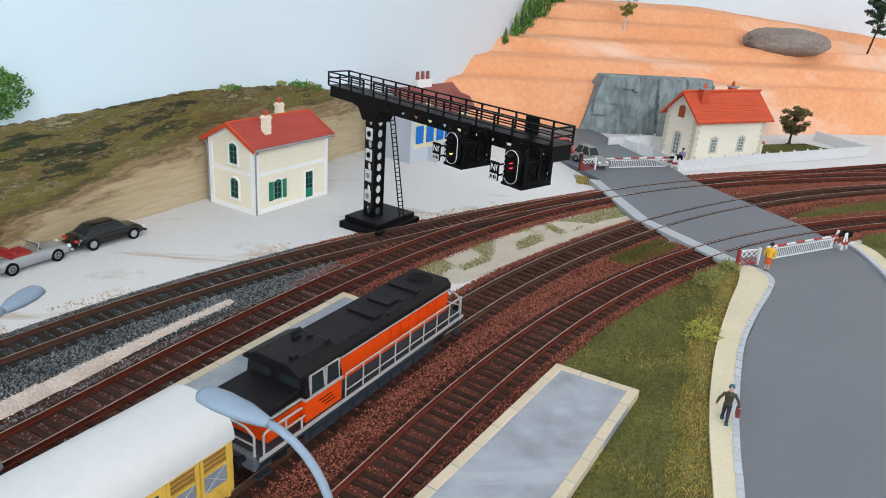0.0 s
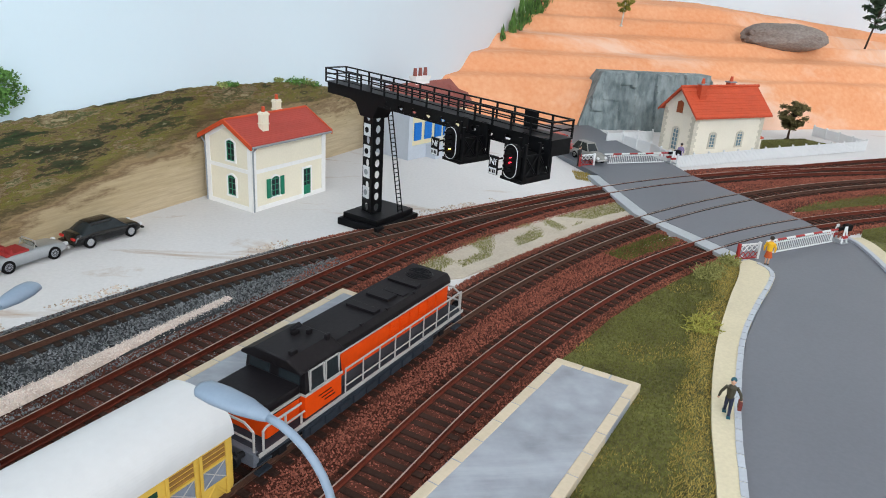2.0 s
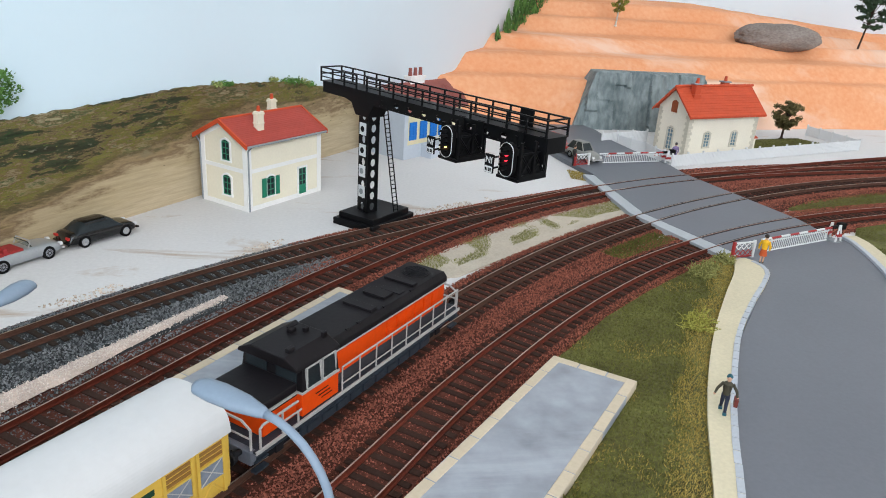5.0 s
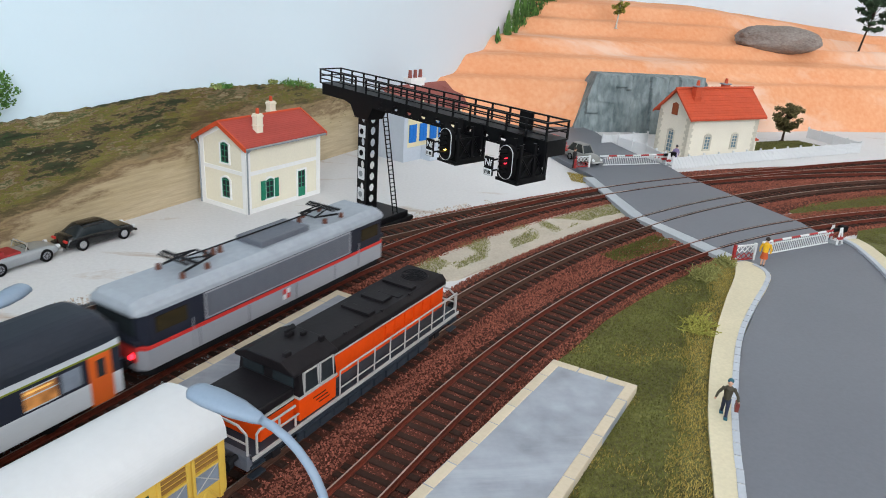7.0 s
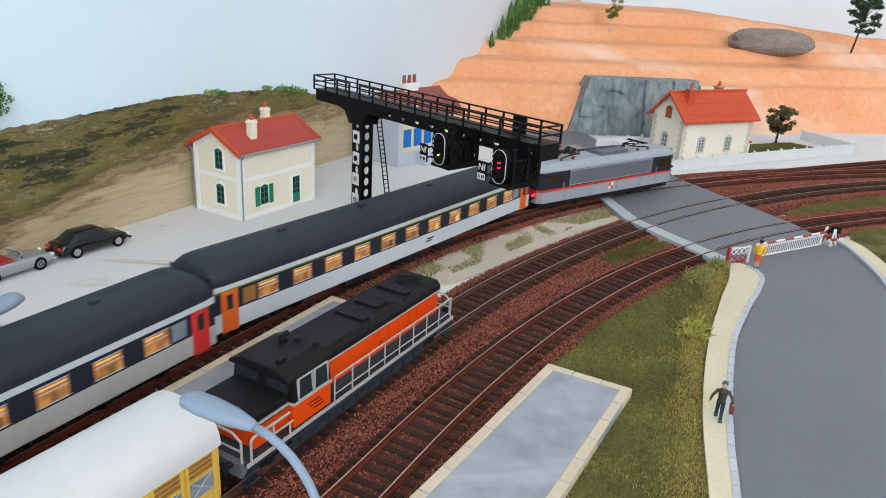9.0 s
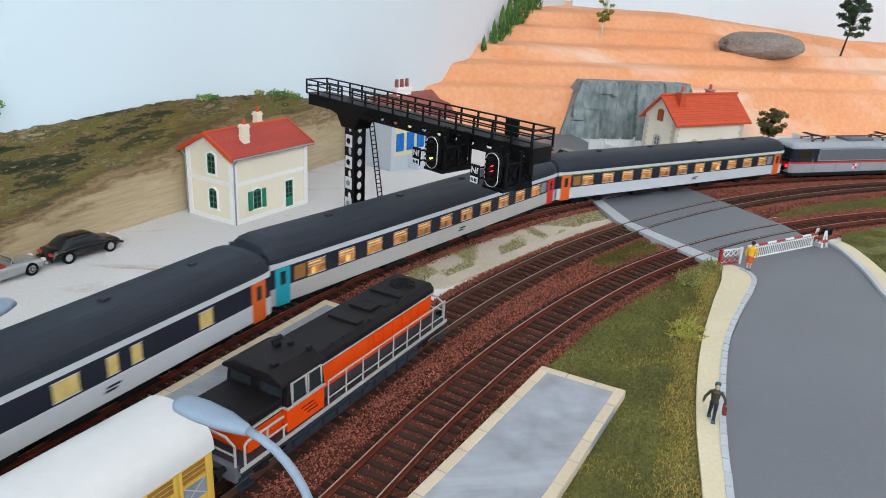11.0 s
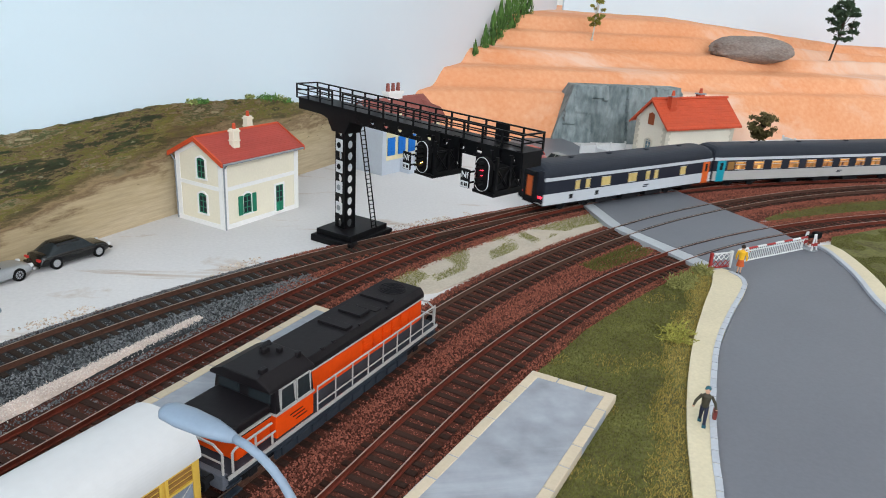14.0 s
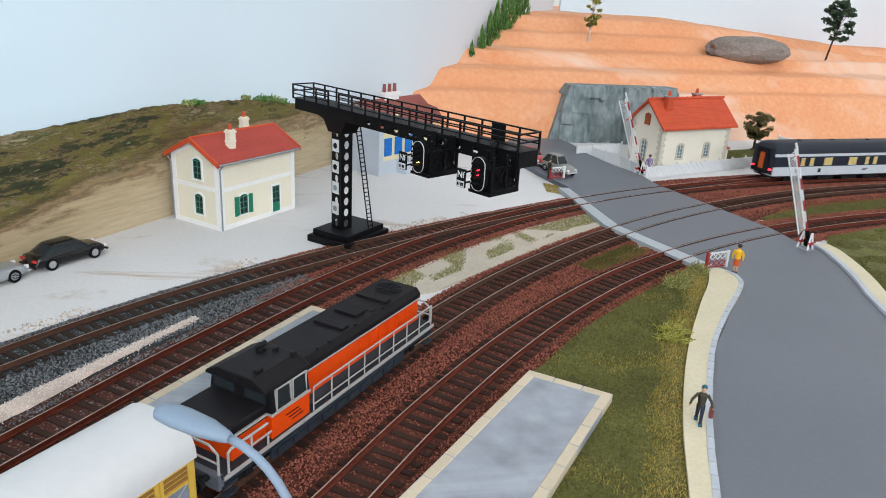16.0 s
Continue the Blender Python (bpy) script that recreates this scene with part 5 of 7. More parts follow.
def sprig_bush(label, c, r, h, seed, material):
    """A bush of bare curling sprigs that fork twice."""
    rng = random.Random(seed)
    root = thing("bush", label, "bush", P(*c), "bushes on the verge")
    g = Geo()
    for k in range(75):
        a, rr = rng.uniform(0, 6.28), r * math.sqrt(rng.random())
        p = Vector((rr * 0.55 * math.cos(a), rr * 0.55 * math.sin(a), 0))
        d = Vector((math.cos(a) * rr / r, math.sin(a) * rr / r, 1.1)).normalized()
        length = h * (1.05 - 0.45 * rr / r) * rng.uniform(0.6, 1.05)
        n = 5
        for j in range(n):
            e = p + d * length / n
            g.rod(p, e, 0.42 - 0.05 * j, 0.37 - 0.05 * j, 5)
            if j > 1:
                f = (d + Vector((rng.gauss(0, 0.8), rng.gauss(0, 0.8), rng.gauss(0, 0.5)))).normalized()
                g.rod(e, e + f * rng.uniform(1.2, 2.6), 0.34, 0.16, 5)
            p = e
            d = (d + Vector((rng.gauss(0, 0.6), rng.gauss(0, 0.6), rng.gauss(0, 0.4)))).normalized()
    part("foliage", g, material, root)


SPRIG = mat("olive_sprig", (0.17, 0.165, 0.02), 0.85, vary=0.3, second=(0.40, 0.38, 0.09), island=1.0, bump=0)
SPRIG_GREY = mat("grey_olive_sprig", (0.12, 0.125, 0.03), 0.85, vary=0.3, second=(0.30, 0.29, 0.10), island=1.0, bump=0)


def board_point(u, v, z):
    p = BOARD @ Vector((u * MM, v * MM, z * MM))
    return tuple(x / MM for x in p)


shrub_green = mat("painted_green", (0.03, 0.09, 0.02), 0.9, vary=0.4, second=(0.12, 0.25, 0.06), island=1.0, bump=0)
for k, (u, z, r) in enumerate(((92, 83, 5), (99, 83, 5), (106, 82, 4), (160, 80.5, 4.5), (178, 78, 7), (188, 77, 8), (199, 75, 7.5), (209, 72, 7))):
    g = Geo()
    leaf_cloud(g, (0, 0, 0), r, 130, 0.9, 0.6, random.Random(k))
    solid("painted_shrub", g, shrub_green if k % 3 else BUSH, "green dabbed shrub along the crest of the painted hill", "bush", P(*board_point(u, 0.5, z + 2.2)), "shrubs on the crest")
tree_crown = thing("backdrop_tree", "bright green leafy tree standing against the sky board", "tree", P(*board_point(-128, -3, 0)))
part("trunk", Geo().rod((0, 0, 0), (0, 0, 92), 2.0, 1.4, 8).rod((0, 0, 78), (15, 30, 104), 1.3, 0.5, 6), BARK, tree_crown)
g = Geo()
rng_tree = random.Random(5)
for k in range(40):
    reach_out = rng_tree.gauss(40, 10)
    leaf_cloud(g, (reach_out * 0.448 + rng_tree.gauss(0, 2), reach_out * 0.894, 101 + rng_tree.gauss(0, 8)), 4.5, 40, 1.0, 0.8, rng_tree)
part("crown", g, shrub_green, tree_crown)

# ---- grass ----
def inside(poly, x, y):
    c = False
    j = len(poly) - 1
    for i in range(len(poly)):
        (xi, yi), (xj, yj) = poly[i], poly[j]
        if (yi > y) != (yj > y) and x < (xj - xi) * (y - yi) / (yj - yi) + xi:
            c = not c
        j = i
    return c


def tufts(name, label, material, spots, h=2.2, lean=0.7, seed=3):
    h *= 0.62
    rng = np.random.default_rng(seed)
    n = len(spots)
    p = np.asarray(spots, float)
    a = rng.uniform(0, 6.28, n)
    w = rng.uniform(0.14, 0.3, n)
    dx, dy = np.cos(a) * w, np.sin(a) * w
    tip = np.stack([rng.normal(0, lean, n), rng.normal(0, lean, n), h * rng.uniform(0.5, 1.2, n)], 1)
    v = np.stack([p - np.stack([dx, dy, 0 * dx], 1), p + np.stack([dx, dy, 0 * dx], 1), p + tip], 1)
    me = bpy.data.meshes.new(name)
    me.from_pydata((v.reshape(-1, 3) * MM).tolist(), [], (np.arange(3)[None] + 3 * np.arange(n)[:, None]).tolist())
    me.materials.append(material)
    return tagged(new(name, me), label, "grass", kind="stuff")


def sprinkle(poly, per_mm2, seed, z=1.0, keep=None):
    rng = np.random.default_rng(seed)
    a = np.array(poly)
    lo, hi = a.min(0), a.max(0)
    n = int((hi - lo).prod() * per_mm2)
    pts = rng.uniform(lo, hi, (n, 2))
    return [(x, y, z) for x, y in pts if inside(poly, x, y) and (keep is None or keep(x, y, rng.random()))]


verge = [(-52, 40), (-6, 120), (48, 213), (90, 283), (60, 305), (70, 318), (96, 357), (130, 397), (172, 441), (207, 466), (203, 456), (200, 444), (176, 395), (151, 342), (136, 305), (122, 265), (107, 213), (80, 120), (60, 40)]
solid("verge", Geo().prism(verge, 0, 4.6), SOIL, "mossy soil verge between railway and pavement", "ground", kind="structure")


def edge_distance(x, y):
    e = np.array(inner_line)
    return float(np.interp(y, e[:, 1], e[:, 0])) - x


patch = lambda x, y: noise.noise(Vector((x * 0.045, y * 0.045, 7.0)))
tufts("green_grass", "short olive-green static grass on the verge", GRASS, sprinkle(verge, 3.0, 1, 4.4, lambda x, y, r: edge_distance(x, y) > 10 + 8 * patch(x, y) + 4 * r - 2), 2.0)
tufts("dry_grass", "ochre dry grass along the pavement", DRY_GRASS, sprinkle(verge, 2.4, 2, 4.4, lambda x, y, r: edge_distance(x, y) < 13 + 10 * patch(x, y) + 4 * r or (patch(x + 40, y) > 0.28 and r < 0.35)), 2.6)
for k, (x, y, r, h, m) in enumerate(((145, 352, 11, 13, SPRIG), (172, 428, 11, 11, SPRIG_GREY), (182, 440, 8, 9, SPRIG_GREY), (197, 456, 9, 9, SPRIG_GREY), (56, 199, 10, 8, GRASS), (88, 196, 7, 6, GRASS))):
    sprig_bush("olive bush of curling sprigs on the verge" if k != 4 else "dark green bush low on the verge", (x, y, 4.4), r, h, 30 + k, m)
islands = [[(-28, 392), (14, 410), (43, 444), (88, 494), (138, 548), (178, 588), (150, 612), (95, 568), (48, 530), (10, 490), (-36, 430)]]
islands.append([(-16, 400), (12, 424), (36, 452), (80, 502), (130, 556), (172, 588), (152, 602), (105, 558), (60, 520), (22, 482), (-16, 438)])
mid = islands[0]
solid("sandy_island", Geo().prism(mid, 0, 1.0), mat("beige_sand", (0.50, 0.44, 0.36), 0.95, vary=0.15, grain=700, blotch=50, bump=0.5), "beige sandy ground between the lines", "ground", kind="structure")
tufts("island_grass", "thin yellow-green grass patches between the lines", mat("yellow_green_grass", (0.13, 0.13, 0.03), 0.9, vary=0.35, second=(0.28, 0.27, 0.09), island=1.0, bump=0), sprinkle(islands[1], 3.2, 4, 1.0, lambda x, y, r: patch(x * 1.3 + 20, y) > 0.05 + 0.25 * (r - 0.5) or (y > 545 and r < 0.8)), 1.6)
right_mid = [(310, 610), (345, 640), (420, 680), (520, 720), (640, 755), (640, 735), (520, 690), (420, 650), (340, 610), (318, 598)]
solid("verge", Geo().prism(right_mid, 0, 1.5), SOIL, "mossy soil strip between the curved lines", "ground", kind="structure")
tufts("strip_grass", "short green grass between the curved lines", GRASS, sprinkle(right_mid, 2.0, 5, 1.4), 1.8)
far_mid = [(262, 660), (300, 680), (380, 722), (460, 752), (430, 728), (340, 688), (270, 648)]
tufts("strip_grass", "thin dry grass between the curved lines", DRY_GRASS, sprinkle(far_mid, 1.6, 6, 0.6), 1.6)
right_verge = [(327, 530), (345, 560), (430, 605), (560, 640), (760, 660), (760, 400), (560, 300), (303, 300), (312, 420), (326, 470), (330, 505)]
solid("verge", Geo().prism(right_verge, 0, 2.6), SOIL, "mossy soil verge beyond the road", "ground", kind="structure")
tufts("verge_grass", "olive grass on the far verge", GRASS, sprinkle([(327, 530), (345, 560), (430, 600), (470, 560), (450, 420), (316, 420), (326, 470), (330, 505)], 2.2, 7, 2.4, lambda x, y, r: patch(x, y) < 0.2), 2.0)
garden = [(372, 838), (410, 858), (505, 908), (470, 950), (400, 920), (350, 890)]
solid("garden", Geo().prism(garden, 0, 2.0), SOIL, "mossy garden soil beside the keeper's house", "ground", kind="structure")
tufts("garden_grass", "short green lawn in the keeper's garden", GRASS, sprinkle(garden, 1.2, 8, 1.9), 1.8)
tufts("kerb_weeds", "yellow weeds at the crossing's edge", DRY_GRASS, sprinkle([(125, 700), (146, 690), (142, 660), (124, 668)], 2.5, 9, 0.3), 3.0)
apron_grass = [(182, 512), (200, 480), (176, 470), (160, 486)]
tufts("apron_grass", "olive grass beside the crossing", GRASS, sprinkle([(114, 466), (165, 517), (178, 503), (168, 492), (126, 454)], 3.2, 10, 1.9), 2.6)


# ---- rolling stock ----
ORANGE = mat("orange_body", (0.68, 0.062, 0.004), 0.45, spec=0.15, vary=0.08, grain=500, blotch=60, bump=0.04)
LOCO_BLACK = mat("black_hood", (0.009, 0.0075, 0.009), 0.5, spec=0.14, vary=0.25, grain=500, blotch=50, bump=0.08)
HOOD_BAND = mat("dark_grey_band", (0.042, 0.040, 0.047), 0.6, vary=0.2, bump=0.06)
LOCO_FRAME = mat("blue_grey_frame", (0.022, 0.029, 0.040), 0.55, vary=0.2, bump=0.08)
PALE_GREY = mat("pale_grey_paint", (0.39, 0.38, 0.37), 0.5, vary=0.08, bump=0.04)
SILVER = mat("silver_grey_paint", (0.29, 0.30, 0.33), 0.42, vary=0.06, bump=0.03)
ROOF_GREY = mat("pale_roof_grey", (0.31, 0.34, 0.38), 0.55, vary=0.12, grain=300, blotch=40, bump=0.06)
SLATE = mat("slate_grey_paint", (0.017, 0.020, 0.032), 0.42, spec=0.2, vary=0.1, bump=0.03)
GRILLE = mat("mid_grey_grille", (0.115, 0.125, 0.15), 0.55, vary=0.1, grain=1200, blotch=90, bump=0.3, stretch=(6, 1, 1))
COACH_ROOF = mat("dark_coach_roof", (0.022, 0.027, 0.038), 0.55, spec=0.2, vary=0.12, grain=400, blotch=40, bump=0.06)
LIGHT_STRIPE = mat("white_grey_stripe", (0.50, 0.53, 0.57), 0.45, vary=0.05, bump=0.02)
LIVERY_RED = mat("livery_red", (0.55, 0.03, 0.025), 0.4, vary=0.06, bump=0.02)
TEAL = mat("teal_door", (0.01, 0.28, 0.36), 0.4, vary=0.06, bump=0.02)
DOOR_ORANGE = mat("orange_door", (0.62, 0.11, 0.015), 0.4, vary=0.06, bump=0.02)
GREEN_LINE = mat("yellow_green_line", (0.17, 0.20, 0.02), 0.45, vary=0.05, bump=0.02)
UNDER = mat("underframe_black", (0.011, 0.011, 0.013), 0.7, spec=0.14, vary=0.3, bump=0.1)
COPPER = mat("brown_insulator", (0.12, 0.045, 0.03), 0.5, vary=0.15, bump=0.03)
WAGON_YELLOW = mat("wagon_yellow", (0.62, 0.40, 0.07), 0.5, vary=0.06, grain=500, blotch=40, bump=0.04)
WAGON_ROOF = mat("white_wagon_roof", (0.56, 0.565, 0.575), 0.5, vary=0.03, grain=300, blotch=30, bump=0.03)
TAN_SLAT = mat("tan_slats", (0.26, 0.13, 0.035), 0.6, vary=0.12, bump=0.04)
DARK_GREEN = mat("dark_green_letters", (0.012, 0.05, 0.03), 0.5, vary=0.1, bump=0.02)
GREY_GLASS = mat("grey_blue_glazing", (0.20, 0.23, 0.28), 0.2, vary=0.2, grain=300, blotch=90, bump=0.0)
# opaque pane: interior lamplight put into its colour and emission
SEAT_GLOW = mat("glowing_interior_pane", (0.30, 0.10, 0.03), 0.6, vary=0.6, second=(0.5, 0.22, 0.06), grain=260, blotch=120, bump=0.0, glow=(0.75, 0.24, 0.05), watts=0.09)
AMBER_PANE = mat("amber_tinted_pane", (0.035, 0.026, 0.012), 0.2, vary=0.3, grain=300, blotch=90, bump=0)
LAMP_BLUE = mat("pale_blue_grey_lamp", (0.22, 0.285, 0.37), 0.4, vary=0.05, bump=0.02)


def wheelset(g, x, r=5.6):
    for y in (8.6, -8.6):
        g.rod((x, y - 0.9, r - 0.1), (x, y + 0.9, r - 0.1), r, r, 20)
    g.rod((x, -9, r), (x, 9, r), 0.9, 0.9, 8)


def bogie(root, x, base, length, material=UNDER, width=25):
    b = Geo().box(x - length / 2, -width / 2, 4.5, x + length / 2, -width / 2 + 2.4, 8.5).box(x - length / 2, width / 2 - 2.4, 4.5, x + length / 2, width / 2, 8.5).box(x - 5, -width / 2, 5, x + 5, width / 2, 9)
    for sx in (-1, 1):
        for sy in (-1, 1):
            y0, y1 = sorted((sy * width / 2, sy * (width / 2 + 0.9)))
            b.box(x + sx * base / 2 - 2.2, y0, 3.4, x + sx * base / 2 + 2.2, y1, 8.0)
    o = part("bogie", b, material, root, bevel=0.2)
    for sx in (-1, 1):
        g = Geo()
        wheelset(g, x + sx * base / 2)
        part("wheelset", g, UNDER, o)


def buffers(root, x, s, z=12.0):
    for y in (-10, 10):
        part("buffer", Geo().rod((x, y, z), (x + s * 5, y, z), 1.2, 1.2, 10).rod((x + s * 5, y, z), (x + s * 6, y, z), 2.6, 2.6, 14), UNDER, root)
    part("coupling", Geo().box(*sorted((x, x + s * 6))[:1], -1.6, 8, sorted((x, x + s * 6))[1], 1.6, 10.5), UNDER, root)


def shell(section, x0, x1):
    """A closed (y, z) outline drawn along x."""
    return Geo().prism(section, x0, x1, "x")


def arc_roof(w, z0, z1, n=14, k=0.55):
    pts = [(-w / 2, z0)]
    for i in range(n + 1):
        a = math.pi * (1 - i / n)
        pts.append((w / 2 * math.copysign(abs(math.cos(a)) ** k, math.cos(a)), z0 + (z1 - z0) * math.sin(a) ** 0.8))
    pts.append((w / 2, z0))
    return pts


def diesel():
    """Hood diesel shunter; x+ is the long hood's end."""
    h = math.degrees(math.atan2(0.870, 0.492))
    root = thing("diesel_locomotive", "orange and black diesel hood locomotive with pale railings", "locomotive", P(-37.3, 274.2, RAIL_TOP, 0, 0, h) @ Matrix.Diagonal((0.94, 1, 0.97, 1)))
    part("frame", Geo().box(-76, -14.5, 8.0, 76, 14.5, 12.6), LOCO_FRAME, root, bevel=0.4)
    part("side_skirt", Geo().box(-50, -14.8, 3.6, 50, -13.4, 8.2).box(-50, 13.4, 3.6, 50, 14.8, 8.2).box(-20, -13, 2.6, 20, 13, 8), LOCO_FRAME, root, bevel=0.4)
    for k in range(10):
        part("battery_box", Geo().box(-47 + k * 9.6, -15.6, 4.4, -39.6 + k * 9.6, -14.6, 7.8), LOCO_FRAME, root)
    part("footboard", Geo().box(-77, -16.2, 12.4, 77, 16.2, 13.3), LOCO_FRAME, root)
    for sy in (-1, 1):
        part("footboard_edge", Geo().box(-77, sy * 16.4 - 0.3, 12.0, 77, sy * 16.4 + 0.3, 13.5), PALE_GREY, root, "pale grey edge of the walkway")
    hood = Geo().prism([(-11.6, 13.4), (11.6, 13.4), (11.6, 31), (-11.6, 31)], -27, 68, "x")
    part("long_hood", hood, ORANGE, root, "orange engine hood", bevel=0.5)
    part("hood_stripe", Geo().box(-27, -11.8, 13.4, 68.2, 11.8, 18.2), HOOD_BAND, root, "dark grey lower band of the hood")
    part("hood_roof", shell([(-12.4, 30.2), (12.4, 30.2), (12.2, 33.0), (10.2, 35.4), (-10.2, 35.4), (-12.2, 33.0)], -28, 69), LOCO_BLACK, root, "black hood top", bevel=0.4)
    part("pale_line", Geo().box(-27, -12.55, 30.0, 68.6, 12.55, 30.7), PALE_GREY, root)
    for x0, x1, y0, y1 in ((5, 10, -8.8, 6.5), (20, 28, -6, 6), (41, 45.5, -8.6, 8), (29.5, 34, -8.5, 3)):
        part("roof_hatch", Geo().box(x0, y0, 35.2, x1, y1, 36.6 if x0 != 29.5 else 35.8), LOCO_BLACK, root, bevel=0.2)
    for x in (-14, -6, 14, 37):
        part("lifting_eye", Geo().box(x - 1, -10.6, 34.6, x + 1, -9.4, 36.0), LOCO_BLACK, root, bevel=0.2)
    fan = part("fan_housing", Geo().rod((58, 0, 35.2), (58, 0, 35.8), 7.2, 6.9, 24), LOCO_BLACK, root)
    ring = Geo()
    for r in (6.2, 4.6, 3.0):
        ring.tube([(58 + r * math.cos(a * math.pi / 12), r * math.sin(a * math.pi / 12), 36.0) for a in range(25)], 0.3, 5)
    for k in range(8):
        ring.rod((58, 0, 36.0), (58 + 6.4 * math.cos(k * math.pi / 4), 6.4 * math.sin(k * math.pi / 4), 36.0), 0.25, 0.25, 4)
    part("fan_grille", ring, UNDER, fan)
    # side louvres of the hood
    for sy in (-1, 1):
        for k in range(6):
            x = 14 + k * 8.2
            y0, y1 = sorted((sy * 11.5, sy * 11.95))
            lv = part("louvre_panel", Geo().box(x, y0, 20, x + 6.6, y1, 28.4), ORANGE, root)
            g = Geo()
            for j in range(6):
                a, b = sorted((sy * 11.9, sy * 12.2))
                g.box(x + 0.4, a, 20.6 + j * 1.3, x + 6.2, b, 21.2 + j * 1.3)
            part("slat", g, ORANGE, lv)
    # cab
    part("cab_wall", Geo().box(-50, -15.4, 13.4, -27, 15.4, 24), ORANGE, root, "orange cab side", bevel=0.4)
    part("cab_window_band", Geo().loft([[(-50, -15.4, 24), (-27, -15.4, 24), (-27, 15.4, 24), (-50, 15.4, 24)], [(-49, -14.4, 35), (-27.5, -14.4, 35), (-27.5, 14.4, 35), (-49, 14.4, 35)]]), LOCO_BLACK, root, "black window band of the cab")
    part("cab_line", Geo().box(-50.3, -15.7, 23.4, -26.7, 15.7, 24.4), PALE_GREY, root)
    roof = [(-15.2, 33.6), (15.2, 33.6), (14.9, 35.0), (8.4, 38.3), (-8.4, 38.3), (-14.9, 35.0)]
    part("cab_roof", shell(roof, -52.5, -25.5), LOCO_BLACK, root, "black curved cab roof", bevel=0.6)
    for sy in (-1, 1):
        for x0 in (-47.2, -37.6):
            y = sy * 15.0
            w = part("cab_window", Geo().obox((x0 + 4.2, sy * 15.05, 29.2), (7.8, 0.8, 8.2), Matrix.Rotation(radians(sy * 5.2), 3, "X")), DARK_PANE, root)
            fr = Geo()
            for dx, dz, sx, sz in ((-4.1, 0, 0.7, 9.4), (4.1, 0, 0.7, 9.4), (0, 4.3, 8.8, 0.7), (0, -4.3, 8.8, 0.7)):
                fr.obox((x0 + 4.2 + dx, sy * (15.2 - dz * 0.09), 29.2 + dz), (sx, 1.0, sz))
            part("window_frame", fr, PALE_GREY, w, "pale grey window frame")
    for y in (-7.5, 7.5):
        part("end_window", Geo().box(-50.2, y - 5, 26, -49, y + 5, 33), DARK_PANE, root)
    for x, y, w in ((-47, -7, 1.8), (-34, 3, 1.8), (-30, -1, 1.4), (-28.5, -9, 1.4)):
        part("roof_fitting", Geo().box(x - w, y - w * 0.6, 37.0, x + w, y + w * 0.6, 40.0), LOCO_BLACK, root, bevel=0.4)
    part("horn", Geo().rod((-35, 4, 40.4), (-30, 4, 40.6), 0.5, 1.2, 8).rod((-35, 4, 38), (-35, 4, 40.8), 0.6, 0.6, 6), UNDER, root)
    # short hood
    part("short_hood", Geo().box(-69, -12.6, 13.4, -50, 12.6, 22.6), ORANGE, root, "orange short hood", bevel=0.6)

    def lid_outline(grow):
        x0, w, c = -70 - grow, 13 + grow, 2.6
        return [(-50, -w), (-50, w)] + [(x0 + c - c * math.sin(k * math.pi / 8), w - c + c * math.cos(k * math.pi / 8)) for k in range(5)] + [(x0 + c - c * math.cos(k * math.pi / 8), -w + c - c * math.sin(k * math.pi / 8)) for k in range(5)]

    part("short_hood_seal", Geo().prism(lid_outline(-0.1), 22.5, 23.5), LOCO_BLACK, root)
    part("short_hood_line", Geo().prism(lid_outline(0.35), 23.5, 24.4), PALE_GREY, root, "pale line round the short hood")
    part("short_hood_top", Geo().prism(lid_outline(0.2), 24.4, 28.2), LOCO_BLACK, root, "black rounded lid of the short hood", bevel=0.9)
    bars = Geo()
    for k in range(3):
        bars.box(-42 + k * 1.8, -15.6, 19.8 - k * 1.7, -34 + k * 1.2, -15.38, 20.2 - k * 1.7)
    part("lettering_bars", bars, LOCO_BLACK, root)
    # railings
    for sy in (-1, 1):
        y = sy * 15.8
        n = 8
        for k in range(n + 1):
            x = -25 + 100 * k / n
            part("rail_post", Geo().rod((x, y, 13.2), (x, y, 24.4), 0.34, 0.34, 6), PALE_GREY, root)
        part("handrail", Geo().tube([(-25, y, 24.4), (75, y, 24.4)], 0.4, 6).tube([(-25, y, 16.4), (75, y, 16.4)], 0.32, 6), PALE_GREY, root, "pale grey handrail")
        part("cab_rail", Geo().tube([(-74, y, 13.2), (-74, y, 21.5), (-72.5, y, 22.5), (-53, y, 22.5)], 0.5, 6).tube([(-62, y, 13.2), (-62, y, 22.5)], 0.45, 6).tube([(-53, y, 13.2), (-53, y, 18)], 0.45, 6).tube([(-62, y, 18), (-51, y, 18)], 0.4, 6), PALE_GREY, root, "pale grey handrail")
    for x in (77, -77):
        part("end_rail", Geo().tube([(x, -14, 13), (x, -14, 22), (x, -10, 24.5), (x, 10, 24.5), (x, 14, 22), (x, 14, 13)], 0.5, 6).tube([(x, -14, 18), (x, 14, 18)], 0.4, 6), PALE_GREY, root)
        part("buffer_beam", Geo().box(x - 1.4, -15, 7.5, x + 1.4, 15, 13.4), LOCO_FRAME if x > 0 else GRILLE, root, bevel=0.3)
        part("steps", Geo().box(x - 7 if x > 0 else x, -16, 3.5, x if x > 0 else x + 7, -13.4, 4.3).box(x - 7 if x > 0 else x, -16, 8, x if x > 0 else x + 7, -13.4, 8.8), LOCO_FRAME, root)
        buffers(root, x, 1 if x > 0 else -1)
    bogie(root, 48, 26, 38)
    bogie(root, -48, 26, 38)
    return root


diesel()


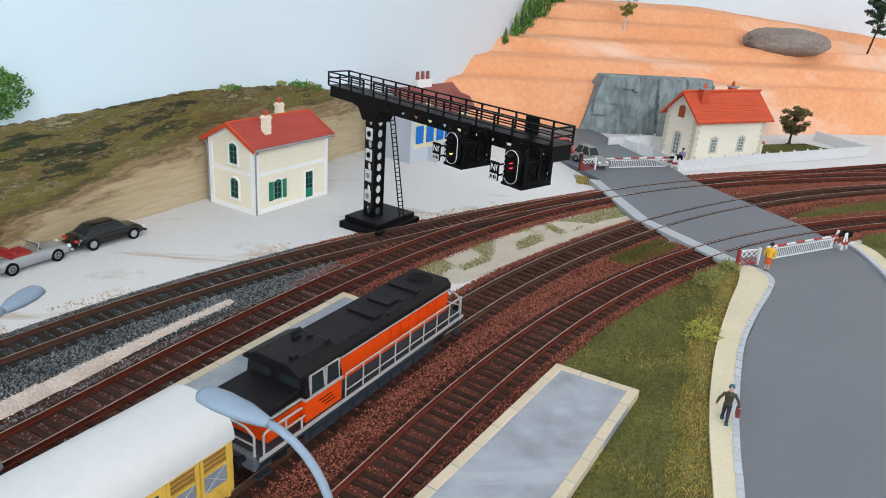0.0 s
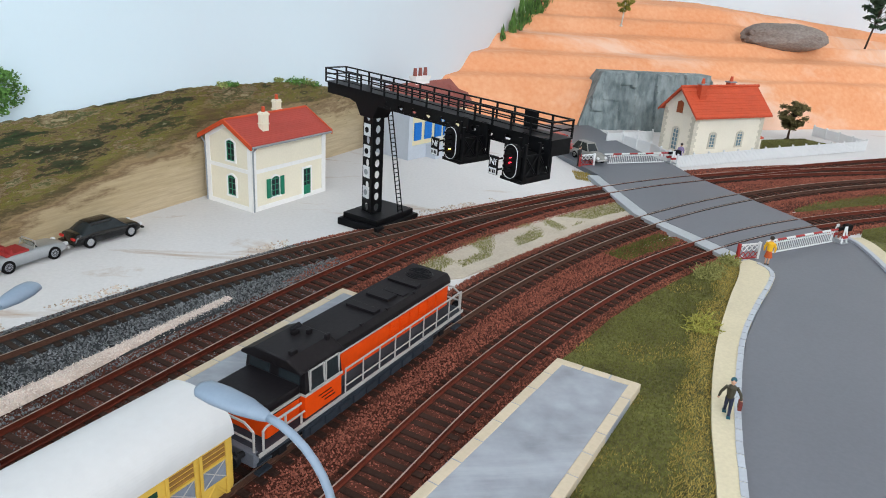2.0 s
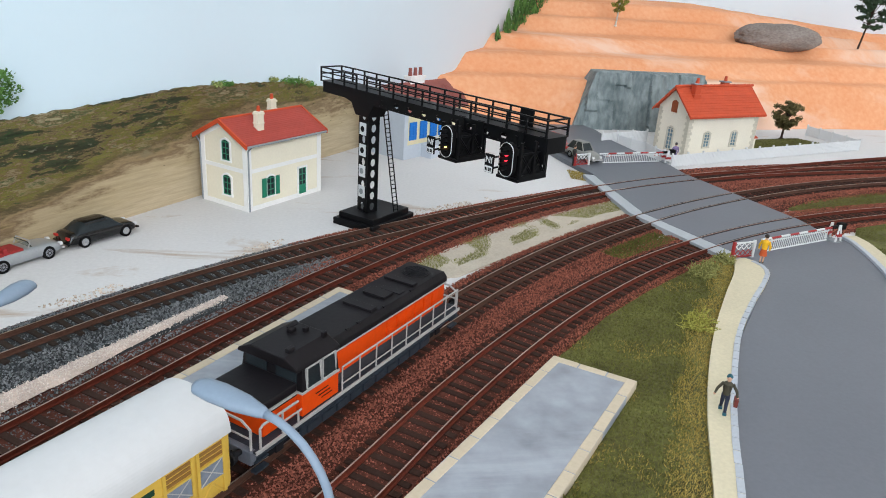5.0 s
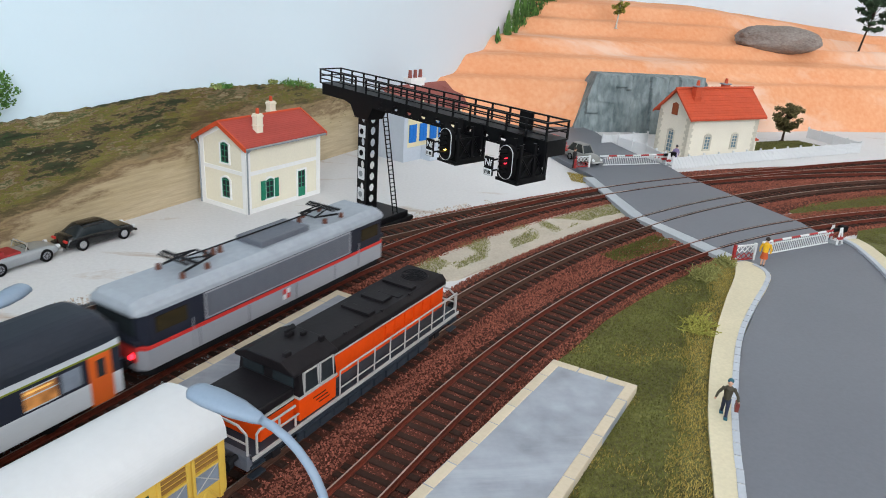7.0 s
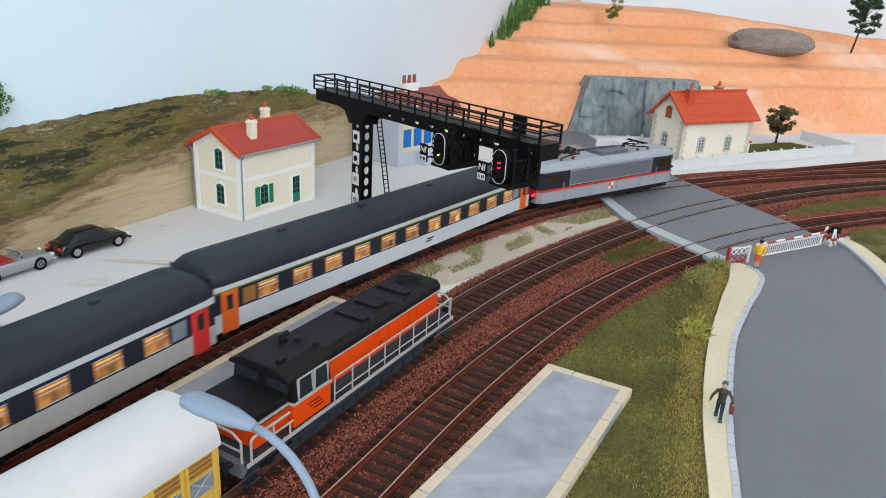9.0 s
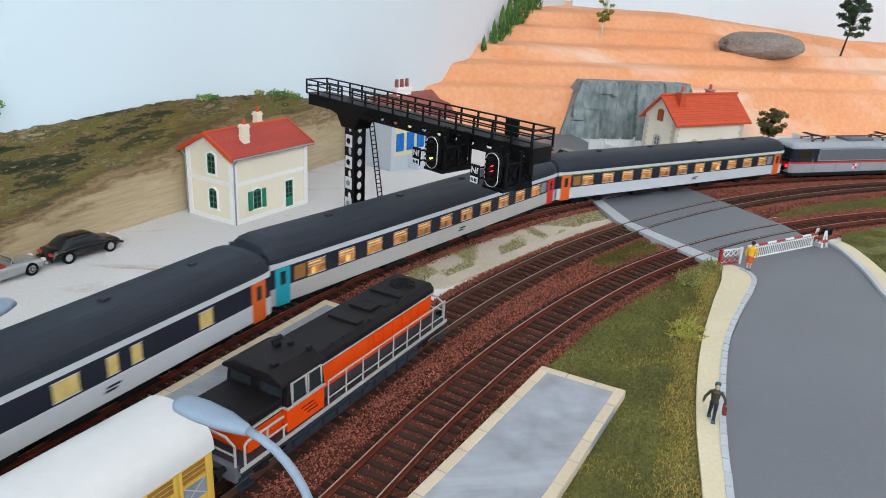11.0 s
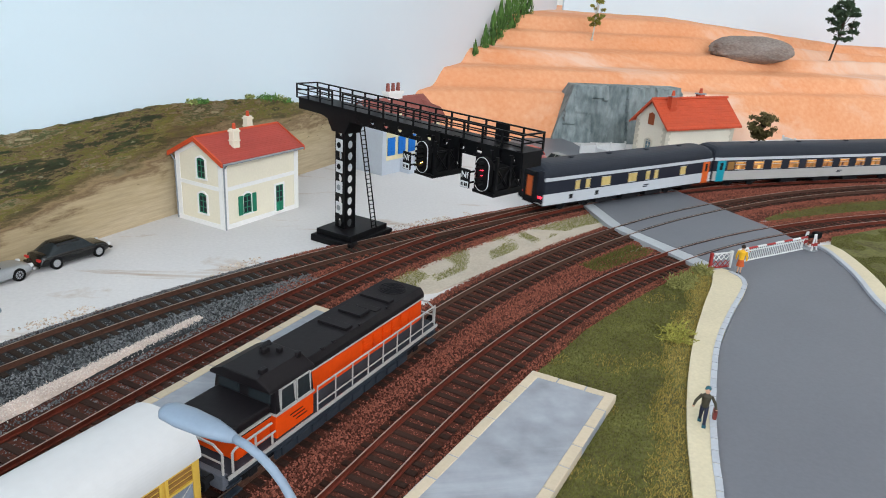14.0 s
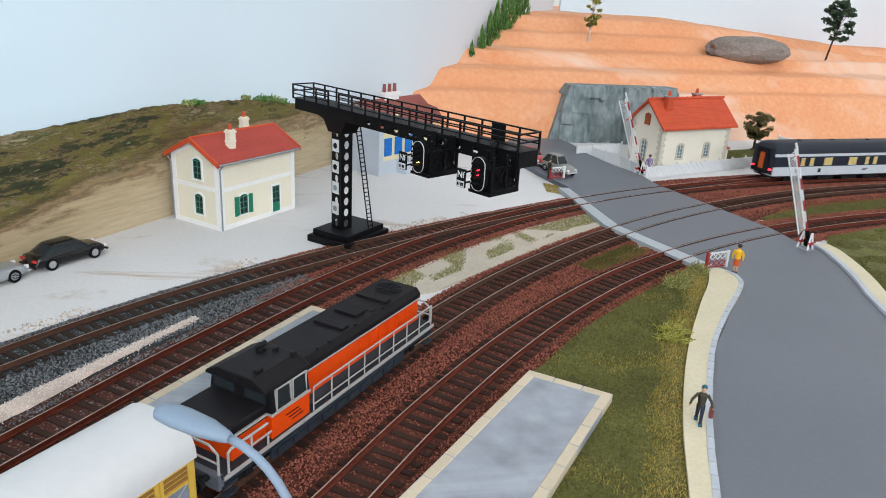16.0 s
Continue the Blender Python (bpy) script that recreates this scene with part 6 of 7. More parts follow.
def wagon():
    """Yellow mail van with white roof; x+ is the end next to the locomotive."""
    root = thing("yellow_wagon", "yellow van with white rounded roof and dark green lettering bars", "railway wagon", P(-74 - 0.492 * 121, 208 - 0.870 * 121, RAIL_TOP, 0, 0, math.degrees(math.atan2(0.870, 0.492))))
    L = 112
    part("body", shell([(-16, 7.5), (16, 7.5), (16.6, 10), (16.6, 30), (-16.6, 30), (-16.6, 10)], -L, L), WAGON_YELLOW, root, "yellow side walls", bevel=0.8)
    part("roof", shell(arc_roof(33.5, 29.0, 41.0, 36, 0.8), -L - 0.6, L + 0.6), WAGON_ROOF, root, "plain white rounded roof")
    for sy in (-1, 1):
        for x in (L - 8.4, L - 21, L - 92, L - 113, L - 150):
            y0, y1 = sorted((sy * 16.5, sy * 17.0))
            w = part("window", Geo().box(x - 4.6, y0, 15.4, x + 4.6, y1, 22.3), GREY_GLASS, root, "grey-blue glazed window")
            f0, f1 = sorted((sy * 16.55, sy * 17.3))
            for x0 in (x - 5.8, x + 4.7):
                part("window_post", Geo().box(x0, f0, 8.4, x0 + 1.1, f1, 29), WAGON_YELLOW, w)
            part("window_frame", Geo().box(x - 4.6, f0, 14.6, x + 4.6, f1, 15.4).box(x - 4.6, f0, 22.3, x + 4.6, f1, 23.1), WAGON_YELLOW, w)
            for k in range(3):
                part("slat", Geo().box(x - 4.6, y0, 23.6 + k * 1.8, x + 4.6, y1, 24.7 + k * 1.8), TAN_SLAT, w)
            yy = sy * 17.0
            part("guard_bar", Geo().rod((x - 4.6, yy, 15.4), (x + 4.6, yy, 22.3), 0.22, 0.22, 5).rod((x - 4.6, yy, 22.3), (x + 4.6, yy, 15.4), 0.22, 0.22, 5), PALE_GREY, w, "crossed pale guard bars")
            part("brace", Geo().rod((x - 4.6, sy * 16.8, 8.5), (x, sy * 16.8, 14.4), 0.4, 0.4, 5).rod((x, sy * 16.8, 14.4), (x + 4.6, sy * 16.8, 8.5), 0.4, 0.4, 5), WAGON_YELLOW, w)
        y0, y1 = sorted((sy * 16.6, sy * 16.85))
        g = Geo().box(L - 38, y0, 24.6, L - 29.5, y1, 26.6).box(L - 35.2, y0, 16, L - 32.8, y1, 24.6).box(L - 48, y0, 24.6, L - 40, y1, 26.6).box(L - 48, y0, 20, L - 41, y1, 21.8).box(L - 48, y0, 16, L - 45.4, y1, 24.6)
        part("lettering_bars", g, DARK_GREEN, root)
    part("end_door", Geo().box(L, -7, 10, L + 0.8, 7, 30), TAN_SLAT, root)
    part("underframe", Geo().box(-L + 2, -12, 5.5, L - 2, 12, 8), UNDER, root)
    bogie(root, 78, 24, 36)
    bogie(root, -78, 24, 36)
    buffers(root, L, 1)
    return root


wagon()


def pantograph(root, x, s):
    g = Geo()
    for y in (-7, 7):
        g.rod((x, y, 41.6), (x + s * 20, y * 0.8, 43.6), 0.6, 0.5, 6).rod((x + s * 20, y * 0.8, 43.6), (x + s * 4, y * 0.5, 45.6), 0.5, 0.4, 6)
    g.box(x + s * 4 - 1.2, -11, 45.4, x + s * 4 + 1.2, 11, 46.2).box(x + s * 4 - 4.4, -10, 45.2, x + s * 4 - 3.2, 10, 46).rod((x + s * 20, -6, 43.6), (x + s * 20, 6, 43.6), 0.5, 0.5, 6)
    p = part("pantograph", g, UNDER, root, "folded black pantograph")
    for y in (-8, 8):
        for dx in (-2, 14):
            part("insulator", Geo().rod((x + s * dx, y, 39.4), (x + s * dx, y, 42), 1.5, 1.2, 8), COPPER, p)


def electric():
    """Grey electric express locomotive with a red stripe; x+ leads."""
    root = thing("electric_locomotive", "grey electric express locomotive with red stripe and lit red tail lamps", "locomotive", P(-900, -1300, RAIL_TOP) @ Matrix.Diagonal((0.89, 1, 1, 1)))
    L = 98

    def band(name, z0, z1, w, material, label="", inset=0.0, x0=-L, x1=L):
        c = 3.5
        poly = [(x0, -w / 2 + c), (x0 + c, -w / 2), (x1 - c, -w / 2), (x1, -w / 2 + c), (x1, w / 2 - c), (x1 - c, w / 2), (x0 + c, w / 2), (x0, w / 2 - c)]
        return part(name, Geo().prism(poly, z0, z1), material, root, label, bevel=0.25)

    band("lower_side", 8.0, 17.5, 33.6, SILVER, "silver-grey lower body")
    band("red_stripe", 17.5, 19.3, 33.8, LIVERY_RED, "red stripe")
    band("upper_side", 19.3, 33.6, 33.4, SLATE, "slate-grey upper body", x0=-L + 1.2, x1=L - 1.2)
    band("apron", 4.2, 8.0, 31.5, UNDER, "", x0=-L + 3, x1=L - 3)
    for sy in (-1, 1):
        y0, y1 = sorted((sy * 16.6, sy * 17.05))
        part("side_grille", Geo().box(-58, y0, 21, 58, y1, 32.4), GRILLE, root, "mid-grey ribbed side panel")
        part("grille_frame", Geo().box(-59, y0, 20.2, 59, y1 + (0.1 if sy > 0 else 0), 20.9).box(-59, y0, 32.5, 59, y1, 33.2).box(-59.6, y0, 20.2, -58.6, y1, 33.2).box(58.6, y0, 20.2, 59.6, y1, 33.2), SILVER, root)
        for x in (-80, 80):
            part("cab_side_window", Geo().box(x - 9, y0, 24.2, x + 9, y1, 31.4), AMBER_PANE, root, "dark amber-tinted cab side window")
            part("cab_handrail", Geo().rod((x - 12 * (1 if x > 0 else -1), sy * 17.4, 10), (x - 12 * (1 if x > 0 else -1), sy * 17.4, 24), 0.3, 0.3, 5), SILVER, root)
        for x in (-64, -30, 8, 44):
            part("body_panel_seam", Geo().box(x, *sorted((sy * 16.7, sy * 16.95))[:1], 8.6, x + 0.5, sorted((sy * 16.7, sy * 16.95))[1], 17.2), GRILLE, root)
        for k in range(4):
            part("livery_mark", Geo().box(-3 + (k % 2) * 3, *sorted((sy * 16.7, sy * 17.0))[:1], 11 + (k // 2) * 3, -0.4 + (k % 2) * 3, sorted((sy * 16.7, sy * 17.0))[1], 13.6 + (k // 2) * 3), (WHITE_PAINT, LIVERY_RED)[(k + k // 2) % 2], root)
    for s in (-1, 1):
        part("windscreen", Geo().obox((s * (L - 0.9), 0, 27.8), (1.6, 24, 7.6)), DARK_PANE, root)
        part("visor", Geo().box(*sorted((s * (L - 3), s * (L + 1.6)))[:1], -15, 20.2, sorted((s * (L - 3), s * (L + 1.6)))[1], 15, 22.4), SLATE, root, bevel=0.3)
        part("nose_panel", Geo().box(*sorted((s * (L - 2), s * (L + 0.6)))[:1], -13.5, 12, sorted((s * (L - 2), s * (L + 0.6)))[1], 13.5, 19.2), LIVERY_RED if s < 0 else SILVER, root, bevel=0.3)
        for y in (-11, 11):
            part("tail_lamp" if s < 0 else "head_lamp", Geo().rod((s * (L + 0.4), y, 14.6), (s * (L + 1.4), y, 14.6), 1.25, 1.1, 12), RED_LAMP if s < 0 else WHITE_PAINT, root, "lit red tail lamp" if s < 0 else "")
        buffers(root, s * (L - 1), s)
    part("roof", Geo().loft([[(x, y * k, 33.4 + (z - 33.4) * h) for y, z in ((-16.9, 33.4), (-16.7, 35.4), (-15.4, 37.2), (-11.5, 39.4), (11.5, 39.4), (15.4, 37.2), (16.7, 35.4), (16.9, 33.4))] for x, k, h in ((-L - 0.8, 0.82, 0.3), (-L + 1, 0.93, 0.75), (-L + 5, 1, 1), (L - 5, 1, 1), (L - 1, 0.93, 0.75), (L + 0.8, 0.82, 0.3))]), ROOF_GREY, root, "pale grey roof with rounded ends", bevel=0.4)
    part("roof_lantern", Geo().box(-10, -9, 39.2, 30, 9, 42.4), GRILLE, root, "raised grey roof panel", bevel=0.5)
    pantograph(root, -62, 1)
    pantograph(root, 60, -1)
    for x in (-38, -33, -28, 36):
        part("insulator", Geo().rod((x, 3, 39.2), (x, 3, 43), 1.6, 1.0, 8), COPPER, root)
    part("roof_cable", Geo().tube([(-50, 3, 43.2), (-38, 3, 43), (-28, 3, 43), (36, 3, 43), (48, 3, 43.4)], 0.4, 5), UNDER, root)
    bogie(root, 56, 32, 46)
    bogie(root, -56, 32, 46)
    part("transformer", Geo().box(-24, -12, 3, 24, 12, 8), UNDER, root, bevel=0.4)
    return root


def coach(label, length, lower, front_door, rear_door, line=None, van=False):
    """Express coach; x+ leads."""
    root = thing("coach", label, "railway coach", P(-900, -1500, RAIL_TOP), "coaches of the express")
    L = length / 2 - 2.5
    W = 33.0

    def box_band(name, z0, z1, w, material, lab=""):
        return part(name, Geo().box(-L, -w / 2, z0, L, w / 2, z1), material, root, lab, bevel=0.2)

    box_band("lower_side", 9.5, 19.2, W, lower, "pale lower side panel")
    box_band("window_band", 19.2, 30.2, W - 0.3, SLATE, "dark slate window band")
    box_band("cantrail", 30.2, 33.4, W + 0.1, LIGHT_STRIPE, "white stripe below the roof")
    if line:
        box_band("class_line", 30.0, 30.9, W + 0.3, line, "yellow-green class line")
    part("roof", Geo().loft([[(x, y * k, 31.3 + (z - 31.3) * h) for y, z in arc_roof(W + 0.2, 31.3, 42.6, 18, 0.62)] for x, k, h in ((-L - 1, 0.93, 0.45), (-L + 1, 0.97, 0.78), (-L + 4, 0.995, 0.94), (-L + 9, 1, 1), (L - 9, 1, 1), (L - 4, 0.995, 0.94), (L - 1, 0.97, 0.78), (L + 1, 0.93, 0.45))]), COACH_ROOF, root, "dark blue-grey ribbed roof with rounded ends")
    for x in (-L * 0.62, -L * 0.2, L * 0.25, L * 0.68):
        part("roof_vent", Geo().box(x - 2, -1.6, 42.2, x + 2, 1.6, 43.8), COACH_ROOF, root, bevel=0.4)
    ribs = Geo()
    for y in (-9, -5.5, -2, 2, 5.5, 9):
        ribs.box(-L + 9, y - 0.25, 41.2 - abs(y) * 0.12, L - 9, y + 0.25, 42.75 - abs(y) * 0.16)
    part("roof_rib", ribs, COACH_ROOF, root)
    part("underframe", Geo().box(-L + 2, -13, 5.4, L - 2, 13, 9.5), UNDER, root, bevel=0.3)
    for x in (-L * 0.3, 0, L * 0.28):
        part("equipment_box", Geo().box(x - 13, -14.5, 2.6, x + 9, 14.5, 8), UNDER, root, bevel=0.4)
    for sy in (-1, 1):
        for s, m in ((1, front_door), (-1, rear_door)):
            if m:
                x = s * (L - 9)
                y0, y1 = sorted((sy * (W / 2 - 0.4), sy * (W / 2 + 0.25)))
                d = part("door", Geo().box(x - 5, y0, 8.6, x + 5, y1, 30.0), m, root, "coloured plug door", bevel=0.3)
                part("door_window", Geo().box(x - 1.8, *sorted((sy * (W / 2 + 0.2), sy * (W / 2 + 0.4)))[:1], 20.5, x + 1.8, sorted((sy * (W / 2 + 0.2), sy * (W / 2 + 0.4)))[1], 28), DARK_PANE, d)
        if van:
            spots = [(-L * 0.66, 5), (-L * 0.55, 5), (-L * 0.35, 11), (-L * 0.04, 11), (L * 0.145, 5), (L * 0.25, 5), (L * 0.60, 8)]
        else:
            n = 11
            spots = [(-L + 33 + k * (2 * L - 66) / (n - 1), 12.5) for k in range(n)]
        for x, w in spots:
            y0, y1 = sorted((sy * (W / 2 - 0.5), sy * (W / 2 + 0.05)))
            # solid panes whose glow replaces a lit compartment behind them
            win = part("window", Geo().box(x - w / 2, y0, 20.6, x + w / 2, y1, 28.6), YELLOW_PANE if van else SEAT_GLOW, root, "window pane glowing in place of a lit interior")
            if not van:
                a, b = sorted((sy * (W / 2), sy * (W / 2 + 0.12)))
                # glowing strip on the pane's outside imitates the brighter top of the interior
                part("ceiling_light", Geo().box(x - w / 2 + 0.4, a, 26.9, x + w / 2 - random.uniform(0.5, 4), b, 27.7), WARM_GLOW, win)
                if random.random() < 0.7:
                    x2 = x + random.uniform(-4, 2)
                    # some seat backs glow too, lamplight put into their material
                    part("seat_back", Geo().box(x2, a, 20.8, x2 + random.uniform(2, 4.5), b, 24.6), (TAN_SLAT, COPPER, WARM_GLOW)[random.randrange(3)], win)
            a, b = sorted((sy * (W / 2), sy * (W / 2 + 0.22)))
            fr = Geo().box(x - w / 2 - 0.3, a, 20.3, x + w / 2 + 0.3, b, 20.7).box(x - w / 2 - 0.3, a, 28.5, x + w / 2 + 0.3, b, 28.8)
            if not van:
                fr.box(x - w / 2, a, 25.4, x + w / 2, b, 25.8)
            part("window_frame", fr, LIGHT_STRIPE, win)
        if not van:
            for s in (-1, 1):
                y0, y1 = sorted((sy * (W / 2 - 0.5), sy * (W / 2 + 0.05)))
                part("toilet_window", Geo().box(s * (L - 21) - 4, y0, 20.6, s * (L - 21) + 4, y1, 28.6), TAN_SLAT if s < 0 else GREY_GLASS, root)
        else:
            for x in (-L * 0.72, -L * 0.44):
                part("roller_hatch", Geo().box(x - 2, *sorted((sy * W / 2, sy * (W / 2 + 0.2)))[:1], 13, x + 2, sorted((sy * W / 2, sy * (W / 2 + 0.2)))[1], 17), UNDER, root)
        part("badge_bars", Geo().box(L * 0.1, *sorted((sy * W / 2, sy * (W / 2 + 0.12)))[:1], 13.6, L * 0.1 + 6, sorted((sy * W / 2, sy * (W / 2 + 0.12)))[1], 14.6).box(L * 0.1 + 1, sorted((sy * W / 2, sy * (W / 2 + 0.12)))[0], 15.2, L * 0.1 + 8, sorted((sy * W / 2, sy * (W / 2 + 0.12)))[1], 16.2), SLATE, root)
    for s in (-1, 1):
        e = part("end_wall", Geo().box(*sorted((s * L, s * (L + 0.8)))[:1], -15.6, 9, sorted((s * L, s * (L + 0.8)))[1], 15.6, 37), SLATE, root, bevel=0.3)
        part("gangway", Geo().box(*sorted((s * L, s * (L + 2.2)))[:1], -4.6, 13 if van and s < 0 else 9.5, sorted((s * L, s * (L + 2.2)))[1], 4.6, 31 if van and s < 0 else 35), DOOR_ORANGE if van and s < 0 else UNDER, root, "orange end door" if van and s < 0 else "", bevel=0.8)
        if van and s < 0:
            part("gangway_frame", Geo().box(-L - 3.6, -7.6, 9, -L - 0.4, -4.6, 35).box(-L - 3.6, 4.6, 9, -L - 0.4, 7.6, 35).box(-L - 3.6, -7.6, 31.2, -L - 0.4, 7.6, 35.4).box(-L - 3.6, -7.6, 9, -L - 0.4, 7.6, 12.8), UNDER, root, bevel=0.4)
            for y in (-12.6, 12.6):
                part("tail_lamp", Geo().box(-L - 1.6, y - 1.9, 15.2, -L - 0.6, y + 1.9, 17.0), RED_LAMP, root, "lit red tail lamp")
        buffers(root, s * (L - 3.5), s)
    # the sides hang low over the bogies
    for ob in root.children:
        if ob.name.split(".")[0] in ("lower_side", "window_band", "cantrail", "class_line", "door", "window", "toilet_window", "roller_hatch", "badge_bars", "tail_lamp"):
            ob.location.z -= 1.9 * MM
    bogie(root, L - 42, 29, 42)
    bogie(root, -L + 42, 29, 42)
    return root


EXPRESS = [(electric(), 941), (coach("grey express coach with yellow-green line and orange doors", 306, LIGHT_STRIPE, DOOR_ORANGE, DOOR_ORANGE, GREEN_LINE), 538 + 153),
           (coach("grey express coach with red and teal doors", 306, PALE_GREY, LIVERY_RED, TEAL), 230 + 153), (coach("dark slate luggage van with lit yellow windows and tail lamps", 228, LIGHT_STRIPE, DOOR_ORANGE, None, None, True), 114)]


# ---- road vehicles ----
def road_car(label, m, paint, kind, red_lights=True):
    root = thing("car", label, "car", m)
    if kind == "coupe":
        L, W, prof = 26, 10.2, [(-26, 4), (-26.5, 8), (-24, 10.4), (-10, 10.8), (10, 10.2), (22, 8.8), (26, 6.4), (26, 2.6), (-25, 2.6)]
        cab = [[(-20, 10.0), (13, 9.6)], [(-9, 15.4), (3, 15.6)]]
        wheels = (-15.5, 15.5, 4.2)
    elif kind == "open":
        L, W, prof = 25, 9.2, [(-25, 4.5), (-25, 7.4), (-20, 9.2), (-8, 9.6), (8, 9.4), (20, 8.8), (25, 6.6), (25.4, 3), (-24, 2.8)]
        cab = None
        wheels = (-14, 14.5, 4.0)
    elif kind == "old":
        L, W, prof = 21, 7.6, [(-21, 5), (-20.5, 9), (-15, 10.8), (4, 10.8), (12, 10.4), (19, 8.4), (20.5, 5), (20, 3), (-20, 3)]
        cab = [[(-20, 10.4), (6, 10.6)], [(-14, 18.2), (1, 18.4)]]
        wheels = (-13.5, 14, 3.6)
    else:
        L, W, prof = 22, 8.6, [(-22, 4), (-22, 9.4), (-16, 10.2), (6, 10.2), (18, 8.8), (22, 6.4), (22, 2.8), (-21.5, 2.8)]
        cab = [[(-19, 10), (9, 10)], [(-13, 16), (2, 16)]]
        wheels = (-13.5, 14, 3.5)
    # body skin: stations along the car, each a rounded cross-section
    xs = [p[0] for p in prof[:-2]]
    zs = [p[1] for p in prof[:-2]]
    order = sorted(range(len(xs)), key=lambda i: xs[i])
    px, pz = [xs[i] for i in order], [zs[i] for i in order]
    rings = []
    for i in range(25):
        u = -1 + 2 * i / 24
        x = L * u
        top = float(np.interp(x, px, pz))
        w = W * (1 - 0.16 * abs(u) ** 5)
        low = 2.6 + 1.2 * abs(u) ** 6
        end = 0.86 if i in (0, 24) else 1.0
        half = [(w * 0.86, low), (w * 0.97, low + 1.2), (w, (low + top) / 2), (w * 0.97, top - 1.6), (w * 0.88, top - 0.5), (w * 0.5, top + 0.1)]
        rings.append([(x, -y * end, z) for y, z in half] + [(x, y * end, z) for y, z in half[::-1]])
    part("body", Geo().loft(rings), paint, root, smooth=True)
    if cab:
        (b0, b1), (t0, t1) = cab
        glassy = Geo().loft([[(b0[0], -W * 0.9, b0[1]), (b1[0], -W * 0.9, b1[1]), (b1[0], W * 0.9, b1[1]), (b0[0], W * 0.9, b0[1])], [(t0[0], -W * 0.68, t0[1]), (t1[0], -W * 0.68, t1[1]), (t1[0], W * 0.68, t1[1]), (t0[0], W * 0.68, t0[1])]])
        if kind == "coupe":
            skin, lid = [], []
            for i in range(21):
                x = b0[0] - 1 + (b1[0] - b0[0] + 2) * i / 20
                u = max(0.0, min(1.0, (x - b0[0]) / (t0[0] - b0[0]))) if x < t0[0] else max(0.0, min(1.0, (b1[0] - x) / (b1[0] - t1[0])))
                h = (t0[1] + 0.8 - b0[1]) * math.sin(u * math.pi / 2) ** 0.9
                half = [(W * 0.92, b0[1] - 1.6), (W * 0.90, b0[1] - 0.2 + 0.1 * h), (W * 0.80, b0[1] - 0.2 + 0.6 * h), (W * 0.66, b0[1] - 0.1 + 0.9 * h), (W * 0.35, b0[1] + h)]
                skin.append([(x, -y, z) for y, z in half] + [(x, y, z) for y, z in half[::-1]])
                if t0[0] - 4 <= x <= t1[0] + 1.5:
                    lid.append([(x, y, z + 0.15) for y, z in ((-W * 0.74, b0[1] - 0.15 + 0.76 * h), (-W * 0.66, b0[1] - 0.1 + 0.9 * h), (-W * 0.35, b0[1] + h), (W * 0.35, b0[1] + h), (W * 0.66, b0[1] - 0.1 + 0.9 * h), (W * 0.74, b0[1] - 0.15 + 0.76 * h))])
            glassy = Geo().loft(skin)
        part("cabin_glazing", glassy, DARK_PANE, root, "dark tinted glazing", smooth=kind == "coupe")
        part("roof", Geo().loft(lid, closed=False), paint, root, smooth=True) if kind == "coupe" else part("roof", Geo().loft([[(t0[0] - 2, -W * 0.7, t0[1] - 0.5), (t1[0] + 1.5, -W * 0.7, t1[1] - 0.6), (t1[0] + 1.5, W * 0.7, t1[1] - 0.6), (t0[0] - 2, W * 0.7, t0[1] - 0.5)], [(t0[0], -W * 0.56, t0[1] + 0.7), (t1[0] - 1, -W * 0.56, t1[1] + 0.7), (t1[0] - 1, W * 0.56, t1[1] + 0.7), (t0[0], W * 0.56, t0[1] + 0.7)]]), paint, root, bevel=0.9)
        for sy in (-1, 1) if kind != "coupe" else ():
            for (bx, bz), (tx, tz) in ((b0, t0), (b1, t1), (((b0[0] + b1[0]) / 2 - 1, b0[1]), ((t0[0] + t1[0]) / 2, t0[1]))):
                pil = Geo().rod((bx, sy * W * 0.9, bz), (tx, sy * W * 0.69, tz), 0.6, 0.5, 6)
                part("pillar", pil, paint, root)
    else:
        part("seats", Geo().box(-11, -6.8, 8, 1, 6.8, 10.6).box(-11, -6.8, 10, -8.5, -0.8, 13.2).box(-11, 0.8, 10, -8.5, 6.8, 13.2).box(-13.5, -7.2, 8.8, -11, 7.2, 11), RED_PAINT, root, "bright red leather interior", bevel=0.7)
        part("windscreen", Geo().obox((4.5, 0, 12), (0.5, 13.5, 4.4), Matrix.Rotation(radians(-28), 3, "Y")), glass("clear_screen"), root)
        part("rim", Geo().tube([(3.4, -7, 9.8), (5.4, -6.8, 14), (5.4, 6.8, 14), (3.4, 7, 9.8)], 0.3, 6), PALE_GREY, root)
    a, b, r = wheels
    for x in (a, b):
        for sy in (-1, 1):
            y0, y1 = sorted((sy * (W - 2.2), sy * (W + 0.15)))
            w = part("wheel", Geo().rod((x, y0, r), (x, y1, r), r, r, 20), BLACK_MATT, root, "black tyre with silver rim")
            g = Geo().rod((x, sy * (W + 0.1), r), (x, sy * (W + 0.3), r), r * 0.62, r * 0.58, 16)
            part("wheel_rim", g, SILVER if kind != "old" else PALE_GREY, w)
            sp = Geo()
            for k in range(10):
                an = k * math.pi / 5
                sp.rod((x + 0.8 * math.cos(an), sy * (W + 0.35), r + 0.8 * math.sin(an)), (x + r * 0.55 * math.cos(an), sy * (W + 0.35), r + r * 0.55 * math.sin(an)), 0.28, 0.2, 4)
            part("spokes", sp, PALE_GREY if kind == "coupe" else UNDER, w)
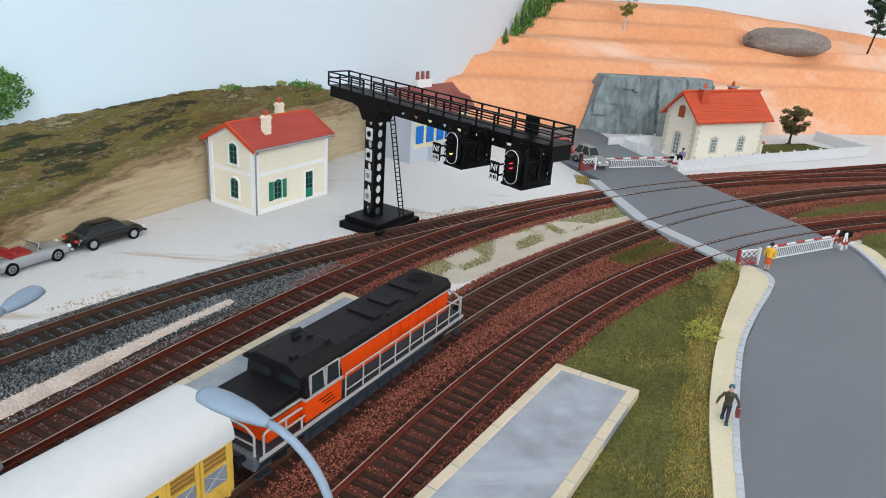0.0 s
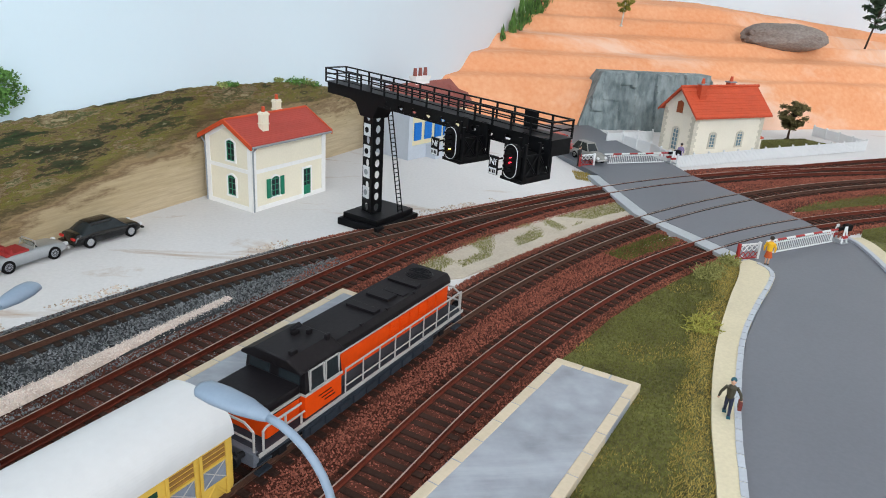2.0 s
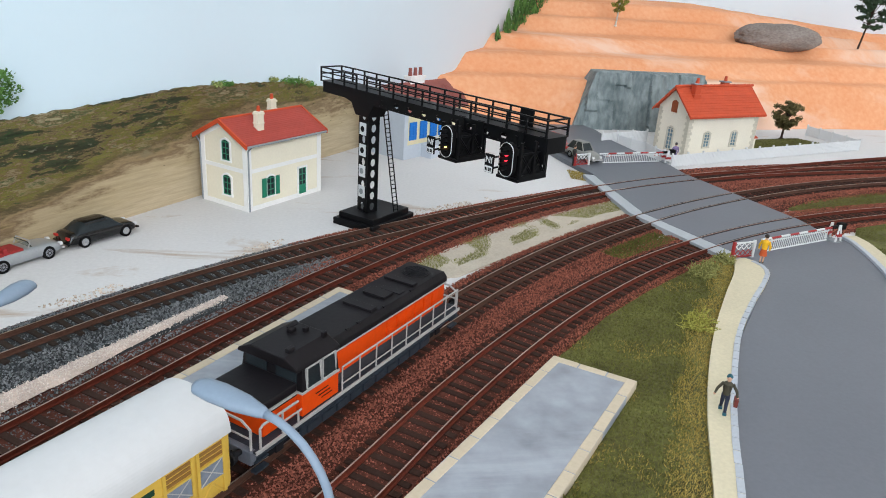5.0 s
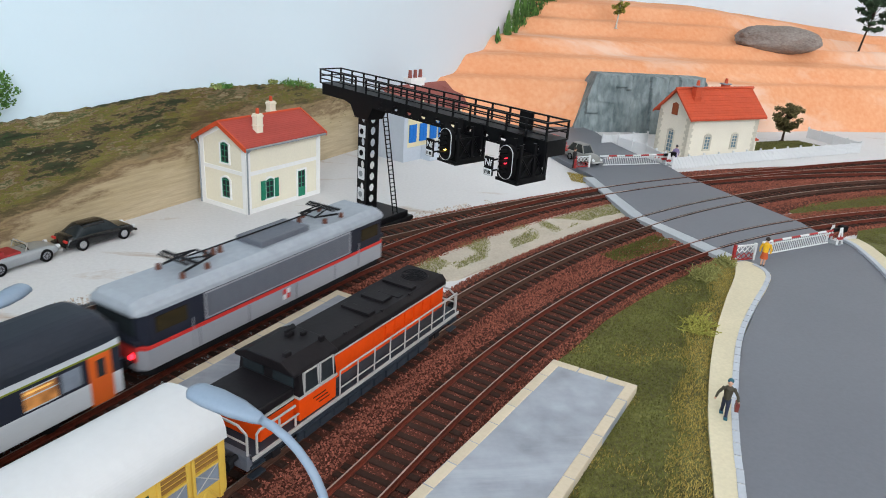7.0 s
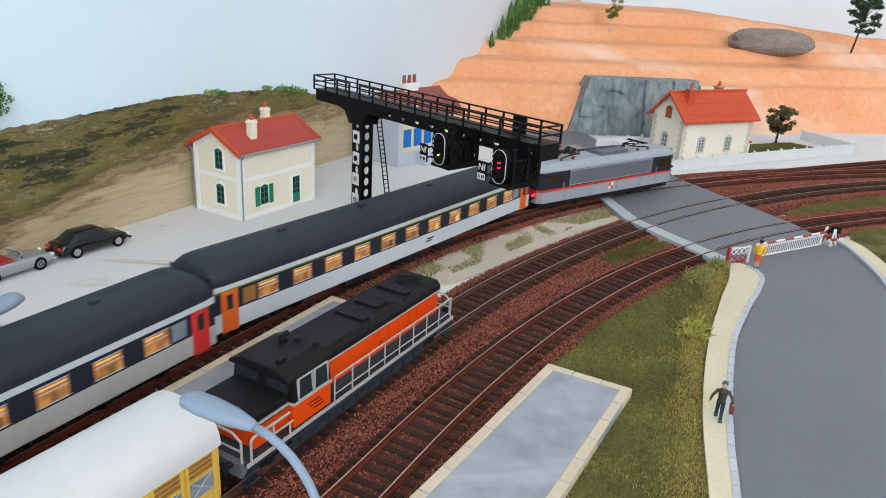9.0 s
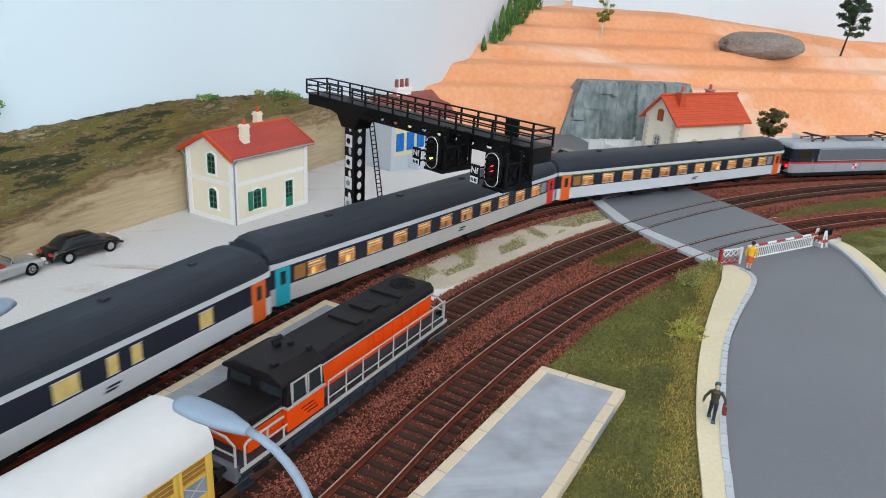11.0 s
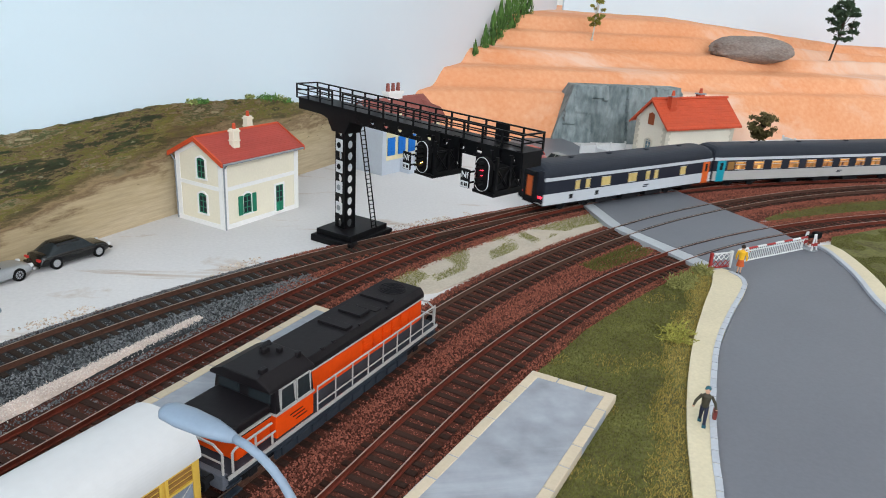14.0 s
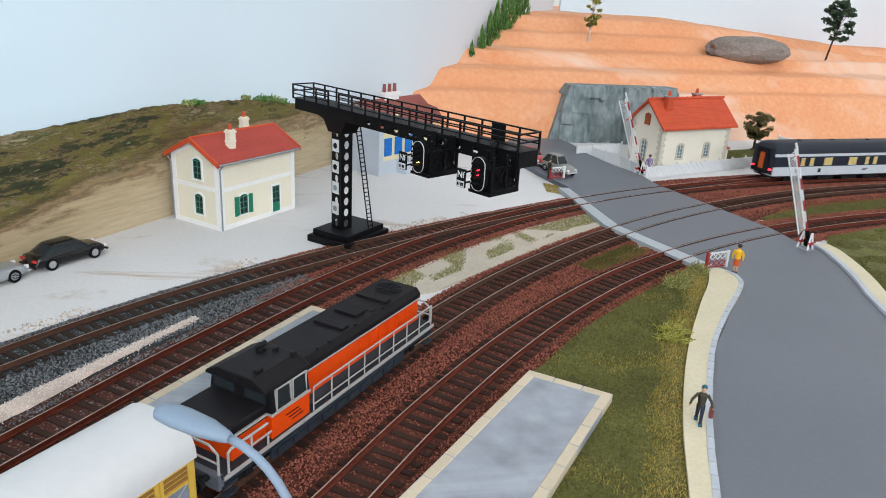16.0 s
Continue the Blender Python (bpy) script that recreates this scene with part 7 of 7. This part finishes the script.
    for sy in (-1, 1):
        part("tail_light", Geo().box(-L - 0.4, sy * W * 0.66 - 1.8, 7.2, -L + 1.2, sy * W * 0.66 + 1.8, 8.8), LIVERY_RED, root, bevel=0.3)
        part("headlight", Geo().rod((L - 1.8, sy * W * 0.68, 6.8), (L + 0.1, sy * W * 0.68, 6.6), 1.4, 1.2, 10), WHITE_PAINT, root)
    for bx, bz in ((-L, 4), (L, 3.6)):
        part("bumper", Geo().box(bx - 1, -W * 0.9, bz, bx + 1, W * 0.9, bz + 1.4), paint if kind == "coupe" else PALE_GREY, root, bevel=0.4)
    return root


CAR_BLACK = mat("black_car_paint", (0.008, 0.008, 0.009), 0.16, vary=0.1, bump=0.0, coat=0.3)
CAR_SILVER = mat("silver_car_paint", (0.36, 0.38, 0.40), 0.3, 0.4, vary=0.06, bump=0.0, coat=0.4)
CAR_GREY = mat("warm_grey_car_paint", (0.24, 0.24, 0.225), 0.4, vary=0.06, bump=0.0)
CAR_RED = mat("red_car_paint", (0.42, 0.02, 0.02), 0.3, vary=0.06, bump=0.0, coat=0.4)
road_car("glossy black coupe parked by the painted backdrop", P(-225, 436, 0, 0, 0, 58) @ Matrix.Diagonal((0.93, 0.95, 0.95, 1)), CAR_BLACK, "coupe")
road_car("silver open roadster with red seats", P(-251, 389, 0, 0, 0, 63), CAR_SILVER, "open")
road_car("grey vintage saloon waiting at the crossing", P(146, 733, 4.7, 0, 0, -58), CAR_GREY, "old")
road_car("red hatchback waiting behind the vintage saloon", P(122, 776, 4.7, 0, 0, -62), CAR_RED, "hatch")


# ---- level crossing gear ----
def barrier(name_m, length, label):
    root = thing("crossing_barrier", label, "barrier", name_m, "level crossing barriers")
    part("foot_plate", Geo().box(-4.2, -5.5, 0, 4.2, 5.5, 0.9), GUTTER, root, bevel=0.2)
    for sy in (-1, 1):
        stand = part("pivot_stand", Geo().rod((-3.2, sy * 4.4, 0.8), (-0.6, sy * 3.4, 13), 0.75, 0.6, 6).rod((3.2, sy * 4.4, 0.8), (0.6, sy * 3.4, 13), 0.75, 0.6, 6).box(-1.2, sy * 3.4 - 0.5, 10, 1.2, sy * 3.4 + 0.5, 13.6), WHITE_PAINT, root, "white pivot stand")
        part("stand_band", Geo().box(-2.9, sy * 4.0 - 0.8, 4.4, 2.9, sy * 4.0 + 0.8, 6.6), RED_PAINT, stand, "red band")
    arm = new("arm")
    arm.parent, arm.matrix_basis = root, P(0, 0, 11)
    n = 8
    for k in range(n):
        x0, x1 = 4 + (length - 4) * k / n, 4 + (length - 4) * (k + 1) / n
        part("arm_section", Geo().rod((x0, 0, 0), (x1, 0, 0), 0.85, 0.8, 10), RED_PAINT if k % 2 == 0 else WHITE_PAINT, arm)
    part("counterweight", Geo().box(-10, -2.6, -2.4, -4, 2.6, 2.6).box(-6, -1.2, -1.2, 5, 1.2, 1.2), BLACK_MATT, arm, "dark counterweight", bevel=0.5)
    g = Geo()
    m = int((length - 12) / 2.2)
    for k in range(m):
        x = 9 + k * 2.2
        g.box(x - 0.2, -0.2, -9.4, x + 0.2, 0.2, -0.6)
    g.box(8, -0.35, -9.8, 9 + m * 2.2, 0.35, -9.0).box(8, -0.35, -2.4, 9 + m * 2.2, 0.35, -1.8)
    part("skirt", g, WHITE_PAINT, arm, "white hanging bar skirt")
    for x in (12, length - 12):
        for j in range(3):
            part("reflector", Geo().box(x - 3 + j * 2, -0.8, -3.6, x - 1 + j * 2, -0.45, -1.0), (RED_PAINT, WHITE_PAINT)[j % 2], arm)
    return root, arm


def heading(a, b):
    return math.degrees(math.atan2(b[1] - a[1], b[0] - a[0]))


def lattice_gate(at, rz):
    root = thing("lattice_gate", "short red and white lattice gate beside the crossing", "gate", P(at[0], at[1], 4.7, 0, 0, rz), "lattice gates")
    for x in (-9, 9):
        part("post", Geo().box(x - 0.9, -0.9, 0, x + 0.9, 0.9, 12.5), RED_PAINT if x < 0 else WHITE_PAINT, root)
    for half, m in ((0, RED_PAINT), (1, WHITE_PAINT)):
        g = Geo()
        z0 = 1.4 + 5 * half
        for k in range(4):
            x = -9 + k * 4.5
            g.rod((x, 0, z0), (x + 4.5, 0, z0 + 4.6), 0.32, 0.32, 5).rod((x + 4.5, 0, z0), (x, 0, z0 + 4.6), 0.32, 0.32, 5)
        part("lattice", g, m, root)
    part("top_rail", Geo().box(-9, -0.5, 11.0, 9, 0.5, 11.9), WHITE_PAINT, root)
    part("bottom_rail", Geo().box(-9, -0.5, 0.8, 9, 0.5, 1.6), RED_PAINT, root)


FAR = ((236, 745), (150, 713))
NEAR = ((303, 518), (222, 472))
far_barrier, far_arm = barrier(P(*FAR[0], 4.7, 0, 0, heading(*FAR)), 82, "red and white crossing barrier beside the keeper's house")
near_barrier, near_arm = barrier(P(*NEAR[0], 4.7, 0, 0, heading(*NEAR)), 85, "red and white crossing barrier with hanging skirt")
lattice_gate((140, 707), 30)
lattice_gate((213, 466), 22)


# ---- fence ----
PALE_MESH = Geo().box(0, -0.7, 0.6, 1.3, -0.35, 13.6).mesh("pale", WHITE_PAINT)


def fence(points, label):
    root = thing("fence", label, "fence", group="garden fence")
    for a, b in zip(points[:-1], points[1:]):
        d = math.hypot(b[0] - a[0], b[1] - a[1])
        n = max(1, round(d / 24))
        h = heading(a, b)
        for k in range(n):
            x, y = a[0] + (b[0] - a[0]) * k / n, a[1] + (b[1] - a[1]) * k / n
            part("post", Geo().box(-0.8, -0.9, 0, 0.8, 0.9, 15.5), WHITE_PAINT, root, m=P(x, y, 0, 0, 0, h))
            s = part("panel", Geo().box(0.8, -0.35, 1.4, d / n - 0.6, 0.35, 13.4), WHITE_PAINT, root, m=P(x, y, 0, 0, 0, h))
            for j in range(int(d / n / 2.2)):
                part("pale", PALE_MESH, None, s, m=P(1.4 + j * 2.2, 0, 0))
        part("post", Geo().box(-0.8, -0.9, 0, 0.8, 0.9, 15.5), WHITE_PAINT, root, m=P(b[0], b[1], 0, 0, 0, h))


fence([(242, 742), (363, 812), (528, 902), (500, 985)], "white picket fence along the line")
fence([(238, 752), (228, 800), (204, 832)], "white picket fence beside the road")
fence([(186, 838), (248, 872)], "white picket fence behind the keeper's house")


# ---- painted figurines, each one moulded piece ----
def figurine(label, m, top, legs, hair, skirt=False, bag=False, stride=2.0, scale=1.0, skin=(0.55, 0.32, 0.22), arms=1.0):
    cols = [mat("figure_paint", c, 0.6, vary=0.1, bump=0.0) for c in (top, legs, hair, skin, (0.14, 0.03, 0.025))]
    g = Geo()
    s = scale
    if skirt:
        g.rod((0, 0, 10.4 * s), (0, 0, 5.4 * s), 1.7 * s, 2.7 * s, 12, 1)
        for x in (-0.9, 0.9):
            g.rod((x * s, 0, 5.6 * s), (x * s, 0.3, 0.5), 0.6 * s, 0.45 * s, 8, 3).box(x * s - 0.6, -1.1, 0, x * s + 0.6, 0.8, 0.7, 2)
    else:
        for x, d in ((-1.0, stride), (1.0, -stride)):
            g.rod((x * s, 0, 10 * s), (x * s, d * 0.45 * s, 5.2 * s), 1.15 * s, 0.95 * s, 8, 1).rod((x * s, d * 0.45 * s, 5.2 * s), (x * s, d * s, 0.8), 0.95 * s, 0.7 * s, 8, 1)
            g.box(x * s - 0.8, d * s - 1.6, 0, x * s + 0.8, d * s + 0.9, 0.9, 2)
    g.rod((0, 0, 9.6 * s), (0, 0, 15.6 * s), 1.7 * s, 2.4 * s, 12, 0).rod((0, 0, 15.6 * s), (0, 0, 17.0 * s), 2.4 * s, 0.9 * s, 12, 0)
    for sx in (-1, 1):
        e = (sx * (3.2 + arms) * s, -0.4 * s, 12.4 * s)
        h = (sx * (3.0 + 1.8 * arms) * s, -1.2 * s, 9.4 * s)
        g.rod((sx * 2.2 * s, 0, 15.8 * s), e, 0.85 * s, 0.75 * s, 8, 0).rod(e, h, 0.75 * s, 0.5 * s, 8, 0).ball(h, 0.65 * s, 6, mi=3)
    g.rod((0, 0, 16.6 * s), (0, 0, 17.8 * s), 0.8 * s, 0.8 * s, 8, 3).ball((0, 0, 18.9 * s), 1.5 * s, 10, (0.9, 1, 1.15), mi=3).ball((0, 0.25 * s, 19.4 * s), 1.6 * s, 10, (0.95, 1.0, 0.95), mi=2)
    if bag:
        g.obox((5.0 * s, -1.4 * s, 7.6 * s), (1.6, 4.6, 3.4), None, 4)
    return solid("figurine", g, cols, label, "figurine", m, smooth=False)


figurine("painted figurine in dark jumper and blue trousers with a brown bag", P(129, 267, 6.2, 0, 0, -20), (0.05, 0.045, 0.03), (0.02, 0.025, 0.05), (0.02, 0.09, 0.12), bag=True, stride=2.8, arms=1.3, scale=0.88)
figurine("painted figurine in yellow top and orange skirt", P(222, 455, 6.2, 0, 0, 150), (0.75, 0.42, 0.02), (0.45, 0.08, 0.02), (0.03, 0.02, 0.015), skirt=True, arms=0.2)
figurine("dark painted figurine standing beside the crossing", P(131, 705, 4.7, 0, 0, 90), (0.02, 0.018, 0.018), (0.02, 0.018, 0.018), (0.03, 0.02, 0.015), stride=0.5, arms=0.1)
figurine("painted figurine in mauve standing at the barrier", P(247, 752, 4.7, 0, 0, 180), (0.26, 0.2, 0.36), (0.2, 0.16, 0.3), (0.06, 0.05, 0.05), skirt=True, arms=0.2)


# ---- platform lamps ----
def platform_lamp(base, tip, top, label):
    """A pole on the platform and a curved arm to a long head."""
    root = thing("platform_lamp", label, "street lamp", group="platform lamps")
    b, t = Vector((base[0], base[1], 8.8)), Vector((tip[0], tip[1], tip[2]))
    flat = Vector((t.x - b.x, t.y - b.y, 0))
    d = flat.normalized()
    reach = flat.length
    rise = t.z
    pts = [b, Vector((b.x, b.y, top * 0.62))]
    for k in range(1, 9):
        a = k / 8 * math.pi / 2
        pts.append(Vector((b.x, b.y, 0)) + d * (reach * 0.46 * (1 - math.cos(a))) + Vector((0, 0, top * 0.62 + (top - top * 0.62) * math.sin(a))))
    part("pole", Geo().tube(pts[:2], 1.5, 12), LAMP_BLUE, root, smooth=False)
    part("arm", Geo().pipe(pts[1:], 1.25, 14), LAMP_BLUE, root, smooth=True)
    part("foot", Geo().rod(b, b + Vector((0, 0, 4)), 2.6, 1.7, 14), LAMP_BLUE, root)
    s = pts[-1]
    e = Vector((t.x, t.y, t.z))
    side = Vector((-d.y, d.x, 0))
    rings = []
    for u, w, h in ((0, 1.4, 1.3), (0.08, 2.2, 1.7), (0.35, 3.9, 2.2), (0.7, 4.4, 2.4), (0.93, 3.9, 2.1), (1.0, 2.4, 1.4)):
        c = s + (e - s) * u
        rings.append([c + side * w * math.cos(a * math.pi / 8) + Vector((0, 0, h * math.sin(a * math.pi / 8))) for a in range(16)])
    part("lamp_head", Geo().loft(rings), LAMP_BLUE, root, "pale blue-grey lamp head", smooth=True)
    return root


platform_lamp((-24, 152), (-68, 178.5, 60.5), 61.5, "pale blue-grey platform lamp with curved arm")
platform_lamp((-151, 199), (-150, 237, 61), 62, "pale blue-grey lamp on the island platform")


# ---- what moves ----
def along_main(s):
    q, d, ss = PATHS["main"]
    s = s + MAIN_ZERO
    return Vector((float(np.interp(s, ss, q[:, 0])), float(np.interp(s, ss, q[:, 1])), 0))


q, d, ss = PATHS["main"]
MAIN_ZERO = float(ss[np.linalg.norm(q - np.array([-159.3, 214.9]), axis=1).argmin()])


def motions():
    # the express: how far its last coach's end has come along the main line, in millimetres
    times = [0, 7, 9, 13, 14.4, 15, 15.5, 16]
    reach = [-2062, -795, -432, 272, 520, 621, 696, 767]
    clock = [k * 0.2 for k in range(81)]
    for vehicle, centre in EXPRESS:
        half = 56 if centre > 800 else (105 if centre > 200 else 70)
        rows = []
        for t in clock:
            s = float(np.interp(t, times, reach)) + centre
            a, b = along_main(s - half), along_main(s + half)
            c = (a + b) / 2
            rows.append((t, P(c.x, c.y, RAIL_TOP + 0.1, 0, 0, math.degrees(math.atan2(b.y - a.y, b.x - a.x)))))
        walk(vehicle, rows)
    for arm, keys in ((far_arm, [(0, 0), (14.5, 0), (14.7, 10), (15.0, 32), (15.5, 49), (15.8, 61), (16.0, 67)]), (near_arm, [(0, 0), (14.8, 0), (15.0, 8), (15.3, 21), (15.5, 36), (15.8, 52), (16.0, 61)])):
        walk(arm, [(t, P(0, 0, 11, 0, -a)) for t, a in keys])


motions()
